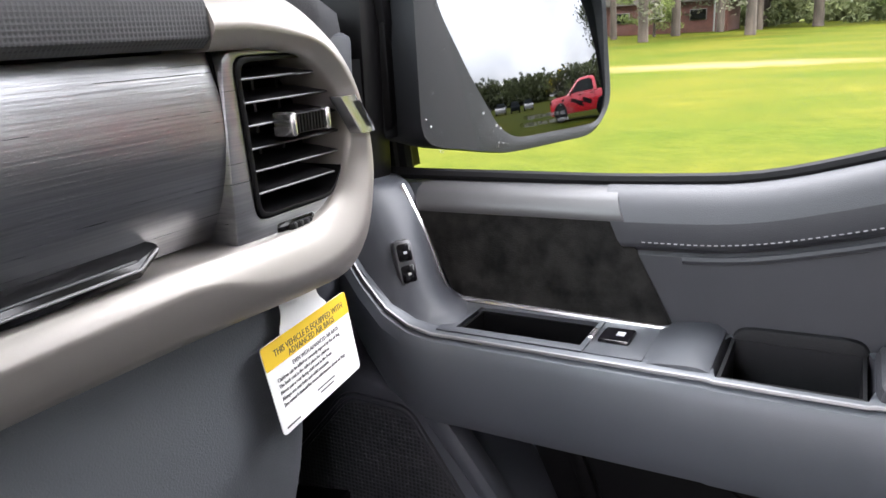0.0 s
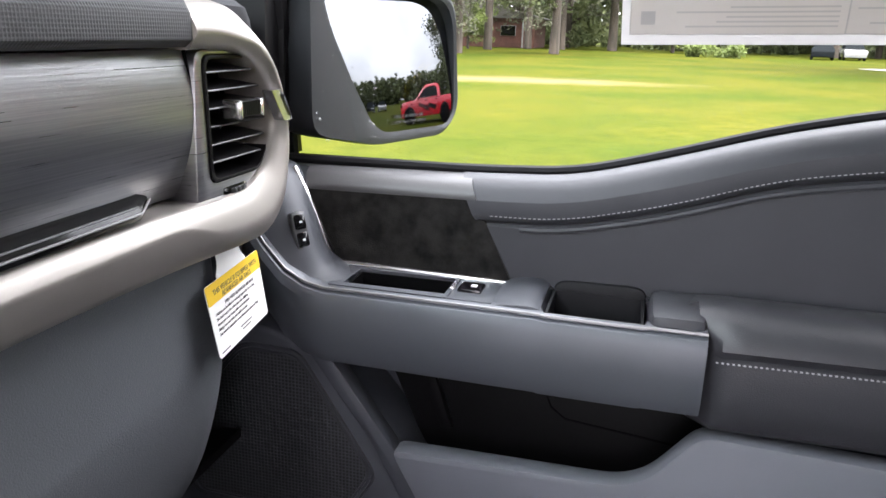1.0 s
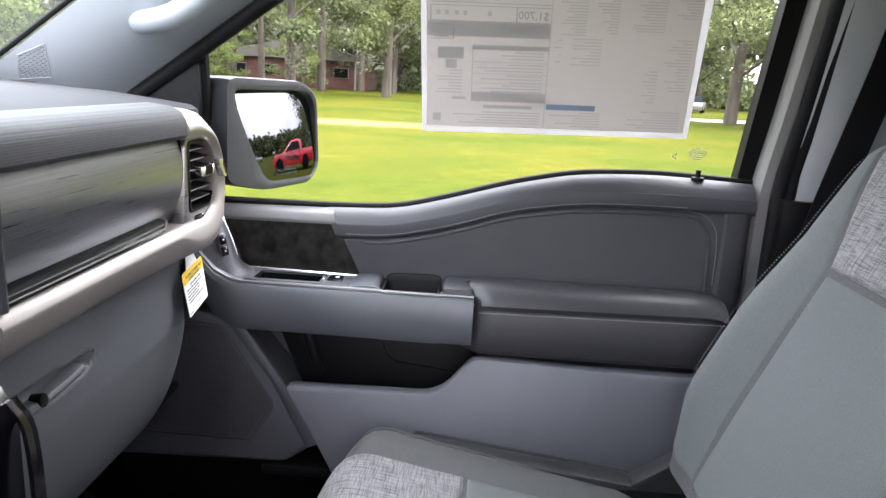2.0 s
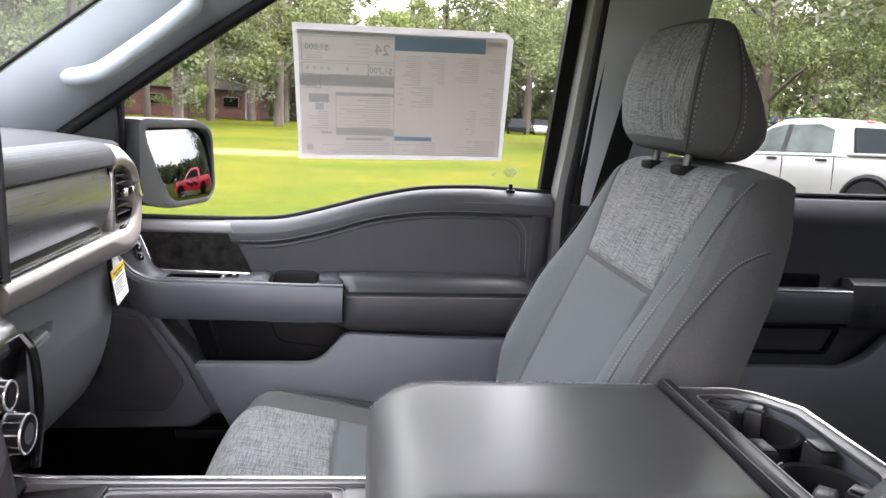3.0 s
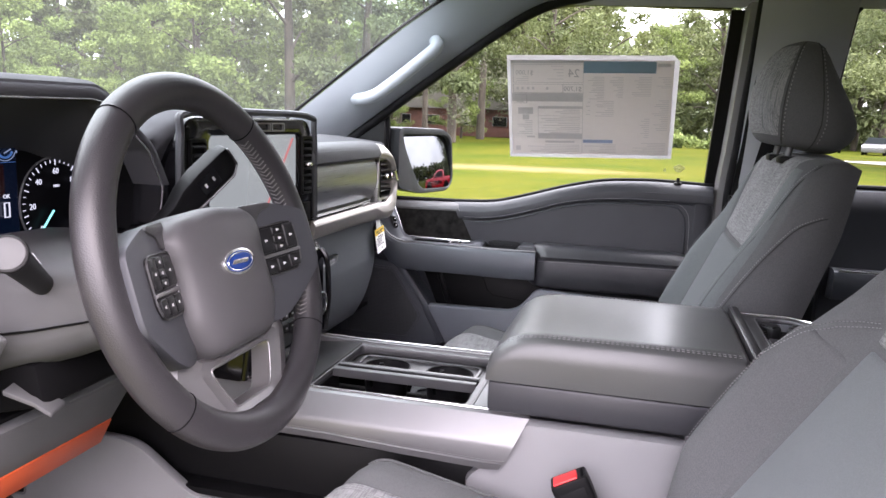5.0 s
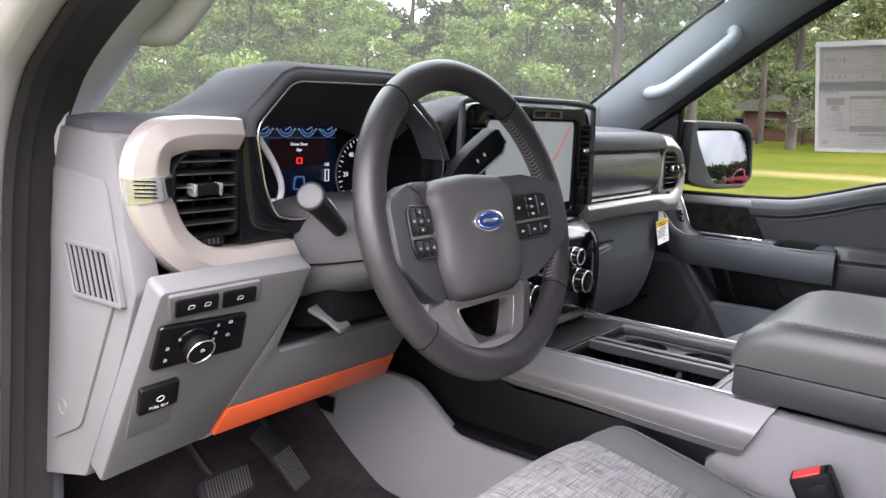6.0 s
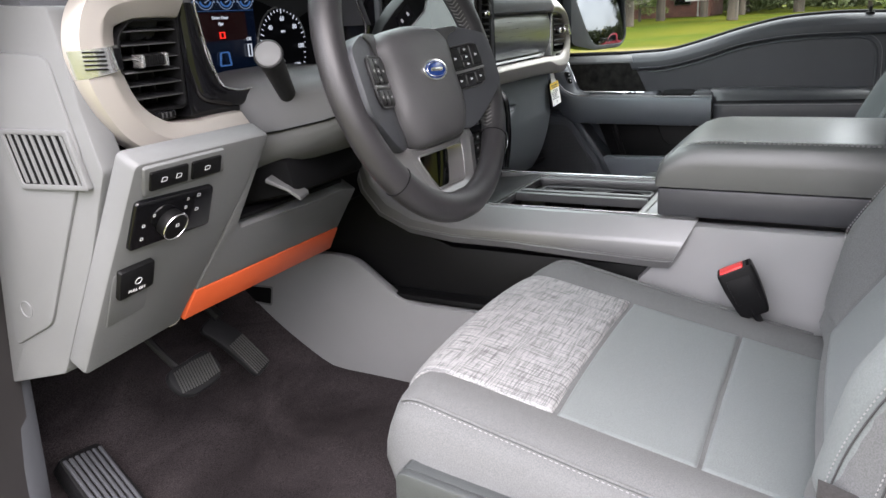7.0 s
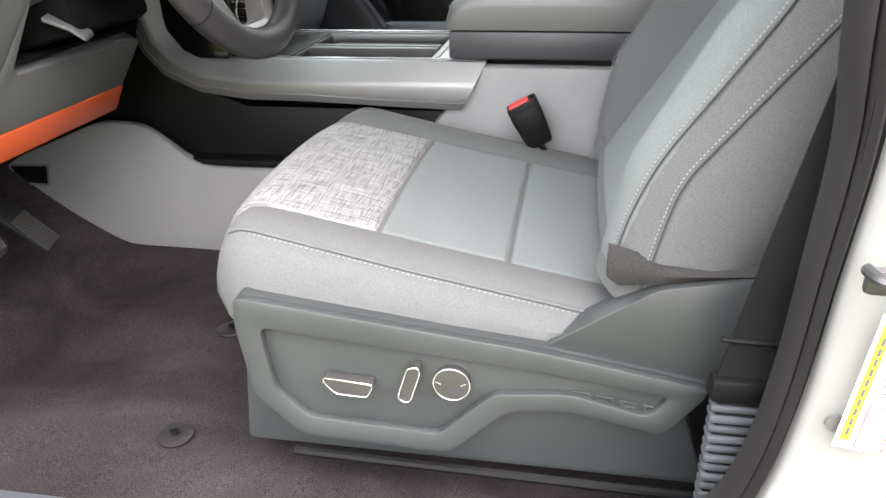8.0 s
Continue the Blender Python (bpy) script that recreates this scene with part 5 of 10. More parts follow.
# kick panel beside the pedals and the wires below the panel
solo("kick_panel", prism(smooth_poly([(0.668, 0.345), (0.74, 0.34), (1.0, 0.5), (1.0, 0.0), (0.70, 0.0), (0.685, 0.15)], 0.02), "x", -0.815, -0.780, 0.008), M_SOFT, "dark plastic kick panel beside the footwell", "kick panel", kind="structure")
solo("wire", tube(spline([(-0.658, 0.530, 0.375), (-0.664, 0.530, 0.350), (-0.655, 0.545, 0.340), (-0.610, 0.58, 0.325), (-0.56, 0.62, 0.33)], 20), 0.0022, 6), M_PAPER, "thin pale cable hanging under the dashboard", "cable", loc=(-0.66, 0.53, 0.35))
for k in range(7):
    part("bracket", box((-0.62 + k * 0.042, 0.56 + 0.01 * (k % 2), 0.365 + 0.006 * (k % 3)), (0.022, 0.03, 0.03), 0.003), M_BLACK, dash)

# instrument hood and cluster
M_CLUSTER = material("dull_black_dial_face", (0.004, 0.004, 0.005), 0.3, spec=0.06)
hood_in = [(-0.646, 0.752), (-0.642, 0.768), (-0.592, 0.816), (-0.578, 0.820), (-0.412, 0.823), (-0.395, 0.818), (-0.318, 0.762), (-0.290, 0.715), (-0.300, 0.655), (-0.590, 0.648), (-0.618, 0.655), (-0.634, 0.690)]
hood_out = [(-0.662, 0.752), (-0.658, 0.775), (-0.602, 0.830), (-0.582, 0.838), (-0.405, 0.840), (-0.386, 0.833), (-0.300, 0.770), (-0.268, 0.715), (-0.275, 0.630), (-0.595, 0.628), (-0.648, 0.640), (-0.660, 0.690)]
def rounded(pts, r, steps=4):
    """An open line with its corners rounded."""
    q = smooth_poly([pts[0]] + list(pts) + [pts[-1]], r, steps)
    k_ = steps + 1
    return [pts[0]] + q[2 * k_:-2 * k_] + [pts[-1]]


ho, hi_ = rounded(hood_out[:8], 0.012), rounded(hood_in[:8], 0.008)
part("hood_face", loft([[(b_[0] + (a_[0] - b_[0]) * f, y, b_[1] + (a_[1] - b_[1]) * f) for f, y in ((1.0, 0.472), (1.0, 0.441), (0.93, 0.433), (0.75, 0.4275), (0.45, 0.4262), (0.15, 0.4275), (0.0, 0.432), (0.0, 0.472))] for a_, b_ in zip(ho, hi_)]), M_TOPPAD, dash, "charcoal front edge of the instrument hood", angle=50)
part("instrument_hood", ring_prism([((x + 0.46) * 0.968 - 0.46, (z - 0.73) * 0.94 + 0.73) for x, z in hood_out], hood_in, "y", 0.4705, 0.56, 0.001), M_DARK, dash, "black hood round the instruments")
lo_, li_ = rounded(hood_out[7:] + hood_out[:1], 0.014), rounded(hood_in[7:] + hood_in[:1], 0.014)
part("lower_hood_face", loft([[(b_[0] + (a_[0] - b_[0]) * f, y, b_[1] + (a_[1] - b_[1]) * f) for f, y in ((1.0, 0.470), (1.0, 0.436), (0.85, 0.4305), (0.5, 0.4285), (0.15, 0.4275), (0.0, 0.429), (0.0, 0.470))] for a_, b_ in zip(lo_, li_)]), M_GLOSS, dash, "gloss black lower edge of the instruments", angle=50)
part("chrome_line", tube([(x, 0.4262, z) for x, z in smooth_poly(hood_in, 0.010, 4)], 0.0011, 6, closed=True), M_CLIP, dash)
cl = part("instrument_panel", prism([((x + 0.46) * 0.95 - 0.46, (z - 0.73) * 0.90 + 0.73) for x, z in hood_out], "y", 0.548, 0.57), M_CLUSTER, dash, "instrument cluster with lit gauges and screen")
# pale paint stands for the sky's reflection in the gauge ring
M_ARC = material("ring_reflection_paint", (0.85, 0.86, 0.87), 0.25, metal=0.1)
M_LCD = glowing("blue_black_screen", (0.004, 0.010, 0.030), 0.03)
M_LCD_RED = glowing("dark_red_screen", (0.020, 0.003, 0.004), 0.028)
M_LIT = glowing("white_lit_marks", (0.70, 0.80, 0.92), 0.075)
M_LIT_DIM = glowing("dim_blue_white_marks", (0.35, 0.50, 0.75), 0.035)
M_LIT_RED = glowing("red_lit_marks", (0.9, 0.03, 0.02), 0.12)
M_LIT_BLUE = glowing("blue_lit_marks", (0.10, 0.30, 0.78), 0.03)
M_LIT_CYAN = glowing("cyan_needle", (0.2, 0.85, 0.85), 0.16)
yc = 0.547
part("screen", box((-0.486, yc, 0.713), (0.156, 0.004, 0.124), 0.001), M_LCD, cl, "dark blue information screen")
part("screen_band", box((-0.482, yc - 0.003, 0.724), (0.105, 0.002, 0.038)), M_LCD_RED, cl)
CF = facing((0, yc - 0.0045, 0), (0, -1, 0))
part("lettering", lettering("Driver Door", 0.0062, CF @ Matrix.Translation((-0.482, 0.736, 0))), M_LIT, cl)
part("lettering", lettering("Ajar", 0.0062, CF @ Matrix.Translation((-0.482, 0.728, 0))), M_LIT, cl)
part("lettering", lettering("OK", 0.007, CF @ Matrix.Translation((-0.428, 0.705, 0))), M_LIT, cl)
part("warning_symbol", ring_prism([(-0.487, 0.717), (-0.477, 0.717), (-0.477, 0.708), (-0.487, 0.708)], [(-0.4855, 0.7155), (-0.4785, 0.7155), (-0.4785, 0.7095), (-0.4855, 0.7095)], "y", yc - 0.0055, yc - 0.004), M_LIT_RED, cl)
part("car_symbol", ring_prism(smooth_poly([(-0.491, 0.690), (-0.473, 0.690), (-0.470, 0.670), (-0.494, 0.670)], 0.003, 2), smooth_poly([(-0.489, 0.688), (-0.475, 0.688), (-0.472, 0.672), (-0.492, 0.672)], 0.002, 2), "y", yc - 0.0055, yc - 0.0035), M_LIT_BLUE, cl)
for k in range(4):
    x = -0.546 + k * 0.040
    for r_, w_, m_ in ((0.0150, 0.0006, M_LIT_DIM), (0.0105, 0.0014, M_LIT_BLUE)):
        part("mini_gauge", tube([(x + r_ * math.cos(a), yc - 0.004, 0.760 + r_ * 0.85 * math.sin(a)) for a in np.linspace(math.pi * 1.08, math.pi * 1.92, 12)], w_, 6), m_, cl)
    part("mini_needle", box((x + 0.003, yc - 0.0045, 0.7585), (0.011, 0.001, 0.0014), 0, (0, -25, 0)), M_LIT_DIM, cl)
    for sx in (-1, 1):
        part("mini_mark", box((x + sx * 0.0165, yc - 0.004, 0.7575), (0.0022, 0.001, 0.003)), M_LIT_DIM, cl)
part("scale_line", box((-0.486, yc - 0.004, 0.7455), (0.150, 0.001, 0.0005)), M_LIT_BLUE, cl)
for x, w in ((-0.545, 0.014), (-0.44, 0.014), (-0.53, 0.007)):
    part("readout", box((x, yc - 0.004, 0.657), (w, 0.001, 0.006)), M_LIT, cl)
part("battery_symbol", ring_prism([(-0.432, 0.698), (-0.424, 0.698), (-0.424, 0.680), (-0.432, 0.680)], [(-0.431, 0.697), (-0.425, 0.697), (-0.425, 0.681), (-0.431, 0.681)], "y", yc - 0.005, yc - 0.0035), M_LIT, cl)


def gauge(cx, cz, r, marks, needle_at):
    """A round dial: ticks and figures from lower left to lower right."""
    a0, a1 = radians(228), radians(-48)
    ticks = bmesh.new()
    for k in range(33):
        a = a0 + (a1 - a0) * k / 32
        ln = 0.007 if k % 4 == 0 else 0.004
        p = Vector((cx + (r - ln / 2) * math.cos(a), yc - 0.004, cz + (r - ln / 2) * math.sin(a)))
        b = box(p, (ln, 0.001, 0.0012 if k % 4 == 0 else 0.0008), 0, (0, -math.degrees(a), 0))
        me = bpy.data.meshes.new("t")
        b.to_mesh(me)
        b.free()
        ticks.from_mesh(me)
        bpy.data.meshes.remove(me)
    part("dial_ticks", ticks, M_LIT, cl)
    for k, t in enumerate(marks):
        a = a0 + (a1 - a0) * k / (len(marks) - 1)
        part("numeral", lettering(t, 0.0105, CF @ Matrix.Translation((cx + (r - 0.015) * math.cos(a), cz + (r - 0.015) * math.sin(a), 0))), M_LIT, cl)
    a = a0 + (a1 - a0) * needle_at
    part("needle", tube([(cx + 0.012 * math.cos(a), yc - 0.006, cz + 0.012 * math.sin(a)), (cx + (r - 0.008) * math.cos(a), yc - 0.006, cz + (r - 0.008) * math.sin(a))], 0.0012, 6), M_LIT_CYAN, cl)
    part("dial_rim", annulus((cx, yc - 0.002, cz), r + 0.003, 0.0012, (0, -1, 0), 40), M_CONSOLE, cl)


gauge(-0.348, 0.690, 0.056, ["0", "20", "40", "60", "80", "100", "120"], 0.0)
part("lettering", lettering("MPH", 0.005, CF @ Matrix.Translation((-0.348, 0.712, 0))), M_LIT, cl)
part("reflection_arc", tube(spline([(-0.562, yc - 0.006, 0.752), (-0.553, yc - 0.006, 0.742), (-0.529, yc - 0.006, 0.708), (-0.5165, yc - 0.006, 0.677), (-0.523, yc - 0.006, 0.655), (-0.537, yc - 0.006, 0.641)], 24), 0.0048, 8), M_ARC, cl, "arc of the left gauge ring, painted pale for its reflection")
part("gauge_face", prism(smooth_poly([(-0.60, 0.755), (-0.556, 0.742), (-0.531, 0.708), (-0.519, 0.677), (-0.526, 0.655), (-0.54, 0.641), (-0.60, 0.64)], 0.01, 3), "y", yc - 0.0045, yc - 0.003), M_GLOSS, cl)
part("lit_arc_ticks", tube([(-0.600 + 0.050 * math.cos(a), yc - 0.004, 0.700 + 0.052 * math.sin(a)) for a in np.linspace(2.6, 1.5, 12)], 0.0014, 6), M_LIT_RED, cl)

# piece between vent and cluster
part("side_strip", prism(smooth_poly([(-0.664, 0.752), (-0.650, 0.752), (-0.640, 0.690), (-0.622, 0.648), (-0.56, 0.640), (-0.575, 0.6215), (-0.664, 0.624)], 0.004, 2), "y", 0.437, 0.47, 0.002), M_GLOSS, dash, "gloss black strip beside the instruments")

# centre stack: housing, screen, vents, controls
st = part("screen_housing", ring_prism(smooth_poly([(-0.222, 0.806), (0.172, 0.806), (0.196, 0.775), (0.200, 0.60), (0.16, 0.585), (-0.20, 0.585), (-0.232, 0.60), (-0.240, 0.77)], 0.02, 3),
                                       smooth_poly([(-0.160, 0.778), (0.130, 0.778), (0.134, 0.77), (0.136, 0.61), (0.13, 0.606), (-0.16, 0.606), (-0.166, 0.61), (-0.166, 0.77)], 0.003, 3), "y", 0.432, 0.49, 0.004), M_GLOSS, dash, "gloss black surround of the centre screen")
M_SCREEN = glowing("pale_grey_screen", (0.27, 0.325, 0.325), 0.085)
M_SCREEN_RED = glowing("red_line_on_screen", (0.50, 0.13, 0.13), 0.09)
part("screen", box((-0.015, 0.4405, 0.692), (0.30, 0.006, 0.174), 0.001), M_SCREEN, dash, "lit touch screen with a red guide line")
part("guide_line", loft([[(x0, 0.4372, z0), (x0 + 0.006, 0.4372, z0), (x0 + 0.006, 0.4366, z0), (x0, 0.4366, z0)] for x0, z0 in ((0.118, 0.772), (-0.02, 0.612))]), M_SCREEN_RED, dash)
part("screen_bar", box((-0.015, 0.4372, 0.6135), (0.30, 0.001, 0.016)), M_GLOSS, dash)
for k in range(8):
    part("icon", box((-0.13 + k * 0.033, 0.4364, 0.6135), (0.007, 0.0006, 0.005)), M_SCREEN, dash)
part("hood_edge", tube(spline([(-0.246, 0.430, 0.62), (-0.243, 0.430, 0.775), (-0.222, 0.430, 0.811), (-0.02, 0.430, 0.815), (0.174, 0.430, 0.811), (0.199, 0.430, 0.778), (0.205, 0.430, 0.61)], 50), 0.006, 8), M_SOFT, dash)
for s, x in ((-1, -0.200), (1, 0.167)):
    v = part("side_vent", ring_prism(smooth_poly([(x - 0.022, 0.775), (x + 0.022, 0.775), (x + 0.022, 0.665), (x - 0.022, 0.665)], 0.006, 2), smooth_poly([(x - 0.017, 0.770), (x + 0.017, 0.770), (x + 0.017, 0.670), (x - 0.017, 0.670)], 0.005, 2), "y", 0.428, 0.44, 0.001), M_BLACK, dash, "upright side vent")
    part("duct", box((x, 0.4315, 0.72), (0.036, 0.002, 0.104)), M_DARK, v)
    for k in range(8):
        part("slat", box((x, 0.430, 0.677 + k * 0.0125), (0.034, 0.010, 0.0025), 0.0006, (25, 0, 0)), M_BLACK, v)
    part("vent_knob", box((x, 0.4255, 0.722), (0.018, 0.008, 0.008), 0.002), M_CHROME, v)
    part("lower_slot", box((x, 0.430, 0.632), (0.026, 0.006, 0.036), 0.002), M_BLACK, v)
for k in range(2):
    part("hazard_button", ring_prism(smooth_poly([(-0.03 + k * 0.052, 0.799), (0.018 + k * 0.052, 0.799), (0.018 + k * 0.052, 0.784), (-0.03 + k * 0.052, 0.784)], 0.003, 2), smooth_poly([(-0.027 + k * 0.052, 0.7965), (0.015 + k * 0.052, 0.7965), (0.015 + k * 0.052, 0.7865), (-0.027 + k * 0.052, 0.7865)], 0.002, 2), "y", 0.428, 0.435), M_CONSOLE, dash)

cz = part("climate_panel", loft([[(-0.155, y, z), (0.155, y, z), (0.150, y + 0.12, z), (-0.150, y + 0.12, z)] for y, z in ((0.425, 0.592), (0.400, 0.575), (0.388, 0.555), (0.386, 0.43), (0.392, 0.40))], bevel=0.003), M_GLOSS, dash, "gloss black climate control panel")


def dial(x, z, r, d):
    k = part("control_knob", disc((x, 0.386 - d, z), r, d + 0.004, (0, -1, 0), 32, 0.002), M_BLACK, dash, "ribbed control knob with chrome rings")
    part("knob_ring", annulus((x, 0.386 - d * 0.95, z), r * 0.98, 0.0017, (0, -1, 0), 32), M_CHROME, k)
    part("knob_base_ring", annulus((x, 0.384, z), r * 1.1, 0.002, (0, -1, 0), 32), M_CHROME, k)
    for i in range(20):
        a = 2 * math.pi * i / 20
        part("ridge", box((x + r * math.cos(a), 0.386 - d / 2, z + r * math.sin(a)), (0.002, d * 0.8, 0.002), 0, (0, -math.degrees(a), 0)), M_CHROME if i % 2 else M_BLACK, k)
    part("knob_face", disc((x, 0.3855 - d, z), r * 0.55, 0.001, (0, -1, 0), 20), M_GLOSS, k)


for x in (-0.092, 0.096):
    dial(x, 0.472, 0.021, 0.022)
    dial(x * 0.78, 0.523, 0.015, 0.016)
for z in (0.450, 0.472, 0.494, 0.523, 0.546):
    for k in range(4):
        part("key", box((-0.034 + k * 0.0225, 0.3855, z), (0.019, 0.004, 0.014), 0.0015), M_BLACK, dash)
        part("key_mark", box((-0.034 + k * 0.0225, 0.3833, z), (0.006, 0.0005, 0.003)), M_PALEINK, dash)
for s in (-1, 1):
    part("grip_strip", tube(spline([(s * 0.150, 0.392, 0.565), (s * 0.152, 0.380, 0.54), (s * 0.153, 0.377, 0.47), (s * 0.155, 0.385, 0.405)], 16), 0.0055, 8), M_GLOSS, dash, "gloss black side strip of the control panel")

# glovebox and lower dash on the passenger's side
def glove(u, v):
    # v from 0 at the silver trim down to 1 at the bottom edge
    z = 0.578 - 0.272 * v
    y = 0.464 + 0.020 * math.sin(v * 2.2) * -0.6 + 0.10 * max(0.0, v - 0.42) ** 1.4 + 0.12 * max(0.0, v - 0.76) ** 2
    if u > 0.62:
        y += ((u - 0.62) / 0.12) ** 2 * 0.11
    # moulded recess of the latch
    hi_z, lo_z = curve1([0.262, 0.345, 0.396], [0.5155, 0.512, 0.5088], u), curve1([0.262, 0.330, 0.384, 0.396], [0.486, 0.487, 0.4925, 0.507], u)
    inside = min(u - 0.262, 0.396 - u, (hi_z - z) * 1.6, (z - lo_z) * 0.5)
    y += 0.017 * min(1.0, max(0.0, inside / 0.006))
    return (u, y, z)


part("glovebox_lid", sheet(glove, np.linspace(0.18, 0.735, 112), np.linspace(0, 1, 84), 0.02, (0, 1, 0)), M_GLOVE, dash, "dark slate glovebox lid with a moulded latch recess", angle=50)
part("glovebox_seam", tube([Vector(glove(u, 0.36 + 0.02 * (u - 0.2))) + Vector((0, -0.0005, 0)) for u in np.linspace(0.18, 0.255, 8)], 0.0011, 5), M_DARK, dash)
part("latch", loft([[(x, 0.4525, z - 0.0035), (x, 0.4495, z + 0.001), (x, 0.4520, z + 0.0055), (x, 0.463, z + 0.007), (x, 0.463, z - 0.005)] for x, z in ((0.268, 0.4935), (0.30, 0.4945), (0.335, 0.4965), (0.362, 0.4995))], bevel=0.0008), M_GLOVE, dash, "pull flap of the glovebox")
part("latch_lock", disc((0.287, 0.4490, 0.4995), 0.0068, 0.012, (0, -1, 0.15), 20, 0.001), M_BLACK, dash, "round lock of the glovebox")
part("under_panel", loft([[(x, 0.525, 0.306), (x, 0.62, 0.29), (x, 0.95, 0.36), (x, 0.95, 0.34), (x, 0.62, 0.27), (x, 0.525, 0.296)] for x in (0.17, 0.45, 0.80)]), M_BLACK, dash)
part("corner_fill", prism([(0.49, 0.72), (0.60, 0.74), (0.62, 0.40), (0.54, 0.40), (0.50, 0.55)], "x", 0.735, 0.80, 0.006), M_SLATE, dash)

# ---- steering wheel and column ----
M_HUB = material("charcoal_airbag_vinyl", (0.058, 0.057, 0.060), 0.45, second=(0.051, 0.050, 0.053), grain=0.4, grain_scale=1100, spec=0.3)
M_SPOKE = material("satin_spoke_paint", (0.25, 0.244, 0.25), 0.32, metal=0.75, second=(0.23, 0.224, 0.23), grain=0.06, grain_scale=2400)
M_LACE = material("grey_rim_lace", (0.105, 0.102, 0.102), 0.8)
M_RIM = material("dark_rim_leather", (0.022, 0.021, 0.023), 0.40, second=(0.018, 0.017, 0.019), grain=0.35, grain_scale=700, spec=0.4)
WC, WA = Vector((-0.455, 0.240, 0.660)), radians(17)
WN = Vector((0, -math.cos(WA), math.sin(WA)))
WU = Vector((0, math.sin(WA), math.cos(WA)))
WM = Matrix.Translation(WC) @ Matrix((Vector((1, 0, 0)), WU, WN)).transposed().to_4x4()


def inwheel(bm):
    bmesh.ops.transform(bm, matrix=WM, verts=bm.verts)
    return bm


sw = thing("steering_wheel", WC, "black leather-wrapped steering wheel with button pads on the column", "steering wheel")
RR, RT = 0.184, 0.0195


def rim_arc(a0, a1, r=RT, n=40, name="rim"):
    pts = [(RR * math.cos(radians(a)), RR * math.sin(radians(a)) * 0.985, 0) for a in np.linspace(a0, a1, n)]
    return inwheel(tube(pts, r, 18, flat=0.86))


part("rim", rim_arc(-38, 52), M_RIM, sw, "ribbed leather rim with sewn inner seam")
part("rim", rim_arc(52, 126), M_RIM, sw, "smooth black rim top")
part("rim", rim_arc(126, 222), M_RIM, sw)
part("rim", rim_arc(222, 322), M_RIM, sw, "smooth black rim bottom")
for a in (52, 126, 222, -38):
    c, s_ = math.cos(radians(a)), math.sin(radians(a))
    q = [(c * (RR + (RT + 0.0004) * math.cos(b)), s_ * (RR + (RT + 0.0004) * math.cos(b)) * 0.985, (RT + 0.0004) * 0.86 * math.sin(b)) for b in np.linspace(0, 2 * math.pi, 21)[:-1]]
    part("rim_joint", inwheel(tube(q, 0.0007, 5, closed=True)), M_DARK, sw)
for lo, hi in ((-36, 50), (128, 220)):
    for ph in (0.0, 1.0):
        seg = []
        n = int((hi - lo) / 2.0)
        for i in range(n):
            a = radians(lo + (hi - lo) * i / n)
            b = radians(lo + (hi - lo) * (i + 0.62) / n)
            r0, r1, h = RR - RT - 0.0004, RR - (RT + 0.0002) * 0.906, (RT + 0.0002) * 0.86 * 0.423
            p = [(r0 * math.cos(a), r0 * math.sin(a) * 0.985, 0.0), (r1 * math.cos(b), r1 * math.sin(b) * 0.985, h if ph else -h)]
            seg.append(tube(p, 0.0009, 5))
        part("rim_lacing", inwheel(join(*seg)), M_LACE, sw, "crossed lacing inside the rim" if not ph else "")

# airbag pad, set deeper than the rim
def hub_row(sc, h):
    base = smooth_poly([(-0.087, 0.034), (-0.066, 0.052), (0.0, 0.058), (0.066, 0.052), (0.087, 0.034), (0.079, -0.004), (0.083, -0.060), (0.060, -0.097), (-0.060, -0.097), (-0.083, -0.060), (-0.079, -0.004)], 0.018, 4)
    return [(x * sc, (y + 0.02) * sc - 0.02, h) for x, y in base]


hub = part("airbag_pad", inwheel(loft([hub_row(*k) for k in ((1.0, -0.050), (1.0, -0.014), (0.992, -0.007), (0.972, -0.001), (0.93, 0.005), (0.86, 0.0095), (0.72, 0.0135), (0.5, 0.016), (0.2, 0.017))])), M_HUB, sw, "padded black centre cover")
BM = WM @ Matrix.Translation((0.0, -0.007, 0.0166))
def badge_oval(rx, ry, d, z0=0.0):
    bm = prism([(rx * math.cos(a), ry * math.sin(a)) for a in np.linspace(0, 2 * math.pi, 37)[:-1]], "z", z0 - d, z0, 0.0006)
    bmesh.ops.transform(bm, matrix=BM, verts=bm.verts)
    return bm
M_BLUE = material("deep_blue_enamel", (0.012, 0.035, 0.16), 0.18, rough_var=0.02)
part("badge", badge_oval(0.0300, 0.0138, 0.004, 0.0026), M_CHROME, hub, "blue oval badge with chrome rim")
part("badge_field", badge_oval(0.0270, 0.0112, 0.002, 0.0032), M_BLUE, hub)
part("badge_line", inwheel(tube([(0.0245 * math.cos(a), -0.007 + 0.0092 * math.sin(a), 0.0199) for a in np.linspace(0, 2 * math.pi, 33)[:-1]], 0.0005, 5, closed=True)), M_CHROME, hub)
part("badge_mark", inwheel(prism(smooth_poly([(-0.017, -0.0085), (0.014, -0.0100), (0.017, -0.0055), (-0.013, -0.0040)], 0.002, 3), "z", 0.0192, 0.0203, 0.0004)), M_CLIP, hub)
for x, y, w in ((0.010, -0.036, 0.0045), (0.016, -0.036, 0.0045), (0.022, -0.036, 0.0045), (0.0165, -0.0475, 0.0065)):
    part("embossed_mark", inwheel(box((x, y, 0.0152), (w, 0.0042, 0.0012), 0.0004)), M_SEAM, hub)

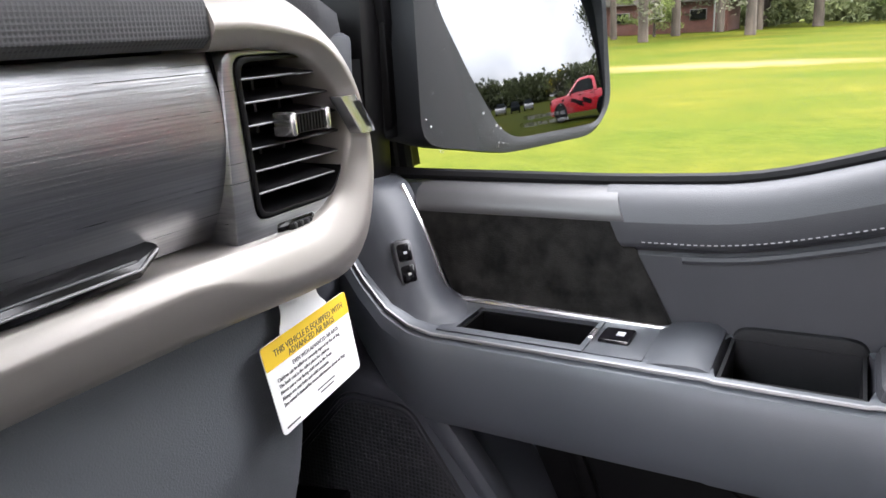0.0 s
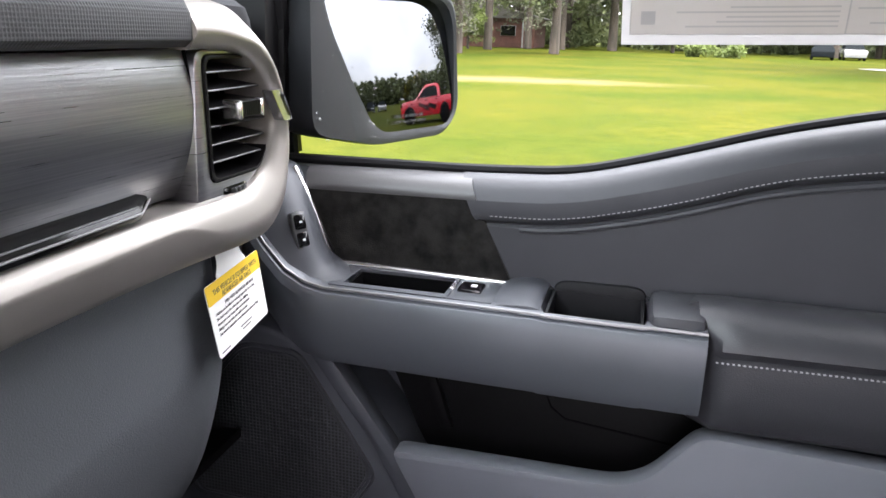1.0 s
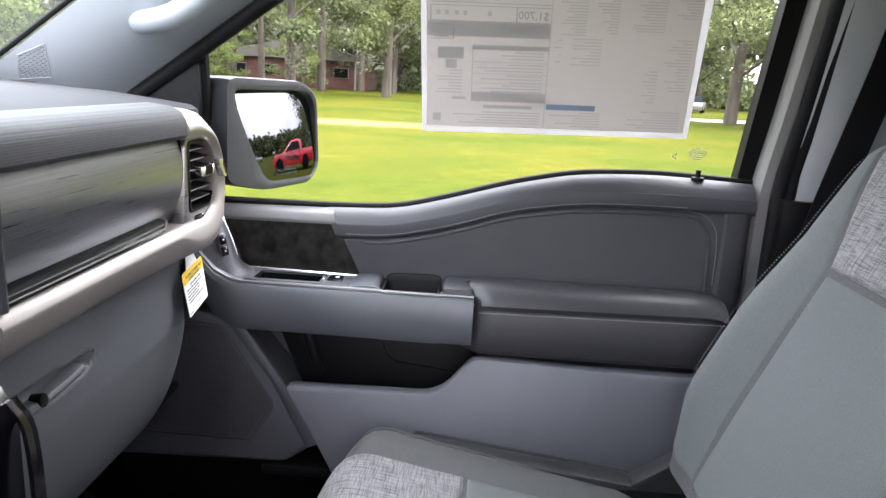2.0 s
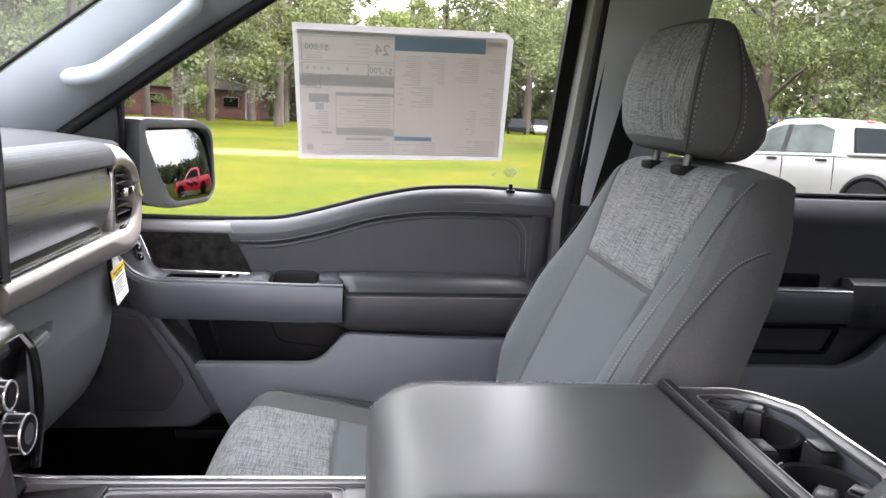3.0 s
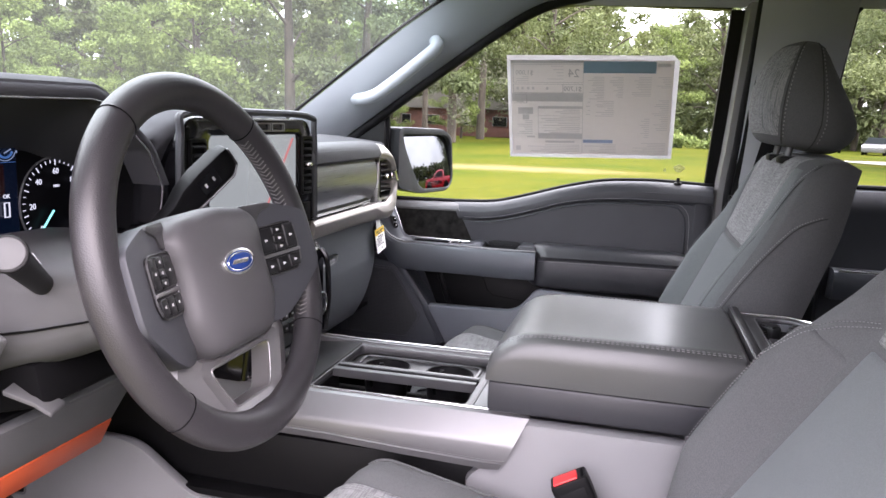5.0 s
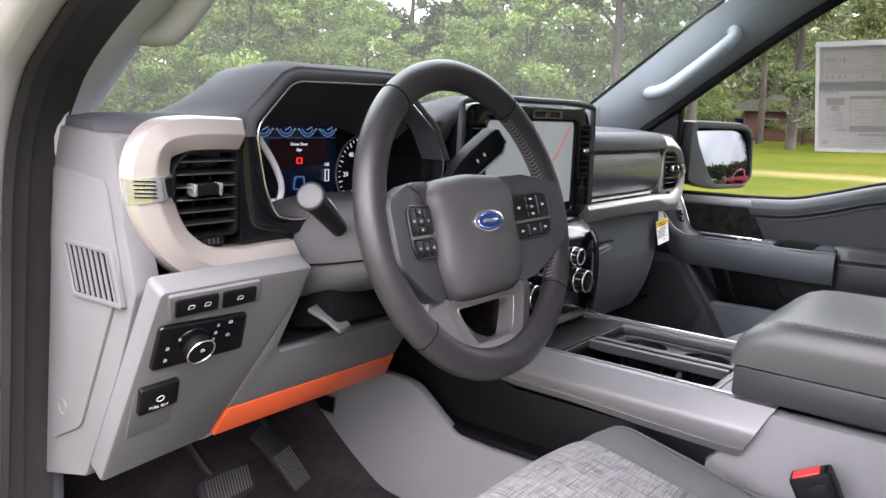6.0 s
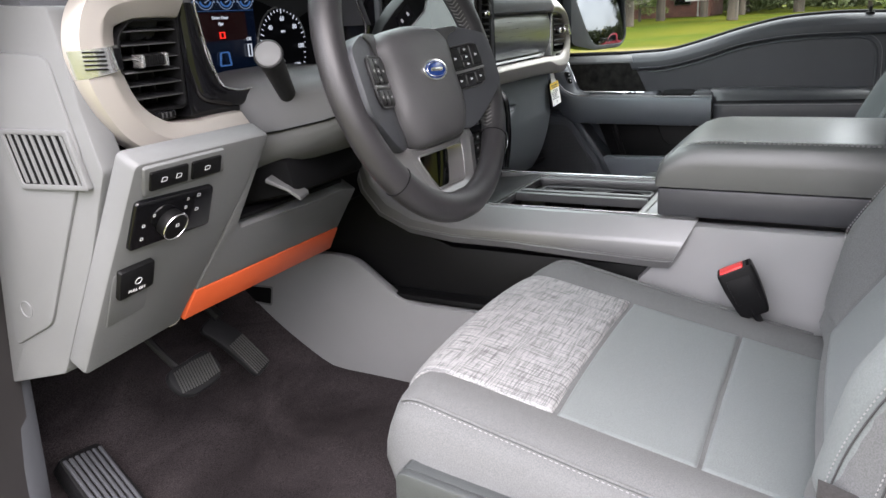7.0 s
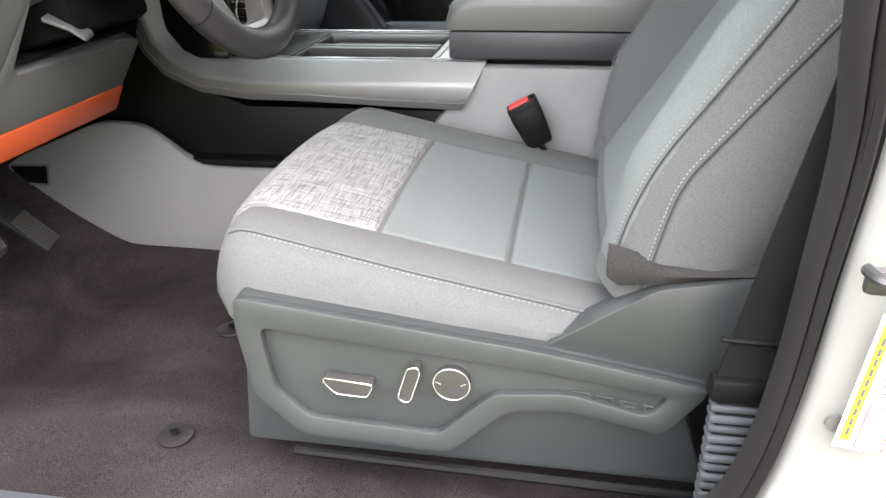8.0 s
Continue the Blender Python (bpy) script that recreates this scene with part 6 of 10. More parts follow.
# spokes with button pads, rising from the hub to the rim
def spoke_plane(x):
    """Height of the spokes' face at a distance from the middle."""
    return -0.012 + 0.33 * max(0.0, x - 0.070)


def on_spoke(s, poly, lift, depth, bevel=0.0, r=0.004):
    """A block on a spoke's slanted face; its outline in distance from the middle and height."""
    q = smooth_poly(poly, r, 3) if r else poly
    bm = prism([(s * x, y) for x, y in q], "z", 0.0, 1.0)
    for v in bm.verts:
        v.co.z = spoke_plane(abs(v.co.x)) + (lift if v.co.z > 0.5 else lift - depth)
    bmesh.ops.recalc_face_normals(bm, faces=bm.faces)
    return inwheel(bevelled(bm, bevel, 2, 50))


SPOKE = [(0.070, 0.050), (0.118, 0.050), (0.150, 0.040), (0.176, 0.030), (0.178, -0.040), (0.150, -0.062), (0.128, -0.078), (0.100, -0.092), (0.070, -0.090)]
for s in (-1, 1):
    part("spoke", on_spoke(s, SPOKE, 0.0, 0.024, 0.003, 0.012), M_SOFT, sw)
    part("spoke_trim", on_spoke(s, [(0.070, 0.0515), (0.118, 0.0495), (0.120, 0.044), (0.098, 0.038), (0.092, 0.024), (0.078, 0.024)], 0.0025, 0.02, 0.002, 0.006), M_DARKSATIN, sw, "satin dark grey shoulder of the spoke")
    pad = part("button_pad", on_spoke(s, [(0.082, 0.0215), (0.138, 0.0215), (0.144, 0.014), (0.144, -0.026), (0.134, -0.0375), (0.084, -0.0375)], 0.0035, 0.016, 0.0015, 0.006), M_VENT, sw, "black pad of wheel buttons")
    part("pad_frame", inwheel(tube([(s * x, y, spoke_plane(x) + 0.0035) for x, y in smooth_poly([(0.0815, 0.022), (0.1385, 0.022), (0.145, 0.014), (0.145, -0.026), (0.1345, -0.038), (0.0835, -0.038)], 0.006, 3)], 0.0009, 6, closed=True)), M_DARKSATIN, pad)
    part("pad_bar", on_spoke(s, [(0.083, -0.0125), (0.144, -0.0125), (0.144, -0.0160), (0.083, -0.0160)], 0.0062, 0.006, 0.0006, 0.0), M_CONSOLE, pad, "satin bar between the buttons")
    keys_ = [((0.084, 0.106), (-0.010, 0.019)), ((0.108, 0.124), (0.0095, 0.019)), ((0.108, 0.124), (-0.0005, 0.0085)), ((0.108, 0.124), (-0.0105, -0.0015)), ((0.126, 0.142), (-0.010, 0.019)),
             ((0.085, 0.103), (-0.0355, -0.0185)), ((0.105, 0.122), (-0.0355, -0.0185)), ((0.124, 0.140), (-0.0340, -0.0185))]
    for (x0, x1), (y0, y1) in keys_:
        bt = part("button", on_spoke(s, [(x0, y1), (x1, y1), (x1, y0), (x0, y0)], 0.0058, 0.005, 0.001, 0.002), M_VENT, pad)
        xm, ym = (x0 + x1) / 2, (y0 + y1) / 2
        part("symbol", on_spoke(s, [(xm - 0.0018, ym + 0.0018), (xm + 0.0022, ym + 0.0008), (xm + 0.0022, ym - 0.0008), (xm - 0.0018, ym - 0.0016)], 0.0061, 0.001, 0.0, 0.0), M_PALEINK, pad)

# lower spoke: two satin legs round an opening, with a raised lip
low_out = smooth_poly([(-0.096, -0.078), (-0.070, -0.092), (0.070, -0.092), (0.096, -0.078), (0.110, -0.100), (0.084, -0.150), (0.066, -0.171), (-0.066, -0.171), (-0.084, -0.150), (-0.110, -0.100)], 0.010, 3)
low_in = smooth_poly([(-0.058, -0.104), (-0.040, -0.1045), (0.040, -0.1045), (0.058, -0.104), (0.060, -0.110), (0.046, -0.138), (0.036, -0.153), (-0.036, -0.153), (-0.046, -0.138), (-0.060, -0.110)], 0.006, 3)
low_mid = [(a[0] * 0.45 + b[0] * 0.55, a[1] * 0.45 + b[1] * 0.55) for a, b in zip(low_out, low_in)]
part("lower_spoke", inwheel(loft([[(x, y, -0.030) for x, y in low_out], [(x, y, -0.013 - 0.05 * (y + 0.13)) for x, y in low_out], [(x, y, -0.006 - 0.05 * (y + 0.13)) for x, y in low_mid], [(x, y, -0.010 - 0.05 * (y + 0.13)) for x, y in low_in], [(x, y, -0.034) for x, y in low_in]], caps=False)), M_SPOKE, sw, "satin dark grey lower spoke with an opening", angle=25)
part("spoke_lip", inwheel(tube([(x, y, -0.0095 - 0.05 * (y + 0.13)) for x, y in low_in], 0.0012, 6, closed=True)), M_CONSOLE, sw)

col = thing("steering_column", (-0.455, 0.40, 0.60), "dark grey steering column shroud with levers", "steering column")
rows = []
for y, zc, w, h in ((0.50, 0.592, 0.140, 0.075), (0.44, 0.598, 0.132, 0.068), (0.38, 0.608, 0.118, 0.058), (0.33, 0.618, 0.100, 0.048), (0.295, 0.628, 0.080, 0.042), (0.275, 0.634, 0.064, 0.038)):
    rows.append([(-0.455 + w * math.copysign(abs(math.cos(a)) ** 0.55, math.cos(a)), y + 0.10 * (0.0 if math.sin(a) < 0 else 0.15), zc + h * math.copysign(abs(math.sin(a)) ** 0.6, math.sin(a))) for a in np.linspace(0, 2 * math.pi, 29)[:-1]])
part("shroud", loft(rows), M_SHROUD, col, "two-piece grey column shroud", angle=45)
part("shroud_seam", tube([(-0.455 - w - 0.001, y, zc - 0.012) for y, zc, w in ((0.46, 0.596, 0.134), (0.38, 0.608, 0.118), (0.33, 0.618, 0.100), (0.295, 0.628, 0.080))], 0.0012, 5), M_DARK, col)
part("hub_shaft", tube([(-0.455, 0.30, 0.635), (-0.455, 0.246, 0.655)], 0.05, 24), M_BLACK, col)
part("lower_cover", box((-0.48, 0.44, 0.522), (0.17, 0.12, 0.05), 0.012, (-14, 0, 0)), M_DARK, col)
part("tilt_lever", loft([[(x, y, z), (x + 0.024, y + 0.004, z + 0.004), (x + 0.024, y + 0.004, z - 0.002), (x, y, z - 0.005)] for x, y, z in ((-0.582, 0.410, 0.534), (-0.572, 0.385, 0.522), (-0.562, 0.372, 0.508))], bevel=0.001), M_SHROUD, col, "small grey tilt lever")
stalk_root, stalk_tip = Vector((-0.522, 0.400, 0.6215)), Vector((-0.6675, 0.3085, 0.694))
part("boot", box(stalk_root + Vector((0.010, 0.004, -0.004)), (0.040, 0.03, 0.046), 0.008), M_BLACK, col)
sk = part("signal_stalk", tube([stalk_root.lerp(stalk_tip, t) for t in (0, 0.12, 0.3, 0.5, 0.7, 0.86, 0.96, 1.0)], 0.0150, 24, taper=[0.62, 1.0]), M_BLACK, col, "black signal stalk with grey end")
dd = (stalk_tip - stalk_root).normalized()
part("stalk_ring", annulus(stalk_tip - dd * 0.002, 0.0146, 0.0018, dd, 28), M_BLACK, sk)
part("stalk_end", disc(stalk_tip + dd * 0.001, 0.0138, 0.004, dd, 28, 0.001), M_SHROUD, sk, "flat grey end")
sv = dd.cross(Vector((0, 0, 1))).normalized()
for k in range(3):
    c_ = stalk_root.lerp(stalk_tip, 0.62 + 0.075 * k)
    up_ = sv.cross(dd).normalized()
    n_ = (-sv * 0.80 + up_ * 0.6).normalized() if sv.y > 0 else (sv * 0.80 + up_ * 0.6).normalized()
    part("stalk_mark", plate(facing(c_ + n_ * (0.0150 * (0.62 + 0.38 * (0.62 + 0.075 * k)) + 0.0003), n_, dd), 0.0030, 0.0055, 0.0006), M_PALEINK, sk)
a, b = Vector((-0.335, 0.395, 0.675)), Vector((-0.262, 0.352, 0.752))
d = (b - a).normalized()
side = d.cross(Vector((0.2, -0.9, 0.3))).normalized()
up = side.cross(d)
rows = []
for t, w, h in ((-0.3, 0.008, 0.008), (0.15, 0.010, 0.010), (0.35, 0.019, 0.011), (0.6, 0.022, 0.012), (0.95, 0.021, 0.012), (1.08, 0.017, 0.009)):
    c = a.lerp(b, t)
    rows.append([c + side * w + up * h, c - side * w + up * h, c - side * w - up * h, c + side * w - up * h])
sh = part("shift_lever", loft(rows, bevel=0.003), M_BLACK, col, "black column shift lever with chrome edge")
part("shift_edge", tube([a.lerp(b, 0.35) + side * 0.020 + up * 0.011, a.lerp(b, 0.95) + side * 0.0215 + up * 0.012, a.lerp(b, 1.07) + side * 0.012 + up * 0.0105, a.lerp(b, 1.07) - side * 0.016 + up * 0.0095], 0.0016, 6), M_DARKSATIN, sh)
fm = facing(a.lerp(b, 0.66) + up * 0.0122, up, d)
part("shift_buttons", plate(fm, 0.026, 0.030, 0.002, 0.0), M_GLOSS, sh)
for o in (0.007, -0.007):
    part("symbol", plate(fm @ Matrix.Translation((0, o, 0.0006)), 0.006, 0.003, 0.001), M_PALEINK, sh)

# ---- pedals ----
M_PEDAL = material("worn_pedal_rubber", (0.030, 0.030, 0.031), 0.5, second=(0.022, 0.022, 0.023), grain=0.3, grain_scale=700, spec=0.4)
bp = thing("brake_pedal", (-0.565, 0.62, 0.20), "black rubber-ribbed brake pedal on a steel arm", "pedal")
bm_ = facing((-0.568, 0.606, 0.2165), (0, -0.75, 0.66))
part("arm", tube(spline([(-0.604, 0.80, 0.36), (-0.602, 0.70, 0.305), (-0.585, 0.64, 0.235), (-0.570, 0.618, 0.216)], 14), 0.006, 8), M_BLACK, bp)
padb = prism(smooth_poly([(-0.046, 0.023), (0.043, 0.028), (0.048, -0.010), (0.032, -0.027), (-0.030, -0.029), (-0.049, -0.010)], 0.015, 4), "z", -0.014, 0.0, 0.004)
bmesh.ops.transform(padb, matrix=bm_, verts=padb.verts)
part("pad", padb, M_RUBBER, bp)
for k in range(15):
    part("rib", plate(bm_ @ Matrix.Translation((-0.037 + k * 0.0053, 0.0, 0.0022)) @ pose(0, 0, 0, 0, 0, -12), 0.0022, 0.040 - 0.0007 * abs(k - 7), 0.004, 0.0007), M_PEDAL, bp)
gp_ = thing("accelerator_pedal", (-0.418, 0.66, 0.16), "black ribbed accelerator pedal", "pedal")
gm = facing((-0.416, 0.655, 0.184), (-0.15, -0.80, 0.58), (-0.25, 0.3, 0.9))
padg = prism(smooth_poly([(-0.034, 0.074), (0.004, 0.078), (0.020, 0.030), (0.024, -0.020), (0.024, -0.054), (-0.018, -0.057), (-0.020, -0.010), (-0.024, 0.030)], 0.012, 4), "z", -0.014, 0.0, 0.004)
bmesh.ops.transform(padg, matrix=gm, verts=padg.verts)
part("pad", padg, M_RUBBER, gp_)
for k in range(8):
    part("rib", plate(gm @ Matrix.Translation((-0.0145 + k * 0.0047, -0.016, 0.0016)), 0.0020, 0.068, 0.004, 0.0007), M_PEDAL, gp_)
part("arm", tube([(-0.425, 0.69, 0.24), (-0.44, 0.80, 0.34)], 0.010, 8), M_BLACK, gp_)
fr_ = thing("foot_rest", (-0.70, 0.72, 0.08), "black ribbed plastic foot rest on the carpet", "foot rest")
fmat = facing((-0.700, 0.668, 0.088), (0.12, -0.60, 0.80), (0.1, 0.80, 0.60))
pf = prism(smooth_poly([(-0.050, 0.07), (0.022, 0.072), (0.034, -0.16), (-0.055, -0.16)], 0.01, 3), "z", -0.03, 0.0, 0.004)
bmesh.ops.transform(pf, matrix=fmat, verts=pf.verts)
part("base", pf, M_BLACK, fr_)
for k in range(7):
    part("rib", plate(fmat @ Matrix.Translation((-0.043 + k * 0.0098, -0.045, 0.003)), 0.0058, 0.215, 0.005, 0.0015), M_SOFT, fr_)

# ---- centre console ----
con = thing("centre_console", (0, 0.1, 0.05), "grey centre console with satin rails, cup holders and padded lid", "console")
for s in (-1, 1):
    part("side_panel", prism([(0.03, 0.296), (-0.056, 0.3935), (-0.50, 0.3935), (-0.50, 0.04), (0.03, 0.04)], "x", s * 0.152, s * 0.118, 0.009), M_GREYLIGHT, con, "pale grey plastic console side")
    top = smooth_poly([(0.96, 0.12), (0.862, 0.205), (0.66, 0.285), (0.575, 0.282), (0.468, 0.203), (0.30, 0.203), (-0.30, 0.203), (-0.30, 0.03), (0.50, 0.030), (0.72, 0.035), (0.88, 0.10)], 0.03, 4)
    # paler than the dash's same grey plastic: extra light put into the colour
    part("lower_panel", prism(top, "x", s * 0.172, s * 0.150, 0.006), M_GREYLIGHT, con, "grey footwell side panel, coloured paler for missing light")
    # a flat dark patch stands for the shadow inside the hole
    slot_ = part("panel_slot_shade", prism(smooth_poly([(0.872, 0.190), (0.790, 0.193), (0.797, 0.156), (0.852, 0.157)], 0.004, 2), "x", s * 0.1722, s * 0.1705), M_DARK, con, "flat dark patch painted for the slot's shadow")
    part("slot_lip", ring_prism(smooth_poly([(0.876, 0.194), (0.786, 0.197), (0.794, 0.152), (0.855, 0.153)], 0.005, 2), smooth_poly([(0.872, 0.190), (0.790, 0.193), (0.797, 0.156), (0.852, 0.157)], 0.004, 2), "x", s * 0.1705, s * 0.1738, 0.0006), M_GREY, slot_)
    part("bin_wall", prism([(0.56, 0.46), (0.52, 0.36), (0.38, 0.31), (-0.02, 0.31), (-0.02, 0.18), (0.66, 0.18), (0.70, 0.46)], "x", s * 0.128, s * 0.10, 0.002), M_BLACK, con, "black inner wall of the side bin")
    part("bin_floor", box((s * 0.14, 0.25, 0.212), (0.05, 0.62, 0.012), 0.003), M_BLACK, con)
    rows = []
    for y, z, dz in ((-0.060, 0.4005, 0.080), (-0.054, 0.4005, 0.081), (0.0, 0.4005, 0.082), (0.12, 0.400, 0.078), (0.25, 0.3995, 0.072), (0.36, 0.3995, 0.072), (0.43, 0.403, 0.076), (0.470, 0.420, 0.080), (0.495, 0.450, 0.075), (0.507, 0.50, 0.07), (0.512, 0.57, 0.06)):
        fw = max(0.0, (y - 0.40) / 0.11)
        k = min(1, fw)
        # the rail turns up in front: its lower edge moves forward
        def pt(x, u):
            return (s * x, y + k * (u - 0) * 0.9, z - u * (1 - 0.55 * k))
        rows.append([pt(0.124, 0.0), pt(0.143, 0.0), pt(0.146, 0.0012), pt(0.1645, 0.030), pt(0.1665, 0.0335), pt(0.1685, 0.040), pt(0.1670, dz - 0.020), pt(0.1648, dz - 0.0185), pt(0.1648, dz - 0.0165), pt(0.1668, dz - 0.015), pt(0.163, dz - 0.004), pt(0.150, dz), pt(0.126, dz)])
    # the rear end is cut on a slant
    rows = [[(x, y + (0.50 * (0.4005 - z) if i < 2 else 0.0), z) for x, y, z in r] for i, r in enumerate(rows)]
    part("rail", loft(rows), M_CONSOLE, con, "satin grey console rail", angle=24)
    part("rail_line", tube([(s * 0.135, y, z) for y, z in ((-0.055, 0.402), (0.1, 0.4015), (0.30, 0.4010), (0.38, 0.4015), (0.44, 0.408), (0.475, 0.425), (0.497, 0.455), (0.508, 0.50), (0.512, 0.56))], 0.0016, 6), M_CLIP, con)

# tray
part("tray_front", box((0, 0.345, 0.385), (0.25, 0.11, 0.02), 0.006, (-6, 0, 0)), M_BLACK, con)
part("tray_slope", box((0, 0.43, 0.43), (0.26, 0.12, 0.02), 0.006, (42, 0, 0)), M_BLACK, con)
part("tray_frame", ring_prism(smooth_poly([(-0.122, 0.300), (0.118, 0.300), (0.122, 0.03), (-0.122, 0.03)], 0.014, 3), smooth_poly([(-0.114, 0.290), (0.109, 0.290), (0.112, 0.042), (-0.114, 0.042)], 0.012, 3), "z", 0.380, 0.396, 0.0015), M_DARKSATIN, con, "satin frame round the front tray")
part("tray_line", tube([(x, y, 0.3965) for x, y in smooth_poly([(-0.122, 0.300), (0.118, 0.300), (0.122, 0.03), (-0.122, 0.03)], 0.014, 3)], 0.0011, 6, closed=True), M_CONSOLE, con)
part("tray_base", box((0, 0.165, 0.30), (0.25, 0.30, 0.012)), M_DARK, con)
part("tray_bin", box((-0.065, 0.165, 0.318), (0.10, 0.25, 0.006), 0.002), M_DARK, con, "black floor of the open bin")
part("bin_side", box((-0.113, 0.165, 0.35), (0.004, 0.25, 0.07)), M_BLACK, con)
part("bin_end", box((-0.06, 0.29, 0.35), (0.11, 0.004, 0.07)), M_BLACK, con)
part("bin_end", box((-0.06, 0.043, 0.35), (0.11, 0.004, 0.07)), M_BLACK, con)


def holes_plate(cx, w, y0, y1, zt, depth, cups, mat, parent, name):
    """A flat plate with round cup wells through it."""
    bm = bmesh.new()
    n = 28
    y_mid = [y0] + [(a[1] + b[1]) / 2 for a, b in zip(cups, cups[1:])] + [y1]
    for (x, y, r), lo, hi in zip(cups, y_mid, y_mid[1:]):
        ring_t, ring_b, sq = [], [], []
        for i in range(n):
            a = 2 * math.pi * (i + 0.5) / n
            c, s_ = math.cos(a), math.sin(a)
            ring_t.append(bm.verts.new((x + r * c, y + r * s_, zt)))
            ring_b.append(bm.verts.new((x + r * 0.9 * c, y + r * 0.9 * s_, zt - depth)))
            k = min(((cx + w / 2 - x) / c) if c > 0 else ((cx - w / 2 - x) / c) if c < 0 else 9e9, ((hi - y) / s_) if s_ > 0 else ((lo - y) / s_) if s_ < 0 else 9e9)
            sq.append(bm.verts.new((x + c * k, y + s_ * k, zt)))
        for i in range(n):
            j = (i + 1) % n
            bm.faces.new((ring_t[i], ring_t[j], sq[j], sq[i]))
            bm.faces.new((ring_t[i], ring_b[i], ring_b[j], ring_t[j]))
        bm.faces.new(ring_b)
    return part(name, bm, mat, parent)


cup_y = ((0.055, 0.222, 0.040), (0.055, 0.108, 0.040))
pl_ = holes_plate(0.047, 0.126, 0.042, 0.290, 0.3795, 0.06, tuple(sorted(cup_y, key=lambda c: c[1])), M_VENT, con, "cup_plate")
tagged(pl_, "satin black plate with two cup wells")
part("cup_surround", ring_prism(smooth_poly([(0.006, 0.278), (0.104, 0.278), (0.104, 0.056), (0.006, 0.056)], 0.016, 3), smooth_poly([(0.012, 0.272), (0.099, 0.272), (0.099, 0.062), (0.012, 0.062)], 0.013, 3), "z", 0.377, 0.3825, 0.001), M_DARKSATIN, con)
for x, y, r in cup_y:
    part("cup_rim", annulus((x, y, 0.380), r + 0.001, 0.0018, (0, 0, 1), 36), M_BLACK, con)
    for a in (0.6, 2.7, 4.7):
        part("cup_finger", box((x + (r - 0.006) * math.cos(a), y + (r - 0.006) * math.sin(a), 0.364), (0.012, 0.008, 0.024), 0.002, (0, 0, math.degrees(a))), M_BLACK, con)
for x0, x1 in ((-0.031, -0.021), (-0.006, 0.004)):
    part("divider_rail", loft([[(x0, y, 0.383), (x0, y, 0.3972), (x0 + 0.0015, y, 0.3988), (x1 - 0.0015, y, 0.3988), (x1, y, 0.3972), (x1, y, 0.383)] for y in (0.289, 0.0435)]), M_DARKSATIN, con, "satin rail of the sliding divider")
part("divider_slot", box((-0.0135, 0.166, 0.3935), (0.016, 0.246, 0.003)), M_DARK, con)
part("front_pad", box((0, 0.012, 0.388), (0.246, 0.036, 0.018), 0.004), M_CONSOLE, con)

# lid
lid = part("lid", loft([[(x * wx, y, 0.452 + (zt - 0.452) * zz) for x, zz in ((-0.152, 0.0), (-0.153, 0.5), (-0.149, 0.86), (-0.139, 0.985), (-0.12, 1.0), (0, 1.03), (0.12, 1.0), (0.139, 0.985), (0.149, 0.86), (0.153, 0.5), (0.152, 0.0))]
                         for y, zt, wx in ((0.006, 0.470, 0.99), (0.002, 0.486, 0.995), (-0.008, 0.500, 1), (-0.024, 0.512, 1), (-0.045, 0.5195, 1), (-0.07, 0.522, 1), (-0.20, 0.523, 1), (-0.335, 0.522, 1), (-0.343, 0.517, 0.995), (-0.345, 0.508, 0.99))]), M_LID, con, "padded dark vinyl armrest lid", angle=60)
part("lid_base", loft([[(x * 0.985, y, z) for x, z in ((-0.150, 0.404), (-0.150, 0.4495), (0.150, 0.4495), (0.150, 0.404))] for y in (0.003, -0.342)], bevel=0.005), M_LEATHER, con, "dark lower shell of the armrest")
lidline = [(-0.1405, 0.003, 0.486), (-0.1405, -0.008, 0.4985), (-0.1405, -0.024, 0.5105), (-0.1405, -0.045, 0.5180), (-0.1405, -0.07, 0.5205), (-0.1405, -0.20, 0.5215), (-0.1405, -0.335, 0.5205)]
for s in (-1, 1):
    for o in (0.0, 0.006):
        ln = [(s * (0.1425 - o), y, z + (0.0003 if o == 0 else 0.0012)) for x, y, z in lidline]
        part("stitching", stitches(ln, 0.0042, 0.0024, 0.0005), M_SEATTHREAD, lid, "pale double stitching")
part("rear_trim", box((0, -0.354, 0.478), (0.306, 0.016, 0.094), 0.004), M_VENT, con)
part("rear_line", tube([(-0.150, -0.3495, 0.44), (-0.150, -0.3495, 0.523), (-0.145, -0.3495, 0.5255), (0.145, -0.3495, 0.5255), (0.150, -0.3495, 0.523)], 0.0010, 6), M_DARKSATIN, con)
# rear cup block: a deep well with grip fingers in a satin frame
CUP_OUT = [(-0.150, -0.3622), (0.150, -0.3622), (0.150, -0.440), (0.128, -0.470), (0.088, -0.497), (-0.088, -0.497), (-0.128, -0.470), (-0.150, -0.440)]
CUP_IN = [(-0.128, -0.384), (0.128, -0.384), (0.128, -0.432), (0.108, -0.458), (0.076, -0.4785), (-0.076, -0.4785), (-0.108, -0.458), (-0.128, -0.432)]
part("rear_block", ring_prism(smooth_poly(CUP_OUT, 0.006, 3), smooth_poly(CUP_IN, 0.010, 3), "z", 0.39, 0.508, 0.002), M_SLATE, con, "dark block holding the rear cups")
part("rear_plate", ring_prism(smooth_poly(CUP_OUT, 0.006, 3), smooth_poly(CUP_IN, 0.010, 3), "z", 0.5082, 0.5135, 0.0015), M_DARKSATIN, con, "satin dark frame of the rear cup holder")
part("well_floor", prism(CUP_OUT, "z", 0.425, 0.432), M_DARK, con)
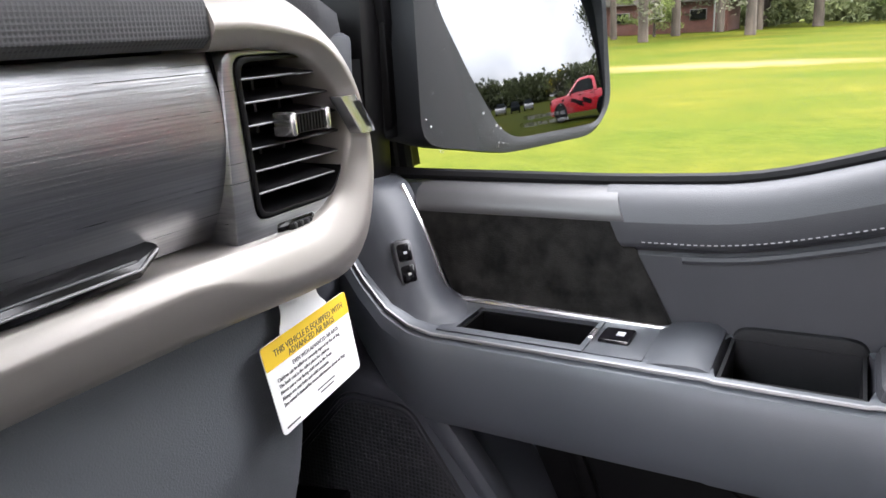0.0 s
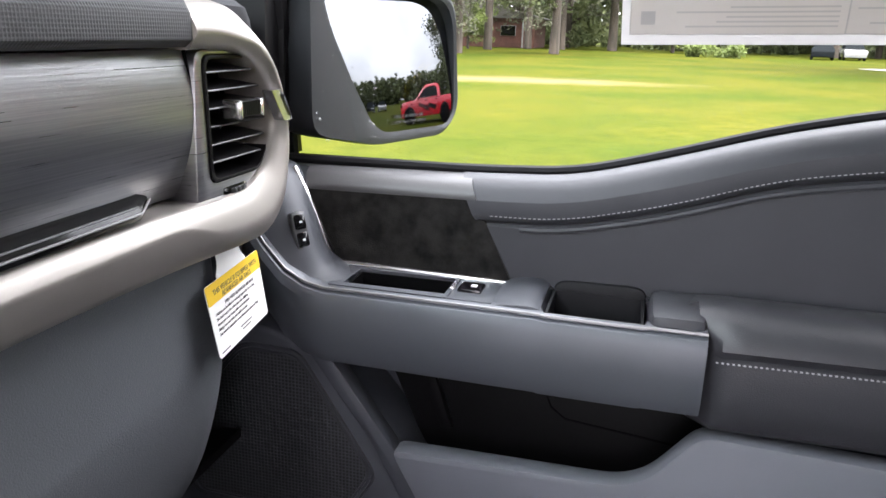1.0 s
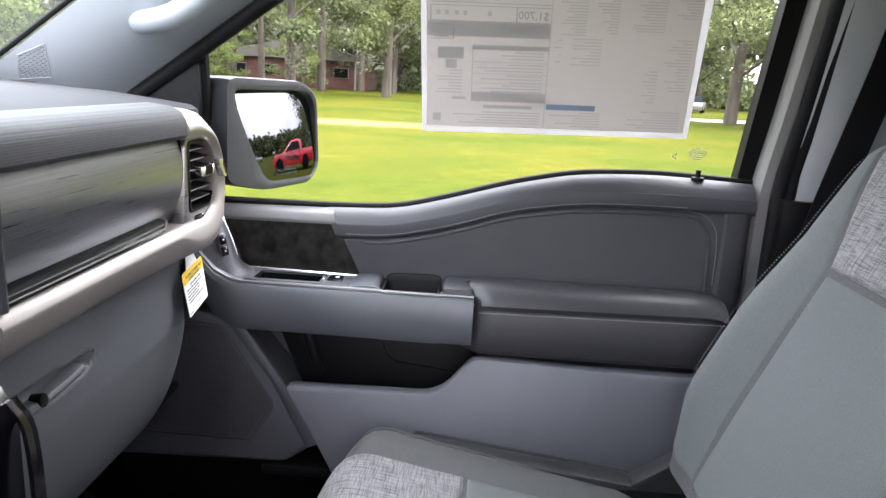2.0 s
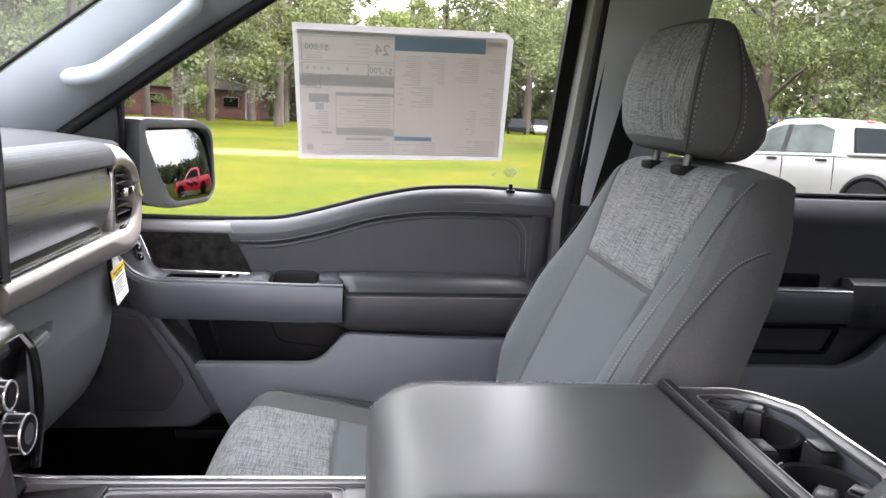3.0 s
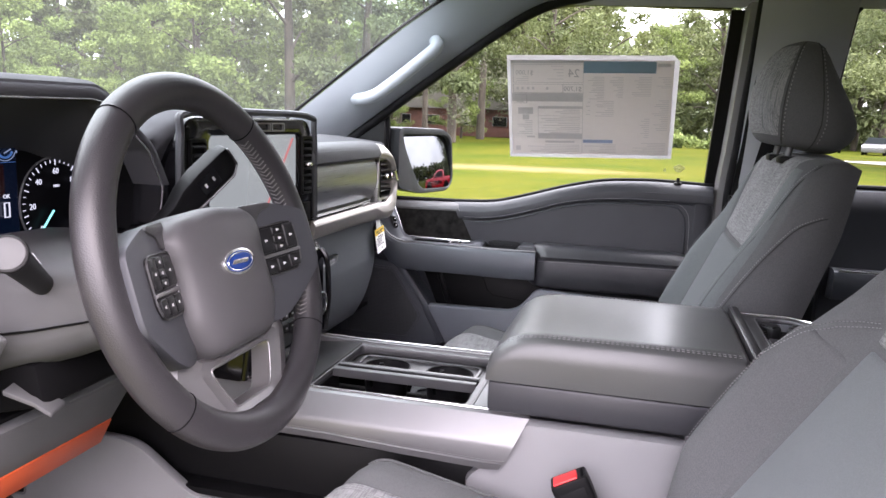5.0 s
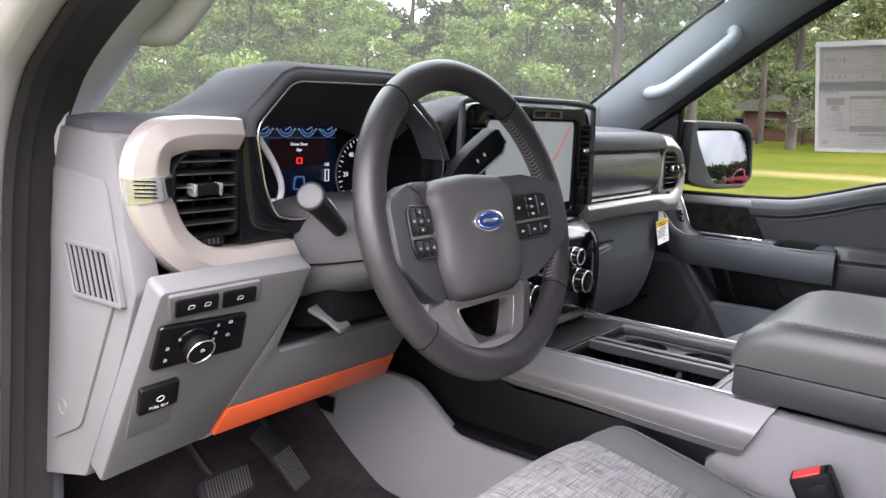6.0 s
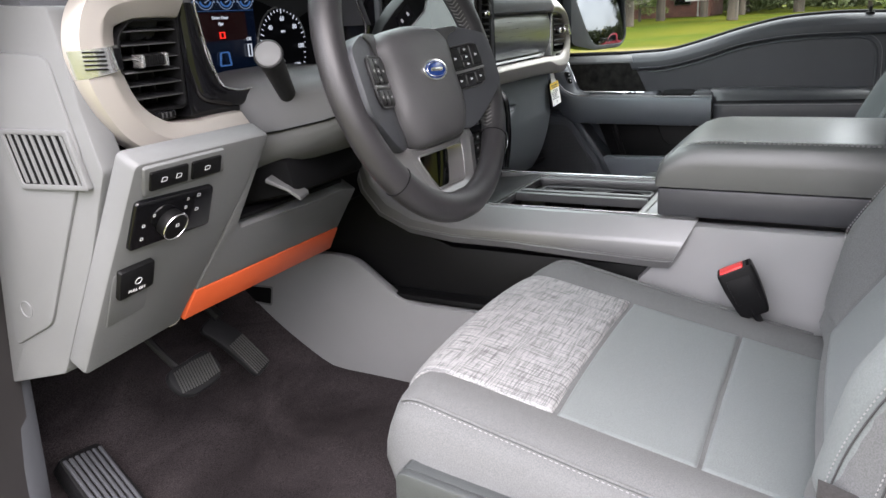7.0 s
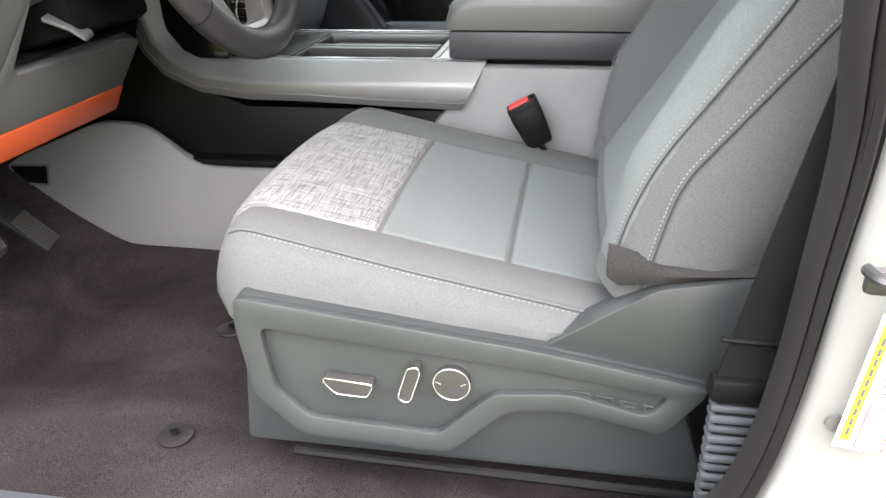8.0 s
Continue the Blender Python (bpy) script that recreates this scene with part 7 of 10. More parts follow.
part("rear_edge", tube([(x, y, 0.5142) for x, y in ((0.149, -0.364), (0.149, -0.440), (0.1275, -0.469), (0.088, -0.4955), (-0.088, -0.4955), (-0.1275, -0.469), (-0.149, -0.440), (-0.149, -0.364))], 0.0017, 6), M_CHROME, con, "bright edge of the cup holder")
part("inner_line", tube([(x, y, 0.5138) for x, y in smooth_poly(CUP_IN, 0.010, 3)], 0.0010, 6, closed=True), M_CONSOLE, con)
for x in (-0.062, 0.062):
    part("cup_lip", tube([(x + 0.043 * math.cos(a), -0.430 + 0.043 * math.sin(a), 0.500) for a in np.linspace(0.5, 2.64, 20)], 0.0022, 6), M_VENT, con)
    part("cup_wall", loft([[(x + r * math.cos(a), -0.430 + r * math.sin(a), z) for a in np.linspace(0, 2 * math.pi, 29)[:-1]] for r, z in ((0.046, 0.497), (0.043, 0.500), (0.040, 0.497), (0.036, 0.434))], caps=False), M_VENT, con, "round cup well")
for x, y, rz in ((-0.004, -0.398, 0), (-0.004, -0.462, 0), (0.104, -0.404, 40), (0.102, -0.448, -40), (-0.104, -0.404, -40), (-0.102, -0.448, 40)):
    fg = part("finger", box((x, y, 0.4725), (0.036, 0.022, 0.075), 0.005, (0, 0, rz)), M_VENT, con, "black grip finger between the cups")
    part("finger_cap", box((x, y, 0.5105), (0.030, 0.016, 0.002), 0.0008, (0, 0, rz)), M_VENT, fg)

# belt buckle by the driver's seat
bk = thing("belt_buckle", (-0.205, -0.15, 0.24), "black seat-belt buckle with red release on a webbing stalk", "belt buckle")
bmx = Matrix.Translation((-0.205, -0.139, 0.318)) @ pose(0, 0, 0, -27, 0, 8)
def on_buckle(bm):
    bmesh.ops.transform(bm, matrix=bmx, verts=bm.verts)
    return bm
part("body", on_buckle(loft([[(x * f, y * f, z) for x, y in smooth_poly([(-0.017, -0.0255), (0.017, -0.0255), (0.017, 0.0255), (-0.017, 0.0255)], 0.005, 3)] for z, f in ((-0.040, 0.72), (-0.036, 0.80), (-0.020, 0.90), (0.010, 1.0), (0.033, 1.0), (0.036, 0.96))])), M_BLACK, bk, angle=50)
part("release", on_buckle(box((0, 0.004, 0.0355), (0.024, 0.034, 0.006), 0.002)), M_RED, bk, "red release button")
part("tongue_slot", on_buckle(box((0, -0.0195, 0.0362), (0.022, 0.004, 0.002), 0.0005)), M_DARK, bk)
part("face_panel", on_buckle(box((-0.0168, 0.0, 0.004), (0.002, 0.034, 0.040), 0.0008)), M_BLACK, bk)
part("webbing", tube(spline([(-0.205, -0.152, 0.292), (-0.205, -0.165, 0.268), (-0.206, -0.180, 0.247), (-0.207, -0.200, 0.225)], 12), 0.014, 8, flat=0.3), M_RUBBER, bk)

# ---- front seats ----
def seat(s, label, switches, low=0.0, ahead=0.0, lean_low=0.0, recline=0.0):
    """A front seat; s: -1 for the driver's side. lx runs outboard from the seat's middle."""
    ob = thing("front_seat", (s * 0.445, -0.05, 0.05), label, "car seat", group="front seats")
    X = lambda lx: s * (0.445 + lx)

    def top(y):
        return 0.297 + 0.19 * (y - 0.01)

    def cushion_pt(lx, y, lift=0.0):
        """The cushion's upper skin."""
        zt = top(y)
        e = max(0.0, (abs(lx) - 0.165))
        z = zt + (0.011 * math.sin(min(1.0, e / 0.055) * math.pi * 0.5) if e else 0.004 * (1 - (lx / 0.165) ** 2))
        if abs(lx) > 0.225:
            z -= 0.020 * ((abs(lx) - 0.225) / 0.045) ** 2
        if y > 0.135:
            u = min(1.0, (y - 0.135) / 0.078)
            z = zt * 0 + (0.235 + (z - 0.235) * math.sqrt(max(0.0, 1 - u ** 2.6)))
        y -= 0.038 * min(1.0, abs(lx) / 0.27) ** 3 * max(0.0, (y + 0.05) / 0.26)
        return Vector((X(lx), y + ahead, z + lift - low))

    lxs = [-0.272, -0.262, -0.245, -0.225, -0.20, -0.182, -0.165, -0.12, -0.06, 0, 0.06, 0.12, 0.165, 0.182, 0.20, 0.225, 0.245, 0.262, 0.272]
    ys = list(np.linspace(-0.285, 0.13, 18)) + [0.15, 0.17, 0.185, 0.196, 0.204, 0.209, 0.2125]
    rows = []
    for y in ys:
        nose = max(0.0, (y - 0.13) / 0.0825)
        k = 1 - 0.085 * nose ** 2.5
        row = [cushion_pt(lx * k, y) for lx in lxs]
        lowz = 0.205 + 0.012 * nose
        yb = y - 0.038 * max(0.0, (y + 0.05) / 0.26) + ahead
        row += [Vector((X(0.277 * k), yb, (0.244 if y < 0.19 else 0.24) - low)), Vector((X(0.270 * k), yb, lowz - low)), Vector((X(-0.270 * k), yb, lowz - low)), Vector((X(-0.277 * k), yb, (0.244 if y < 0.19 else 0.24) - low))]
        rows.append(row)
    part("cushion", loft(rows), M_KNIT_SIDE, ob, "charcoal knit seat cushion", angle=70)

    def patch(fn, us, vs, lift, mat, name, lab="", sink=0.004):
        """A sewn panel lying on a skin, its edges pulled down into the seam."""
        bm = bmesh.new()
        g = []
        nu, nv = len(us), len(vs)
        for i, u in enumerate(us):
            r = []
            for j, v in enumerate(vs):
                edge = min(i, nu - 1 - i, j, nv - 1 - j)
                l = -sink if edge == 0 else lift * (0.55 if edge == 1 else 0.9 if edge == 2 else 1.0)
                r.append(bm.verts.new(fn(u, v, l)))
            g.append(r)
        for i in range(nu - 1):
            for j in range(nv - 1):
                bm.faces.new((g[i][j], g[i + 1][j], g[i + 1][j + 1], g[i][j + 1]))
        return part(name, bm, mat, ob, lab, angle=80)

    def ed(a, b, n, e=0.004):
        return [a, a + e, a + 2.2 * e] + list(np.linspace(a + 3.2 * e, b - 3.2 * e, n)) + [b - 2.2 * e, b - e, b]

    def on_cushion(u, v, l):
        n = Vector((0, 0, 1)) if v < 0.13 else Vector((0, min(1.0, (v - 0.13) / 0.07), 1)).normalized()
        return cushion_pt(u, v) + n * l
    patch(on_cushion, ed(-0.176, 0.176, 12), ed(0.012, 0.208, 16), 0.006, M_CLOTH, "cushion_front_panel", "light grey woven cloth panel")
    patch(on_cushion, ed(-0.176, 0.176, 12), ed(-0.1438, 0.010, 10, 0.0025), 0.0042, M_KNIT, "cushion_middle_panel", "slate knit centre panel")
    patch(on_cushion, ed(-0.176, 0.176, 12), ed(-0.262, -0.1452, 8, 0.0025), 0.0042, M_KNIT, "cushion_rear_panel")
    for sd in (-1, 1):
        line = [cushion_pt(sd * 0.249 * (1 - 0.085 * max(0.0, (y - 0.13) / 0.0825) ** 2.5), y) + Vector((s * sd * 0.0015, 0, 0.0005)) for y in np.linspace(-0.235, 0.185, 40)]
        part("piping", tube(line, 0.0022, 6), M_KNIT_SIDE, ob)
        part("stitching", stitches([p + Vector((s * sd * 0.0035, 0, -0.003)) for p in line], 0.0036, 0.0024, 0.00034), M_SEATTHREAD, ob, "pale contrast stitching")
    part("underside", loft([[(X(-0.255), y, 0.225), (X(0.255), y, 0.225), (X(0.235), y, 0.12), (X(-0.235), y, 0.12)] for y in (-0.30, 0.16)]), M_DARK, ob)
    for sd in (-1, 1):
        part("seat_track", box((X(sd * 0.20), -0.08, 0.05), (0.05, 0.50, 0.06), 0.006), M_BLACK, ob)

    # backrest
    P0, P1 = Vector((0, -0.232, 0.262 - lean_low)), Vector((0, -0.466, 0.804 - lean_low))
    ax0, L0 = (P1 - P0).normalized(), (P1 - P0).length
    fw0 = Vector((0, ax0.z, -ax0.y))
    P1 = P1 + Vector((0, -recline, -0.30 * recline))
    ax = (P1 - P0).normalized()
    fw = Vector((0, ax.z, -ax.y))
    L = (P1 - P0).length

    def width(t):
        return curve1([0, 0.12, 0.3, 0.55, 0.75, 0.9, 1.0], [0.248, 0.268, 0.274, 0.270, 0.260, 0.246, 0.205], t)

    def bolster(t):
        return curve1([0, 0.1, 0.25, 0.5, 0.7, 0.9, 1.0], [0.0, 0.012, 0.040, 0.036, 0.014, 0.006, 0.002], t)

    def depth_at(lx, t):
        W, b = width(t), bolster(t)
        if lx > 0:
            b += 0.30 * recline * min(1.0, t / 0.5) * min(1.0, max(0.0, 1.0 - t) / 0.15)
        else:
            b += 0.24 * recline * math.sin(math.pi * min(1.0, max(0.0, t)))
        q = abs(lx) / W
        if q < 0.58:
            return 0.004 * (1 - (q / 0.58) ** 2)
        if q < 0.82:
            u = (q - 0.58) / 0.24
            return b * (3 * u * u - 2 * u ** 3)
        u = (q - 0.82) / 0.18
        return b - (b + 0.012) * u ** 2.4

    def back_pt(lx, t, l=0.0):
        bend = -0.012 * math.sin(math.pi * min(1, t)) * 0.0
        roll = 0.0
        if t > 0.93:
            roll = -0.05 * ((t - 0.93) / 0.07) ** 2.0
        c = P0 + ax * (L * t) + fw * (depth_at(lx, t) + l + bend + roll)
        return Vector((X(lx), c.y, c.z))

    qs = [-1, -0.985, -0.95, -0.90, -0.82, -0.74, -0.66, -0.58, -0.4, -0.2, 0, 0.2, 0.4, 0.58, 0.66, 0.74, 0.82, 0.90, 0.95, 0.985, 1]
    rows = []
    for t in list(np.linspace(0.05, 0.92, 24)) + [0.945, 0.965, 0.98, 0.992, 1.0]:
        W = width(max(t, 0))
        row = [back_pt(q * W, t) for q in qs]
        th = curve1([0, 0.3, 0.8, 0.93, 1.0], [0.150, 0.140, 0.115, 0.10, 0.098], t)
        edge = min(-0.055 * th / 0.12, (-0.05 * ((t - 0.93) / 0.07) ** 2.0 if t > 0.93 else 0.0) - 0.018)
        for lx, dd in ((W * 1.005, edge), (W * 0.95, -th * 0.92), (W * 0.80, -th), (0, -th * 1.02), (-W * 0.80, -th), (-W * 0.95, -th * 0.92), (-W * 1.005, edge)):
            c = P0 + ax * (L * t) + fw * dd
            row.append(Vector((X(lx), c.y, c.z)))
        rows.append(row)
    for f, up in ((0.82, 0.004), (0.45, 0.008)):
        last = rows[len(rows) - 1] if f > 0.5 else base_row
        base_row = last
        mid = sum(last, Vector((0, 0, 0))) / len(last)
        rows.append([mid + (p - mid) * f + Vector((0, 0, up)) for p in last])
    part("backrest", loft(rows), M_KNIT_SIDE, ob, "charcoal knit backrest with stitched sides", angle=70)
    on_back = lambda u, v, l: back_pt(u * width(v), v, l)
    patch(lambda u, v, l: back_pt(u * width(v) * (1 + 0.40 * min(1.0, max(0.0, v - 0.645) / 0.30)), v, l), ed(-0.58, 0.58, 16, 0.014), ed(0.645, 0.985, 14, 0.008), 0.006, M_CLOTH, "backrest_upper_panel", "light grey woven cloth panel")
    patch(on_back, ed(-0.57, 0.57, 12, 0.014), ed(0.07, 0.638, 18, 0.008), 0.0055, M_KNIT, "backrest_centre_panel", "slate knit centre panel")
    for sd in (-1, 1):
        if recline:
            # the inboard bolster's darker knit puts shade into one side's colour
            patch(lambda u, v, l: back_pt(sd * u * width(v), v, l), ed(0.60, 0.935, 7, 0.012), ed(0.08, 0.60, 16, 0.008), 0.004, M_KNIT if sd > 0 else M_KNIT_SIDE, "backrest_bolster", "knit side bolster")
        else:
            def bolster_pt(u, v, l):
                inner_ = 0.60 * (1 + 0.40 * min(1.0, max(0.0, v - 0.645) / 0.30))
                return back_pt(sd * (inner_ + (0.945 - inner_) * u) * width(v), v, l)
            patch(bolster_pt, ed(0.0, 1.0, 7, 0.03), ed(0.08, 0.93, 20, 0.008), 0.003, M_KNIT, "backrest_bolster", "slate knit side bolster", 0.001)
        own = [((0.075, 0.19, 0.296, 0.457, 0.6, 0.78, 0.92), (-0.005, 0.008, 0.010, -0.0074, -0.0228, -0.030, -0.034)), ((0.08, 0.215, 0.286, 0.445, 0.594, 0.72, 0.76), (-0.036, -0.022, -0.0166, -0.0388, -0.060, -0.082, -0.095))]
        if not recline:
            own = [((0.12, 0.30, 0.44, 0.53, 0.644, 0.751, 0.851, 0.921, 0.974), (0.012, 0.034, 0.034, 0.030, 0.018, 0.006, 0.001, -0.008, -0.030)), ((0.12, 0.30, 0.466, 0.582, 0.69, 0.797, 0.848), (-0.004, 0.010, 0.006, -0.003, -0.016, -0.038, -0.077))]
        for ts_, ds in own:
            ln = []
            for t in np.linspace(ts_[0], ts_[-1], 44):
                c = (P0 + ax0 * (L0 * t) + fw0 * curve1(ts_, ds, t)) if sd > 0 or not recline else (P0 + ax * (L * t) + fw * curve1(ts_, ds, t))
                t, d = (c - P0).dot(ax) / L, (c - P0).dot(fw)
                W = width(t)
                q0, q1 = 0.82, 1.0
                if d > -0.012:
                    for _ in range(24):
                        qm = (q0 + q1) / 2
                        q0, q1 = (qm, q1) if depth_at(qm * W, t) > d else (q0, qm)
                ln.append(Vector((X(sd * q1 * W), c.y, c.z)) + Vector((s * sd * 0.0018, 0, 0)) + fw * (0.001 if d > -0.012 else 0.0))
            ln = [tuple(sum((ln[min(max(i + o, 0), 43)][k] for o in (-2, -1, 0, 1, 2)), 0.0) / 5 for k in range(3)) for i in range(44)]
            part("side_seam", tube(ln, 0.0009, 5), M_SEAM, ob)
            part("stitching", stitches([Vector(p) + fw * 0.005 + Vector((s * sd * (0.0005 if recline else 0.0022), 0, 0)) for p in ln], 0.0030, 0.0016, 0.0005 if recline else 0.0007), M_SEATTHREAD, ob, "pale contrast stitching")
    for o in (0.0, 0.012) if recline else ():
        crest = [back_pt(-(curve1([0.12, 0.35, 0.50, 0.58, 0.63, 0.66, 0.675], [0.845, 0.84, 0.815, 0.775, 0.72, 0.66, 0.61], t) + o * 1.6) * width(t), t + o * 0.35, 0.0058 if t < 0.6 else 0.0035) for t in np.linspace(0.12, 0.675, 60)]
        part("stitching", stitches(crest, 0.0028, 0.0015, 0.00045), M_SEATTHREAD, ob)
    if recline:
        part("backrest_hem", loft([[(X(0.262), y, zt), (X(0.276), y, zt - 0.004), (X(0.279), y, (zt + zb) / 2), (X(0.274), y, zb), (X(0.258), y, zb - 0.004)] for y, zt, zb in ((-0.250, 0.343, 0.312), (-0.262, 0.340, 0.303), (-0.30, 0.3285, 0.306), (-0.345, 0.3265, 0.314), (-0.392, 0.328, 0.319))], closed=True), M_KNIT_HEM, ob, "dark hem along the backrest's foot")
    # head restraint
    hc = Vector((0, -0.466 - recline * 1.16, 0.877 - 0.4 * recline))
    tilt = radians(10)
    def hpt(lx, d, h):
        return Vector((X(lx), hc.y + d * math.cos(tilt) - h * math.sin(tilt), hc.z + h * math.cos(tilt) + d * math.sin(tilt)))
    def hw(v):
        return curve1([-1, -0.97, -0.90, -0.75, -0.4, 0, 0.4, 0.75, 0.92, 1], [0.094, 0.106, 0.117, 0.127, 0.134, 0.136, 0.132, 0.123, 0.112, 0.092], v)
    def hd(v):
        return curve1([-1, -0.97, -0.88, -0.70, -0.35, 0, 0.4, 0.75, 0.92, 1], [0.044, 0.053, 0.062, 0.070, 0.076, 0.075, 0.066, 0.052, 0.040, 0.024], v)
    def head_pt(a, v, l=0.0):
        c, s_ = math.cos(a), math.sin(a)
        w, d = hw(v) + l, hd(v) + l
        if s_ < 0:
            d *= curve1([-1, -0.5, 0, 1], [1.35, 1.5, 1.2, 0.55], v)
        return hpt(w * math.copysign(abs(c) ** 0.72, c), d * math.copysign(abs(s_) ** 0.72, s_) + 0.01 * v, (0.0945 * v + 0.0055) * (1 + l * 4))
    rows = [[head_pt(a, v) for a in np.linspace(0, 2 * math.pi, 41)[:-1]] for v in (-1, -0.985, -0.96, -0.92, -0.87, -0.8, -0.7, -0.55, -0.35, -0.15, 0.05, 0.25, 0.45, 0.62, 0.76, 0.86, 0.92, 0.96, 0.985, 1)]
    part("head_restraint", loft(rows), M_KNIT_SIDE, ob, "upholstered head restraint on two posts", angle=70)
    patch(lambda u, v, l: head_pt(u, v, l), list(np.linspace(radians(24), radians(156), 22)), list(np.linspace(-0.96, 0.985, 16)), 0.0022, M_CLOTH, "head_restraint_panel", "light grey woven front panel")
    for a in (radians(-8), radians(188), radians(24), radians(156)):
        part("seam", tube([head_pt(a, v, 0.0003) for v in np.linspace(-0.97, 0.985, 26)], 0.0011, 5), M_SEAM, ob)
        a += radians(3.5) if math.cos(a) < 0 else radians(-3.5)
        part("stitching", stitches([head_pt(a, v, 0.0012) for v in np.linspace(-0.85, 0.9, 24)], 0.0042, 0.003, 0.0007), M_SEATTHREAD, ob)
    for lx in (-0.062, 0.062):
        part("post", tube([hpt(lx, -0.005, -0.07), hpt(lx, -0.005, -0.16)], 0.0065, 10), M_DARKSATIN, ob)
        part("post_collar", box(hpt(lx, -0.005, -0.113), (0.044, 0.030, 0.014), 0.004), M_BLACK, ob)

    # side shield
    o = s * 0.722
    def shield(poly, a, b, mat, name, lab="", bevel=0.004, r=0.01):
        return part(name, prism(smooth_poly(poly, r, 3), "x", o + s * a, o + s * b, bevel), mat, ob, lab)
    outline = [(0.140, 0.272), (0.142, 0.235), (0.130, 0.146), (0.080, 0.096), (-0.092, 0.090), (-0.158, 0.155), (-0.225, 0.162), (-0.318, 0.142), (-0.345, 0.178), (-0.362, 0.204), (-0.19, 0.233)]
    inner = [(0.112, 0.236), (0.112, 0.22), (0.104, 0.158), (0.068, 0.122), (-0.082, 0.116), (-0.142, 0.176), (-0.222, 0.184), (-0.300, 0.165), (-0.312, 0.176), (-0.322, 0.190), (-0.19, 0.208)]
    shield(outline, -0.03, 0.012, M_SHIELD, "side_shield", "dark slate plastic seat side shield")
    part("shield_rim", ring_prism(smooth_poly(outline, 0.012, 3), smooth_poly(inner, 0.010, 3), "x", o + s * 0.010, o + s * 0.0225, 0.004), M_SHIELD, ob)
    shield([(-0.19, 0.230), (-0.360, 0.202), (-0.40, 0.21), (-0.43, 0.305), (-0.39, 0.322), (-0.30, 0.305)], -0.03, 0.006, M_SHIELD, "pivot_cover", "dark slate pivot cover")
    shield([(0.165, 0.052), (0.150, 0.20), (-0.33, 0.20), (-0.375, 0.052)], -0.05, -0.012, M_SHIELD, "base_cover", "dark plastic base cover")
    part("base_lip", tube([(o + s * 0.0, 0.10, 0.052), (o + s * 0.0, -0.38, 0.045)], 0.006, 8), M_BLACK, ob)
    if switches:
        fx = o + s * 0.013
        def knob(poly, h, name, lab):
            k = part(name, prism(smooth_poly(poly, 0.004, 3), "x", fx, fx + s * h, 0.003), M_KNOB, ob, lab)
            part(name + "_edge", tube([(fx + s * h, y, z) for y, z in smooth_poly(poly, 0.004, 3)], 0.0007, 6, closed=True), M_CHROME, k)
        knob([(0.044, 0.183), (-0.012, 0.179), (-0.010, 0.172), (-0.004, 0.162), (0.030, 0.163), (0.043, 0.176)], 0.016, "height_switch", "dark satin seat switch with bright edge")
        knob([(-0.062, 0.207), (-0.065, 0.200), (-0.053, 0.162), (-0.046, 0.160), (-0.039, 0.166), (-0.051, 0.204)], 0.016, "recline_switch", "dark satin seat switch with bright edge")
        dl = part("lumbar_dial", disc((fx + s * 0.008, -0.097, 0.183), 0.020, 0.010, (s, 0, 0), 32, 0.001), M_KNOB, ob, "round lumbar control with bright ring")
        part("dial_ring", annulus((fx + s * 0.008, -0.097, 0.183), 0.0198, 0.0007, (s, 0, 0), 36), M_CHROME, dl)
        for sy in (-1, 1):
            part("dial_mark", box((fx + s * 0.0132, -0.097 + sy * 0.0135, 0.1875), (0.0008, 0.0062, 0.0010), 0, (sy * 25, 0, 0)), M_CHROME, dl)
        # embossed maker's plate as plain bars
        for k in range(4):
            y = -0.224 - k * 0.0245
            z = 0.1795 - k * 0.0035
            part("embossed_bar", ring_prism([(y, z + 0.005), (y - 0.019, z + 0.003), (y - 0.019, z - 0.006), (y, z - 0.004)], [(y - 0.003, z + 0.0022), (y - 0.016, z + 0.0008), (y - 0.016, z - 0.0034), (y - 0.003, z - 0.002)], "x", o + s * 0.010, o + s * 0.0145, 0.0006), M_SHIELD, ob)
    return ob


seat(-1, "grey cloth driver seat with power switches on its side", True, 0.0, 0.0, 0.0, 0.095)
seat(1, "grey cloth passenger seat beside the centre console", False, 0.036, 0.045, 0.012)

# floor studs for mats
for x, y in ((-0.667, 0.295), (-0.40, 0.335)):
    stud = thing("mat_stud", (x, y, 0.0), "clear plastic disc with a black stud in the carpet", "mat stud", group="mat studs")
    part("disc", disc((x, y, 0.0065), 0.024, 0.004, (0, 0, 1), 28, 0.001), material("clear_plastic_disc", (0.020, 0.018, 0.019), 0.2), stud)
    part("stud", tube([(x, y, 0.004), (x, y, 0.013)], 0.0055, 12), M_BLACK, stud)

# ---- belts ----
bl = thing("seat_belt", (-0.80, -0.36, 0.10), "black seat-belt webbing with ribbed rubber sleeve beside the seat", "seat belt", group="front seat belts")
part("webbing", loft([[(x, y + 0.024, z), (x, y - 0.024, z), (x - 0.002, y - 0.024, z), (x - 0.002, y + 0.024, z)] for x, y, z in ((-0.797, -0.372, 0.252), (-0.797, -0.381, 0.30), (-0.798, -0.398, 0.40), (-0.80, -0.42, 0.52), (-0.80, -0.45, 0.70), (-0.76, -0.48, 1.02))]), M_RUBBER, bl)
part("anchor_bar", tube([(-0.801, -0.348, 0.300), (-0.801, -0.404, 0.298)], 0.003, 8), M_BLACK, bl)
part("sleeve_cap", box((-0.797, -0.374, 0.248), (0.022, 0.058, 0.024), 0.004), M_BLACK, bl)
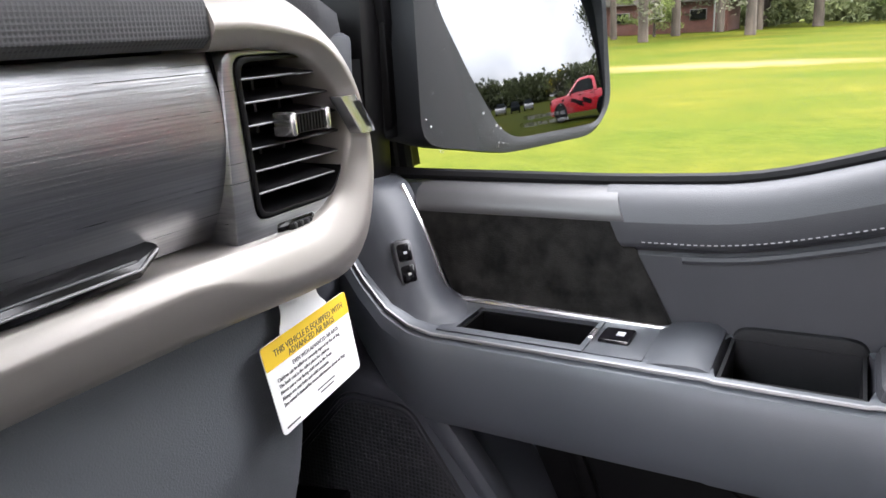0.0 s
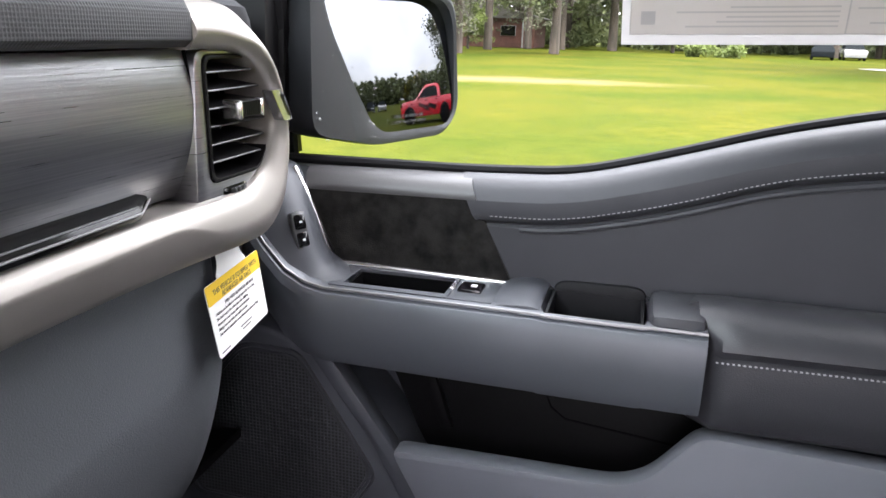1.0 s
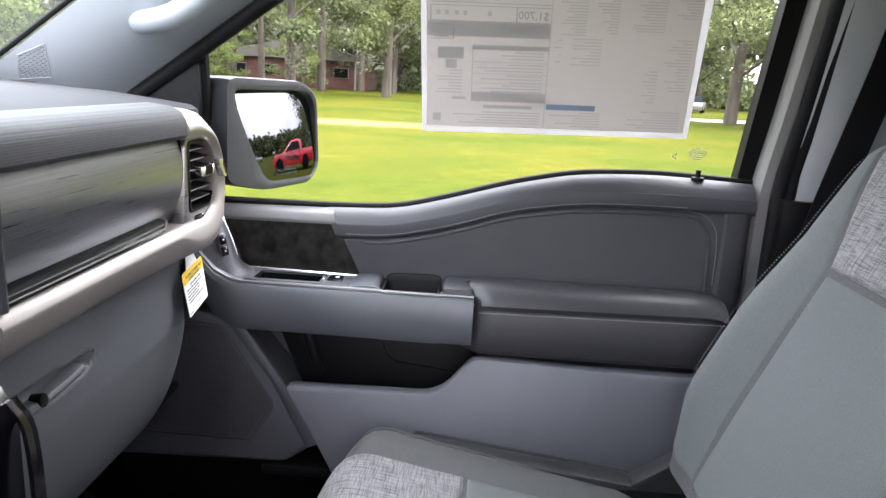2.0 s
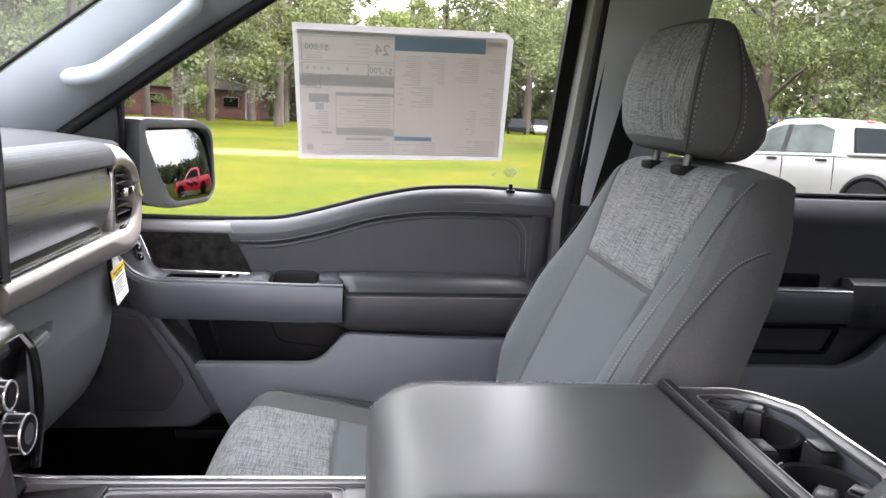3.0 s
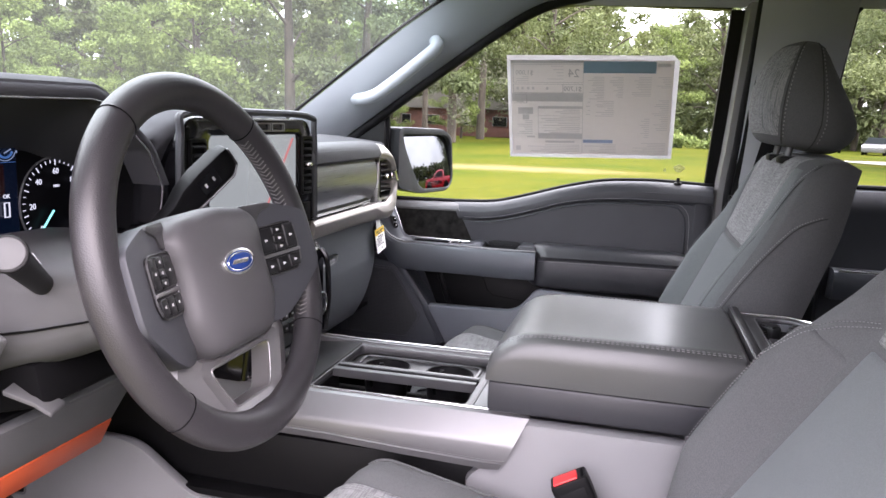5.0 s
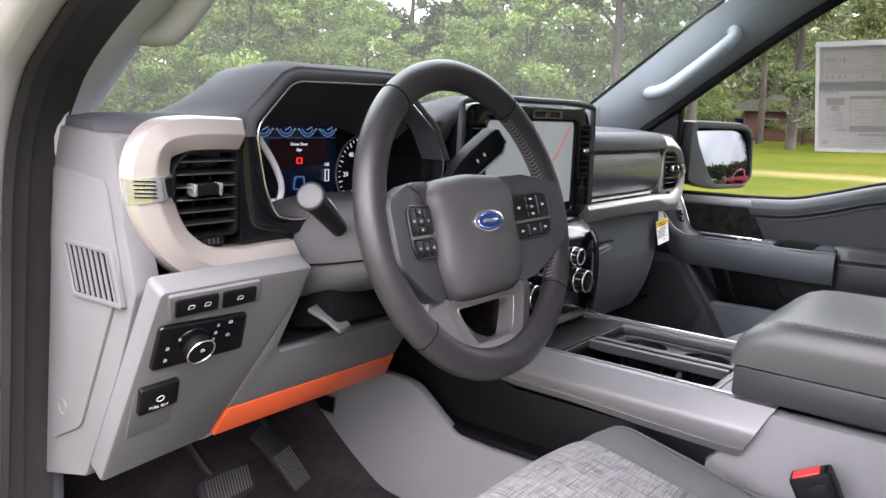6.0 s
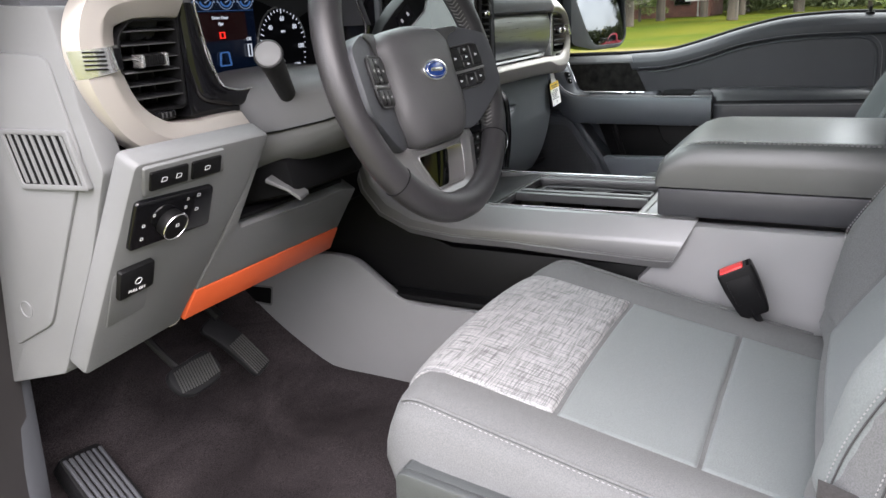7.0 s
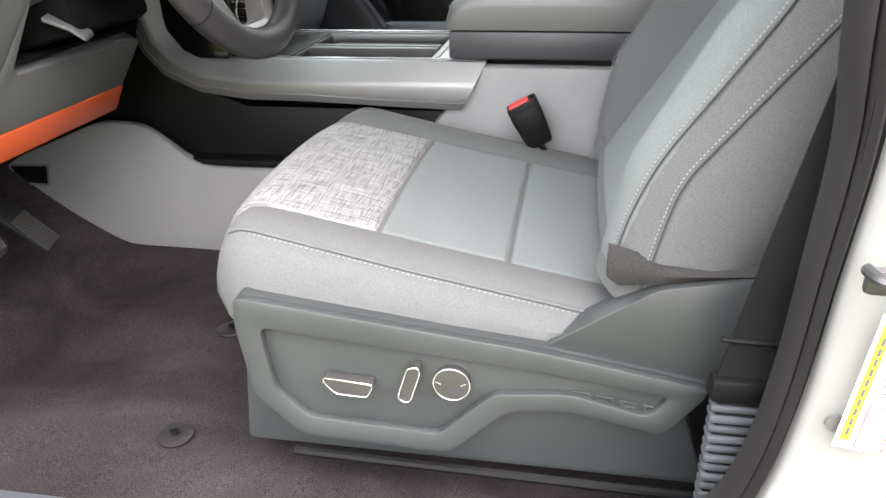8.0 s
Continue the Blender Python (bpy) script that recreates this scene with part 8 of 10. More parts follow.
for k in range(16):
    part("sleeve_rib", box((-0.797, -0.375, 0.228 - k * 0.0115), (0.018 + 0.003 * (k % 2), 0.054, 0.007), 0.002), M_SLATE, bl)
part("sleeve_core", box((-0.797, -0.375, 0.14), (0.012, 0.046, 0.20), 0.003), M_RUBBER, bl)
br = thing("seat_belt", (0.80, -0.45, 0.6), "black seat-belt webbing hanging on the centre pillar", "seat belt", group="front seat belts")
part("webbing", loft([[(x, y + 0.024, z), (x, y - 0.024, z), (x + 0.002, y - 0.024, z), (x + 0.002, y + 0.024, z)] for x, y, z in ((0.745, -0.52, 1.02), (0.775, -0.50, 0.86), (0.795, -0.465, 0.68), (0.80, -0.43, 0.52), (0.80, -0.40, 0.30))]), M_RUBBER, br)
part("guide", box((0.755, -0.52, 1.03), (0.03, 0.06, 0.03), 0.008), M_PILLAR, br)

# ---- driver's doorway: seal, white jambs, sill ----
IN_LINE = [(-0.80, 0.695, 0.05), (-0.80, 0.682, 0.20), (-0.80, 0.644, 0.49), (-0.80, 0.595, 0.710), (-0.80, 0.551, 0.790), (-0.798, 0.480, 0.850), (-0.785, 0.325, 0.945), (-0.77, 0.15, 1.05), (-0.762, 0.02, 1.115), (-0.762, -0.20, 1.135), (-0.772, -0.33, 1.10),
           (-0.795, -0.375, 0.90), (-0.83, -0.383, 0.60), (-0.838, -0.391, 0.50), (-0.84, -0.388, 0.404), (-0.84, -0.383, 0.30), (-0.84, -0.370, 0.21), (-0.84, -0.342, 0.145), (-0.832, -0.27, 0.06), (-0.825, -0.18, 0.012)]
OUT_LINE = [(-0.86, 0.695, 0.05), (-0.86, 0.676, 0.22), (-0.86, 0.628, 0.47), (-0.86, 0.586, 0.685), (-0.86, 0.534, 0.789), (-0.86, 0.462, 0.848), (-0.852, 0.30, 0.945), (-0.84, 0.10, 1.05), (-0.83, -0.02, 1.12), (-0.826, -0.22, 1.155), (-0.832, -0.37, 1.12),
            (-0.85, -0.408, 0.90), (-0.870, -0.408, 0.60), (-0.875, -0.407, 0.50), (-0.876, -0.400, 0.404), (-0.876, -0.393, 0.30), (-0.876, -0.379, 0.21), (-0.875, -0.352, 0.135), (-0.872, -0.30, 0.05), (-0.872, -0.20, 0.0)]
A_, B_ = spline(IN_LINE, 110), spline(OUT_LINE, 110)
rows = []
for p, q in zip(A_, B_):
    out = Vector((-1, 0, 0))
    dn = Vector((0, (p.y + q.y) / 2 - 0.15, (p.z + q.z) / 2 - 0.5)).normalized() * 0.03
    rows.append([p + Vector((0.003, 0, 0)), p.lerp(q, 0.10) + out * 0.010, p.lerp(q, 0.25) + out * 0.018, p.lerp(q, 0.42) + out * 0.016, p.lerp(q, 0.50) + out * 0.006, p.lerp(q, 0.58) + out * 0.015, p.lerp(q, 0.76) + out * 0.019, p.lerp(q, 0.92) + out * 0.010, q + Vector((0.004, 0, 0)), q + dn, p + dn])
solo("door_seal", loft(rows), material("weathered_seal_rubber", (0.021, 0.0195, 0.020), 0.45, second=(0.015, 0.014, 0.0145), grain=0.2, grain_scale=900, spec=0.25), "black rubber seal round the open driver doorway", "door seal", loc=(-0.82, 0.1, 0), kind="structure")

dw = thing("doorway_left", (-0.9, 0.1, -0.1), "white painted body edge round the open driver doorway", "doorway", kind="structure")
front = B_[:50]
def jamb_row(p):
    """A section of the front jamb: wide and facing the rear below, turning into the outer skin of the pillar above."""
    low = [(0.02, 0.04), (0.0, 0.012), (-0.010, 0.003), (-0.030, 0.0), (-0.050, 0.010), (-0.066, 0.034), (-0.085, 0.046), (-0.150, 0.060), (-0.165, 0.075), (-0.165, 0.25), (0.02, 0.25)]
    high = [(0.02, 0.04), (0.0, 0.012), (-0.010, 0.003), (-0.026, 0.002), (-0.036, 0.010), (-0.042, 0.024), (-0.047, 0.045), (-0.052, 0.075), (-0.050, 0.10), (-0.045, 0.12), (0.02, 0.12)]
    f = min(1.0, max(0.0, (p.z - 0.58) / 0.22))
    f = f * f * (3 - 2 * f)
    return [p + Vector((a_[0] * (1 - f) + b_[0] * f, a_[1] * (1 - f) + b_[1] * f, 0.0)) for a_, b_ in zip(low, high)]


rows = [jamb_row(p) for p in front]
part("front_jamb", loft(rows), M_WHITE, dw, "white painted front jamb", angle=60)
rear = B_[62:108]
rows = [[p + Vector((0.02, -0.03, 0)), p + Vector((0.002, -0.004, 0)), p + Vector((-0.012, -0.006, 0)), p + Vector((-0.022, -0.016, 0)), p + Vector((-0.030, -0.034, 0)), p + Vector((-0.036, -0.14, 0)), p + Vector((-0.055, -0.16, 0)), p + Vector((-0.07, -0.30, 0)), p + Vector((0.02, -0.30, 0))] for p in rear]
part("rear_jamb", loft(rows), M_WHITE, dw, "white painted rear jamb", angle=60)
part("sill", box((-0.915, 0.20, -0.065), (0.12, 1.50, 0.12), 0.02), M_WHITE, dw, "white painted sill")
part("scuff_plate", box((-0.835, 0.18, -0.002), (0.085, 0.88, 0.012), 0.004), M_SLATE, dw, "grey plastic scuff plate")
part("striker", box((-0.918, -0.425, 0.424), (0.010, 0.045, 0.020), 0.006), M_DARKSATIN, dw, "steel door striker loop")
part("striker_loop", tube(spline([(-0.914, -0.405, 0.430), (-0.934, -0.408, 0.432), (-0.940, -0.425, 0.430), (-0.934, -0.445, 0.428), (-0.914, -0.448, 0.427)], 16), 0.0045, 8), M_DARKSATIN, dw)
part("check_strap", prism(smooth_poly([(-0.893, 0.276), (-0.899, 0.264), (-0.940, 0.262), (-0.940, 0.276), (-0.908, 0.280)], 0.002, 2), "y", 0.645, 0.653, 0.0015), M_BLACK, dw, "dark steel door check strap")
part("check_bracket", prism(smooth_poly([(-0.897, 0.286), (-0.878, 0.288), (-0.8815, 0.256), (-0.895, 0.258)], 0.003, 2), "y", 0.641, 0.668, 0.002), M_BLACK, dw, "dark steel bracket")
part("check_bolt", disc((-0.887, 0.640, 0.2714), 0.0068, 0.005, (0, -1, 0), 6, 0.001), M_DARKSATIN, dw)
part("check_pin", disc((-0.906, 0.642, 0.2815), 0.006, 0.006, (0, -0.6, 0.8), 14, 0.002), M_BLACK, dw)
def inbox(m, cx, cy, w, h, line=0.0007):
    """A thin printed rectangle in the pose m."""
    bm = ring_prism([(cx - w / 2, cy - h / 2), (cx + w / 2, cy - h / 2), (cx + w / 2, cy + h / 2), (cx - w / 2, cy + h / 2)], [(cx - w / 2 + line, cy - h / 2 + line), (cx + w / 2 - line, cy - h / 2 + line), (cx + w / 2 - line, cy + h / 2 - line), (cx - w / 2 + line, cy + h / 2 - line)], "z", 0.0008, 0.0018)
    bmesh.ops.transform(bm, matrix=m, verts=bm.verts)
    return bm


# certification labels on the rear jamb: plain bars stand for small print
JM = facing((-0.9165, -0.4195, 0.348), (-1, 0.06, 0), (0, -0.10, 1))
part("label", plate(JM @ Matrix.Translation((0.013, -0.005, 0.001)), 0.034, 0.112, 0.001), M_PAPER, dw, "white and yellow tyre label")
part("label_band", plate(JM @ Matrix.Translation((0.0020, 0.0, 0.0016)), 0.0065, 0.108, 0.001), M_YELLOW, dw)
part("label_band", plate(JM @ Matrix.Translation((0.020, 0.036, 0.0016)), 0.014, 0.022, 0.001), M_YELLOW, dw)
for k in range(12):
    part("print_bar", plate(JM @ Matrix.Translation((0.0020, 0.048 - k * 0.0085, 0.0020)), 0.0022, 0.0062, 0.001), M_INK, dw)
for k in range(6):
    part("print_bar", plate(JM @ Matrix.Translation((0.019, 0.018 - k * 0.0055, 0.0016)), 0.014 - 0.003 * (k % 3), 0.0013, 0.001), M_INK, dw)
part("label_outline", inbox(JM, 0.019, -0.040, 0.019, 0.038), M_RED, dw)
part("jamb_plug", disc((-0.9125, -0.410, 0.303), 0.007, 0.003, (-1, 0, 0), 16), M_CONSOLE, dw)

# left rear body side and cargo bed
solo("body_side_left", loft([[(-0.90, y, 0.69), (-0.945, y, 0.58), (-0.985, y, 0.30), (-0.975, y, -0.05), (-0.93, y, -0.10), (-0.88, y, 0.66)] for y in np.linspace(-0.56, -1.52, 8)]), M_WHITE, "white painted rear door skin of the pickup", "door skin", kind="structure")
for s in (-1, 1):
    bedside = solo("cargo_bed_side", loft([[(s * 0.90, y, 0.62), (s * 0.955, y, 0.60), (s * 0.99, y, 0.35), (s * 0.98, y, -0.02), (s * 0.93, y, -0.10), (s * 0.88, y, 0.55)] for y in np.linspace(-1.56, -3.30, 8)]), M_WHITE, "white painted side of the cargo bed", "cargo bed", kind="structure", group="")
solo("cargo_floor", box((0, -2.43, 0.02), (1.80, 1.72, 0.05), 0.01), M_BLACK, "black lined floor of the cargo bed", "cargo bed", kind="structure")
solo("tailgate", box((0, -3.33, 0.25), (1.86, 0.07, 0.70), 0.02), M_WHITE, "white painted tailgate of the pickup", "tailgate", kind="structure")
solo("chassis", box((0, -0.5, -0.22), (1.10, 5.2, 0.16), 0.03), M_BLACK, "black steel frame below the cab", "chassis", kind="structure")
for x in (-0.84, 0.84):
    for y in (1.72, -2.35):
        sx = 1 if x > 0 else -1
        wl_ = thing("road_wheel", (x, y, GROUND), "black tyre on a grey spoked rim under the pickup", "wheel", group="wheels of the pickup")
        part("tyre", disc((x + sx * 0.13, y, GROUND + 0.40), 0.40, 0.26, (sx, 0, 0), 40, 0.04), M_RUBBER, wl_)
        part("rim", disc((x + sx * 0.135, y, GROUND + 0.40), 0.24, 0.02, (sx, 0, 0), 32, 0.008), M_CONSOLE, wl_)
solo("handle_outer", box((0.995, -1.18, 0.50), (0.03, 0.16, 0.03), 0.012), M_BLACK, "black outer handle of the rear door", "door handle", loc=(0.995, -1.18, 0.5))

# ---- right outside mirror ----
mir = thing("side_mirror", (0.95, 0.47, 0.62), "black wing mirror with a convex glass, wet with drops", "wing mirror")
MC, MN = Vector((1.0, 0.422, 0.69)), Vector((-0.4133, -0.9041, 0.1089)).normalized()
PN = Vector((-0.35, -0.93, 0)).normalized()
def on_plane(x, z, back=0.0):
    y = 0.40 - (x - 1.06) * 0.35 / 0.93
    return Vector((x, y, z)) - PN * back
hous = smooth_poly([(0.862, 0.792), (1.065, 0.789), (1.108, 0.768), (1.122, 0.630), (1.092, 0.599), (0.965, 0.598), (0.862, 0.620)], 0.02, 4)
cen = (1.005, 0.697)
gl_poly = smooth_poly([(0.880, 0.772), (1.066, 0.772), (1.092, 0.764), (1.105, 0.741), (1.112, 0.633), (1.098, 0.613), (0.978, 0.612), (0.956, 0.625), (0.923, 0.677), (0.893, 0.732)], 0.012, 4)
M_MIRBODY = material("wet_black_plastic", (0.021, 0.0225, 0.025), 0.50, second=(0.014, 0.0155, 0.0175), grain=0.25, grain_scale=1400, spec=0.22)


def polar(poly, count=96):
    """The polygon's outline as seen from the middle, at even angles."""
    out = []
    for i in range(count):
        a = 2 * math.pi * i / count
        dx, dz = math.cos(a), math.sin(a)
        best = 0.0
        for (x0, z0), (x1, z1) in zip(poly, poly[1:] + poly[:1]):
            ex, ez = x1 - x0, z1 - z0
            den = dx * ez - dz * ex
            if abs(den) < 1e-12:
                continue
            r = ((x0 - cen[0]) * ez - (z0 - cen[1]) * ex) / den
            u = ((x0 - cen[0]) * dz - (z0 - cen[1]) * dx) / den
            if r > 0 and -1e-6 <= u <= 1 + 1e-6:
                best = max(best, r)
        out.append((cen[0] + best * dx, cen[1] + best * dz))
    return out


P_OUT, P_GL = polar(hous), polar(gl_poly)
rows = [[on_plane(x, z, bk) for x, z in P_GL] for bk in (0.05, 0.0, -0.003)]
rows += [[on_plane(a[0] + (b[0] - a[0]) * 0.5, a[1] + (b[1] - a[1]) * 0.5, -0.0055) for a, b in zip(P_GL, P_OUT)]]
for sc, bk in ((0.985, -0.004), (1.0, 0.003), (1.005, 0.02), (0.99, 0.06), (0.92, 0.10), (0.76, 0.135), (0.45, 0.155)):
    rows.append([on_plane(cen[0] + (x - cen[0]) * sc, cen[1] + (z - cen[1]) * sc, bk) for x, z in P_OUT])
part("housing", loft(rows), M_MIRBODY, mir, "black plastic mirror housing")
# convex glass: a cap of a sphere set into the housing
RS = 0.923
SC = on_plane(1.0, 0.69, 0.0035) - MN * RS
bm = bmesh.new()


def on_sphere(x, z):
    base = on_plane(x, z, 0.0)
    d = base - SC
    b = d.dot(PN)
    return base + PN * (-b + math.sqrt(max(0.0, b * b - d.length_squared + RS * RS)))


rings = [[bm.verts.new(on_sphere(cen[0] + (x - cen[0]) * f, cen[1] + (z - cen[1]) * f)) for x, z in P_GL] for f in [(k + 1) / 14 * 0.997 for k in range(14)]]
cv = bm.verts.new(on_sphere(*cen))
for i in range(96):
    j = (i + 1) % 96
    bm.faces.new((cv, rings[0][i], rings[0][j]))
    for a_, b_ in zip(rings, rings[1:]):
        bm.faces.new((a_[i], b_[i], b_[j], a_[j]))
part("mirror_glass", bm, M_MIRROR, mir, "convex mirror glass", angle=80)
for txt, z in (("OBJECTS IN MIRROR ARE", 0.6300), ("CLOSER THAN THEY APPEAR", 0.6230)):
    c_ = on_sphere(1.020, z) + PN * 0.0012
    part("mirror_print", lettering(txt, 0.0052, facing(c_, PN), 0.0001), M_SEAM, mir, "pale warning print on the glass")
part("arm", loft([[Vector((x, y + 0.05, z1)), Vector((x, y - 0.05, z1)), Vector((x, y - 0.05, z0)), Vector((x, y + 0.05, z0))] for x, y, z0, z1 in ((0.86, 0.555, 0.625, 0.745), (0.90, 0.546, 0.625, 0.745), (0.945, 0.552, 0.63, 0.74))], bevel=0.008), M_MIRBODY, mir, "black mirror arm")
part("arm_cap", prism(smooth_poly([(0.50, 0.632), (0.50, 0.738), (0.545, 0.742), (0.59, 0.70), (0.59, 0.632)], 0.012, 3), "x", 0.862, 0.875, 0.003), M_BLACK, mir)
rng = random.Random(5)
drop = bmesh.new()
for k in range(46):
    x, z = rng.uniform(0.868, 0.965), rng.uniform(0.605, 0.785)
    if z > 0.70 - (x - 0.915) * 1.6 + 0.07 and x > 0.892:
        continue
    r = rng.uniform(0.0008, 0.0022)
    bmesh.ops.create_icosphere(drop, subdivisions=1, radius=r, matrix=Matrix.Translation(on_plane(x, z, -0.0055)))
tagged(part("water_drops", drop, glass("water", (0.95, 0.95, 0.95), 0.3), mir, "small rain drops"), kind="stuff")

# ---- tag and window label ----
tg = thing("warning_tag", (0.665, 0.446, 0.475), "white and yellow air bag warning tag hanging below the silver trim", "tag")
t0, t1, t2, t3 = Vector((0.610, 0.448, 0.534)), Vector((0.722, 0.463, 0.534)), Vector((0.713, 0.449, 0.475)), Vector((0.610, 0.438, 0.476))
tx = (t1 - t0).normalized()
tz = tx.cross((t0 - t3)).normalized()
ty = tz.cross(tx)
TM = Matrix.Translation((t0 + t1 + t2 + t3) / 4) @ Matrix((tx, ty, tz)).transposed().to_4x4()
TW, TH = 0.112, 0.0605
def on_tag(poly, d0, d1):
    bm = prism(poly, "z", d0, d1)
    bmesh.ops.transform(bm, matrix=TM, verts=bm.verts)
    return bm
out = smooth_poly([(-TW / 2, TH / 2), (TW / 2, TH / 2), (TW / 2 - 0.004, -TH / 2), (-TW / 2 + 0.001, -TH / 2)], 0.004, 4)
part("card", on_tag(out, -0.0006, 0.0), M_PAPER, tg, "white card")
part("header", on_tag(smooth_poly([(-TW / 2 + 0.0003, TH / 2 - 0.0002), (TW / 2 - 0.0003, TH / 2 - 0.0002), (TW / 2 - 0.001, TH / 2 - 0.0165), (-TW / 2 + 0.0005, TH / 2 - 0.0165)], 0.0025, 3), 0.0, 0.0003), M_YELLOW, tg, "yellow header")
part("hanger", on_tag(smooth_poly([(-0.034, TH / 2 - 0.001), (-0.024, TH / 2 + 0.012), (-0.026, TH / 2 + 0.034), (0.024, TH / 2 + 0.034), (0.020, TH / 2 + 0.010), (0.032, TH / 2 - 0.001)], 0.006, 4), -0.0006, -0.0001), M_PAPER, tg)
for txt, y, size in (("THIS VEHICLE IS EQUIPPED WITH", 0.0185, 0.0062), ("ADVANCED AIR BAGS", 0.0110 + 0.0062 * 0.35, 0.0062)):
    part("lettering", lettering(txt, size, TM @ Matrix.Translation((0.002, y + 0.0035, 0.0004)), 0.0001), M_INK, tg)
lines = [("EVEN WITH ADVANCED AIR BAGS", 0.0088, 0.0040, 0.004), ("Children can be killed or seriously injured by the air bag", 0.0044, 0.0036, -0.047), ("The back seat is the safest place for children", 0.0002, 0.0036, -0.047), ("Never put a rear facing child seat in the front", -0.004, 0.0036, -0.047),
         ("Always use seat belts and child restraints", -0.0082, 0.0036, -0.047), ("See owner's manual for more information about air bags", -0.0124, 0.0036, -0.047)]
for i, (txt, y, size, x) in enumerate(lines):
    part("lettering", lettering(txt, size, TM @ Matrix.Translation((x, y, 0.0002)), 0.0001, "LEFT" if i else "CENTER"), M_INK, tg)
for x, y, w in ((0.004, -0.0205, 0.024), (0.004, -0.0235, 0.018), (-0.042, -0.0268, 0.016)):
    part("print_bar", on_tag([(x - w / 2, y + 0.0005), (x + w / 2, y + 0.0005), (x + w / 2, y - 0.0005), (x - w / 2, y - 0.0005)], 0.0, 0.0002), M_INK, tg)

# price label stuck on the window, seen from its back
M_LABEL = bpy.data.materials.new("thin_label_paper")
M_LABEL.use_nodes = True
n, k = nodes_of(M_LABEL)
n.remove(n["Principled BSDF"])
dif, trl, mx = (n.new(t) for t in ("ShaderNodeBsdfDiffuse", "ShaderNodeBsdfTranslucent", "ShaderNodeMixShader"))
dif.inputs["Color"].default_value, trl.inputs["Color"].default_value = (0.76, 0.74, 0.72, 1), (0.74, 0.715, 0.69, 1)
nz = n.new("ShaderNodeTexNoise")
nz.inputs["Scale"].default_value = 24.0
rm_ = n.new("ShaderNodeValToRGB")
rm_.color_ramp.elements[0].color, rm_.color_ramp.elements[1].color = (0.735, 0.695, 0.65, 1), (0.79, 0.75, 0.705, 1)
k.new(nz.outputs["Fac"], rm_.inputs["Fac"])
k.new(rm_.outputs["Color"], trl.inputs["Color"])
mx.inputs["Fac"].default_value = 0.6
k.new(dif.outputs[0], mx.inputs[1])
k.new(trl.outputs[0], mx.inputs[2])
k.new(mx.outputs[0], n["Material Output"].inputs["Surface"])
def print_mat(name, c):
    m = M_LABEL.copy()
    m.name = name
    for nd in m.node_tree.nodes:
        if nd.bl_idname == "ShaderNodeValToRGB":
            nd.color_ramp.elements[0].color = nd.color_ramp.elements[1].color = (*c, 1)
        if nd.bl_idname == "ShaderNodeBsdfDiffuse":
            nd.inputs["Color"].default_value = (*c, 1)
    return m
M_PGREY, M_PDARK, M_PBLUE, M_PBORDER = print_mat("grey_print_back", (0.61, 0.595, 0.58)), print_mat("dark_print_back", (0.48, 0.47, 0.46)), print_mat("blue_print_back", (0.34, 0.47, 0.55)), print_mat("label_film_edge", (0.48, 0.478, 0.475))
M_PBLUE2 = print_mat("strong_blue_print_back", (0.38, 0.47, 0.60))
lb = thing("price_label", (0.85, -0.05, 0.73), "large white price label on the passenger window, print showing through mirrored", "price label")
L_TL, L_BL = Vector((glass_x(0.9875) - 0.003, 0.170, 0.9875)), Vector((glass_x(0.724) - 0.003, 0.161, 0.724))
L_TR, L_BR = Vector((glass_x(0.992) - 0.003, -0.262, 0.992)), Vector((glass_x(0.737) - 0.003, -0.268, 0.737))
nrm = Vector((-1, 0, -0.27)).normalized()
def lab(u, v, l):
    return L_TL.lerp(L_TR, u).lerp(L_BL.lerp(L_BR, u), v) + nrm * l
def lab_quad(u0, u1, v0, v1, l, mat, name, pr=None):
    bm = bmesh.new()
    pts = [(u0, v0), (u1, v0), (u1, v1), (u0, v1)] if pr is None else pr
    a = [bm.verts.new(lab(u, v, l)) for u, v in pts]
    b = [bm.verts.new(lab(u, v, l - 0.0002)) for u, v in pts]
    bm.faces.new(a)
    bm.faces.new(b[::-1])
    m_ = len(pts)
    for i in range(m_):
        j = (i + 1) % m_
        bm.faces.new((a[j], a[i], b[i], b[j]))
    return part(name, bm, mat, lb)
lab_quad(0, 1, 0, 1, 0.0, M_PBORDER, "film", [(0, 0), (0.965, 0), (1, 0.05), (0.99, 1), (0.005, 1)])
lab_quad(0.022, 0.972, 0.045, 0.965, 0.0004, M_LABEL, "sheet")
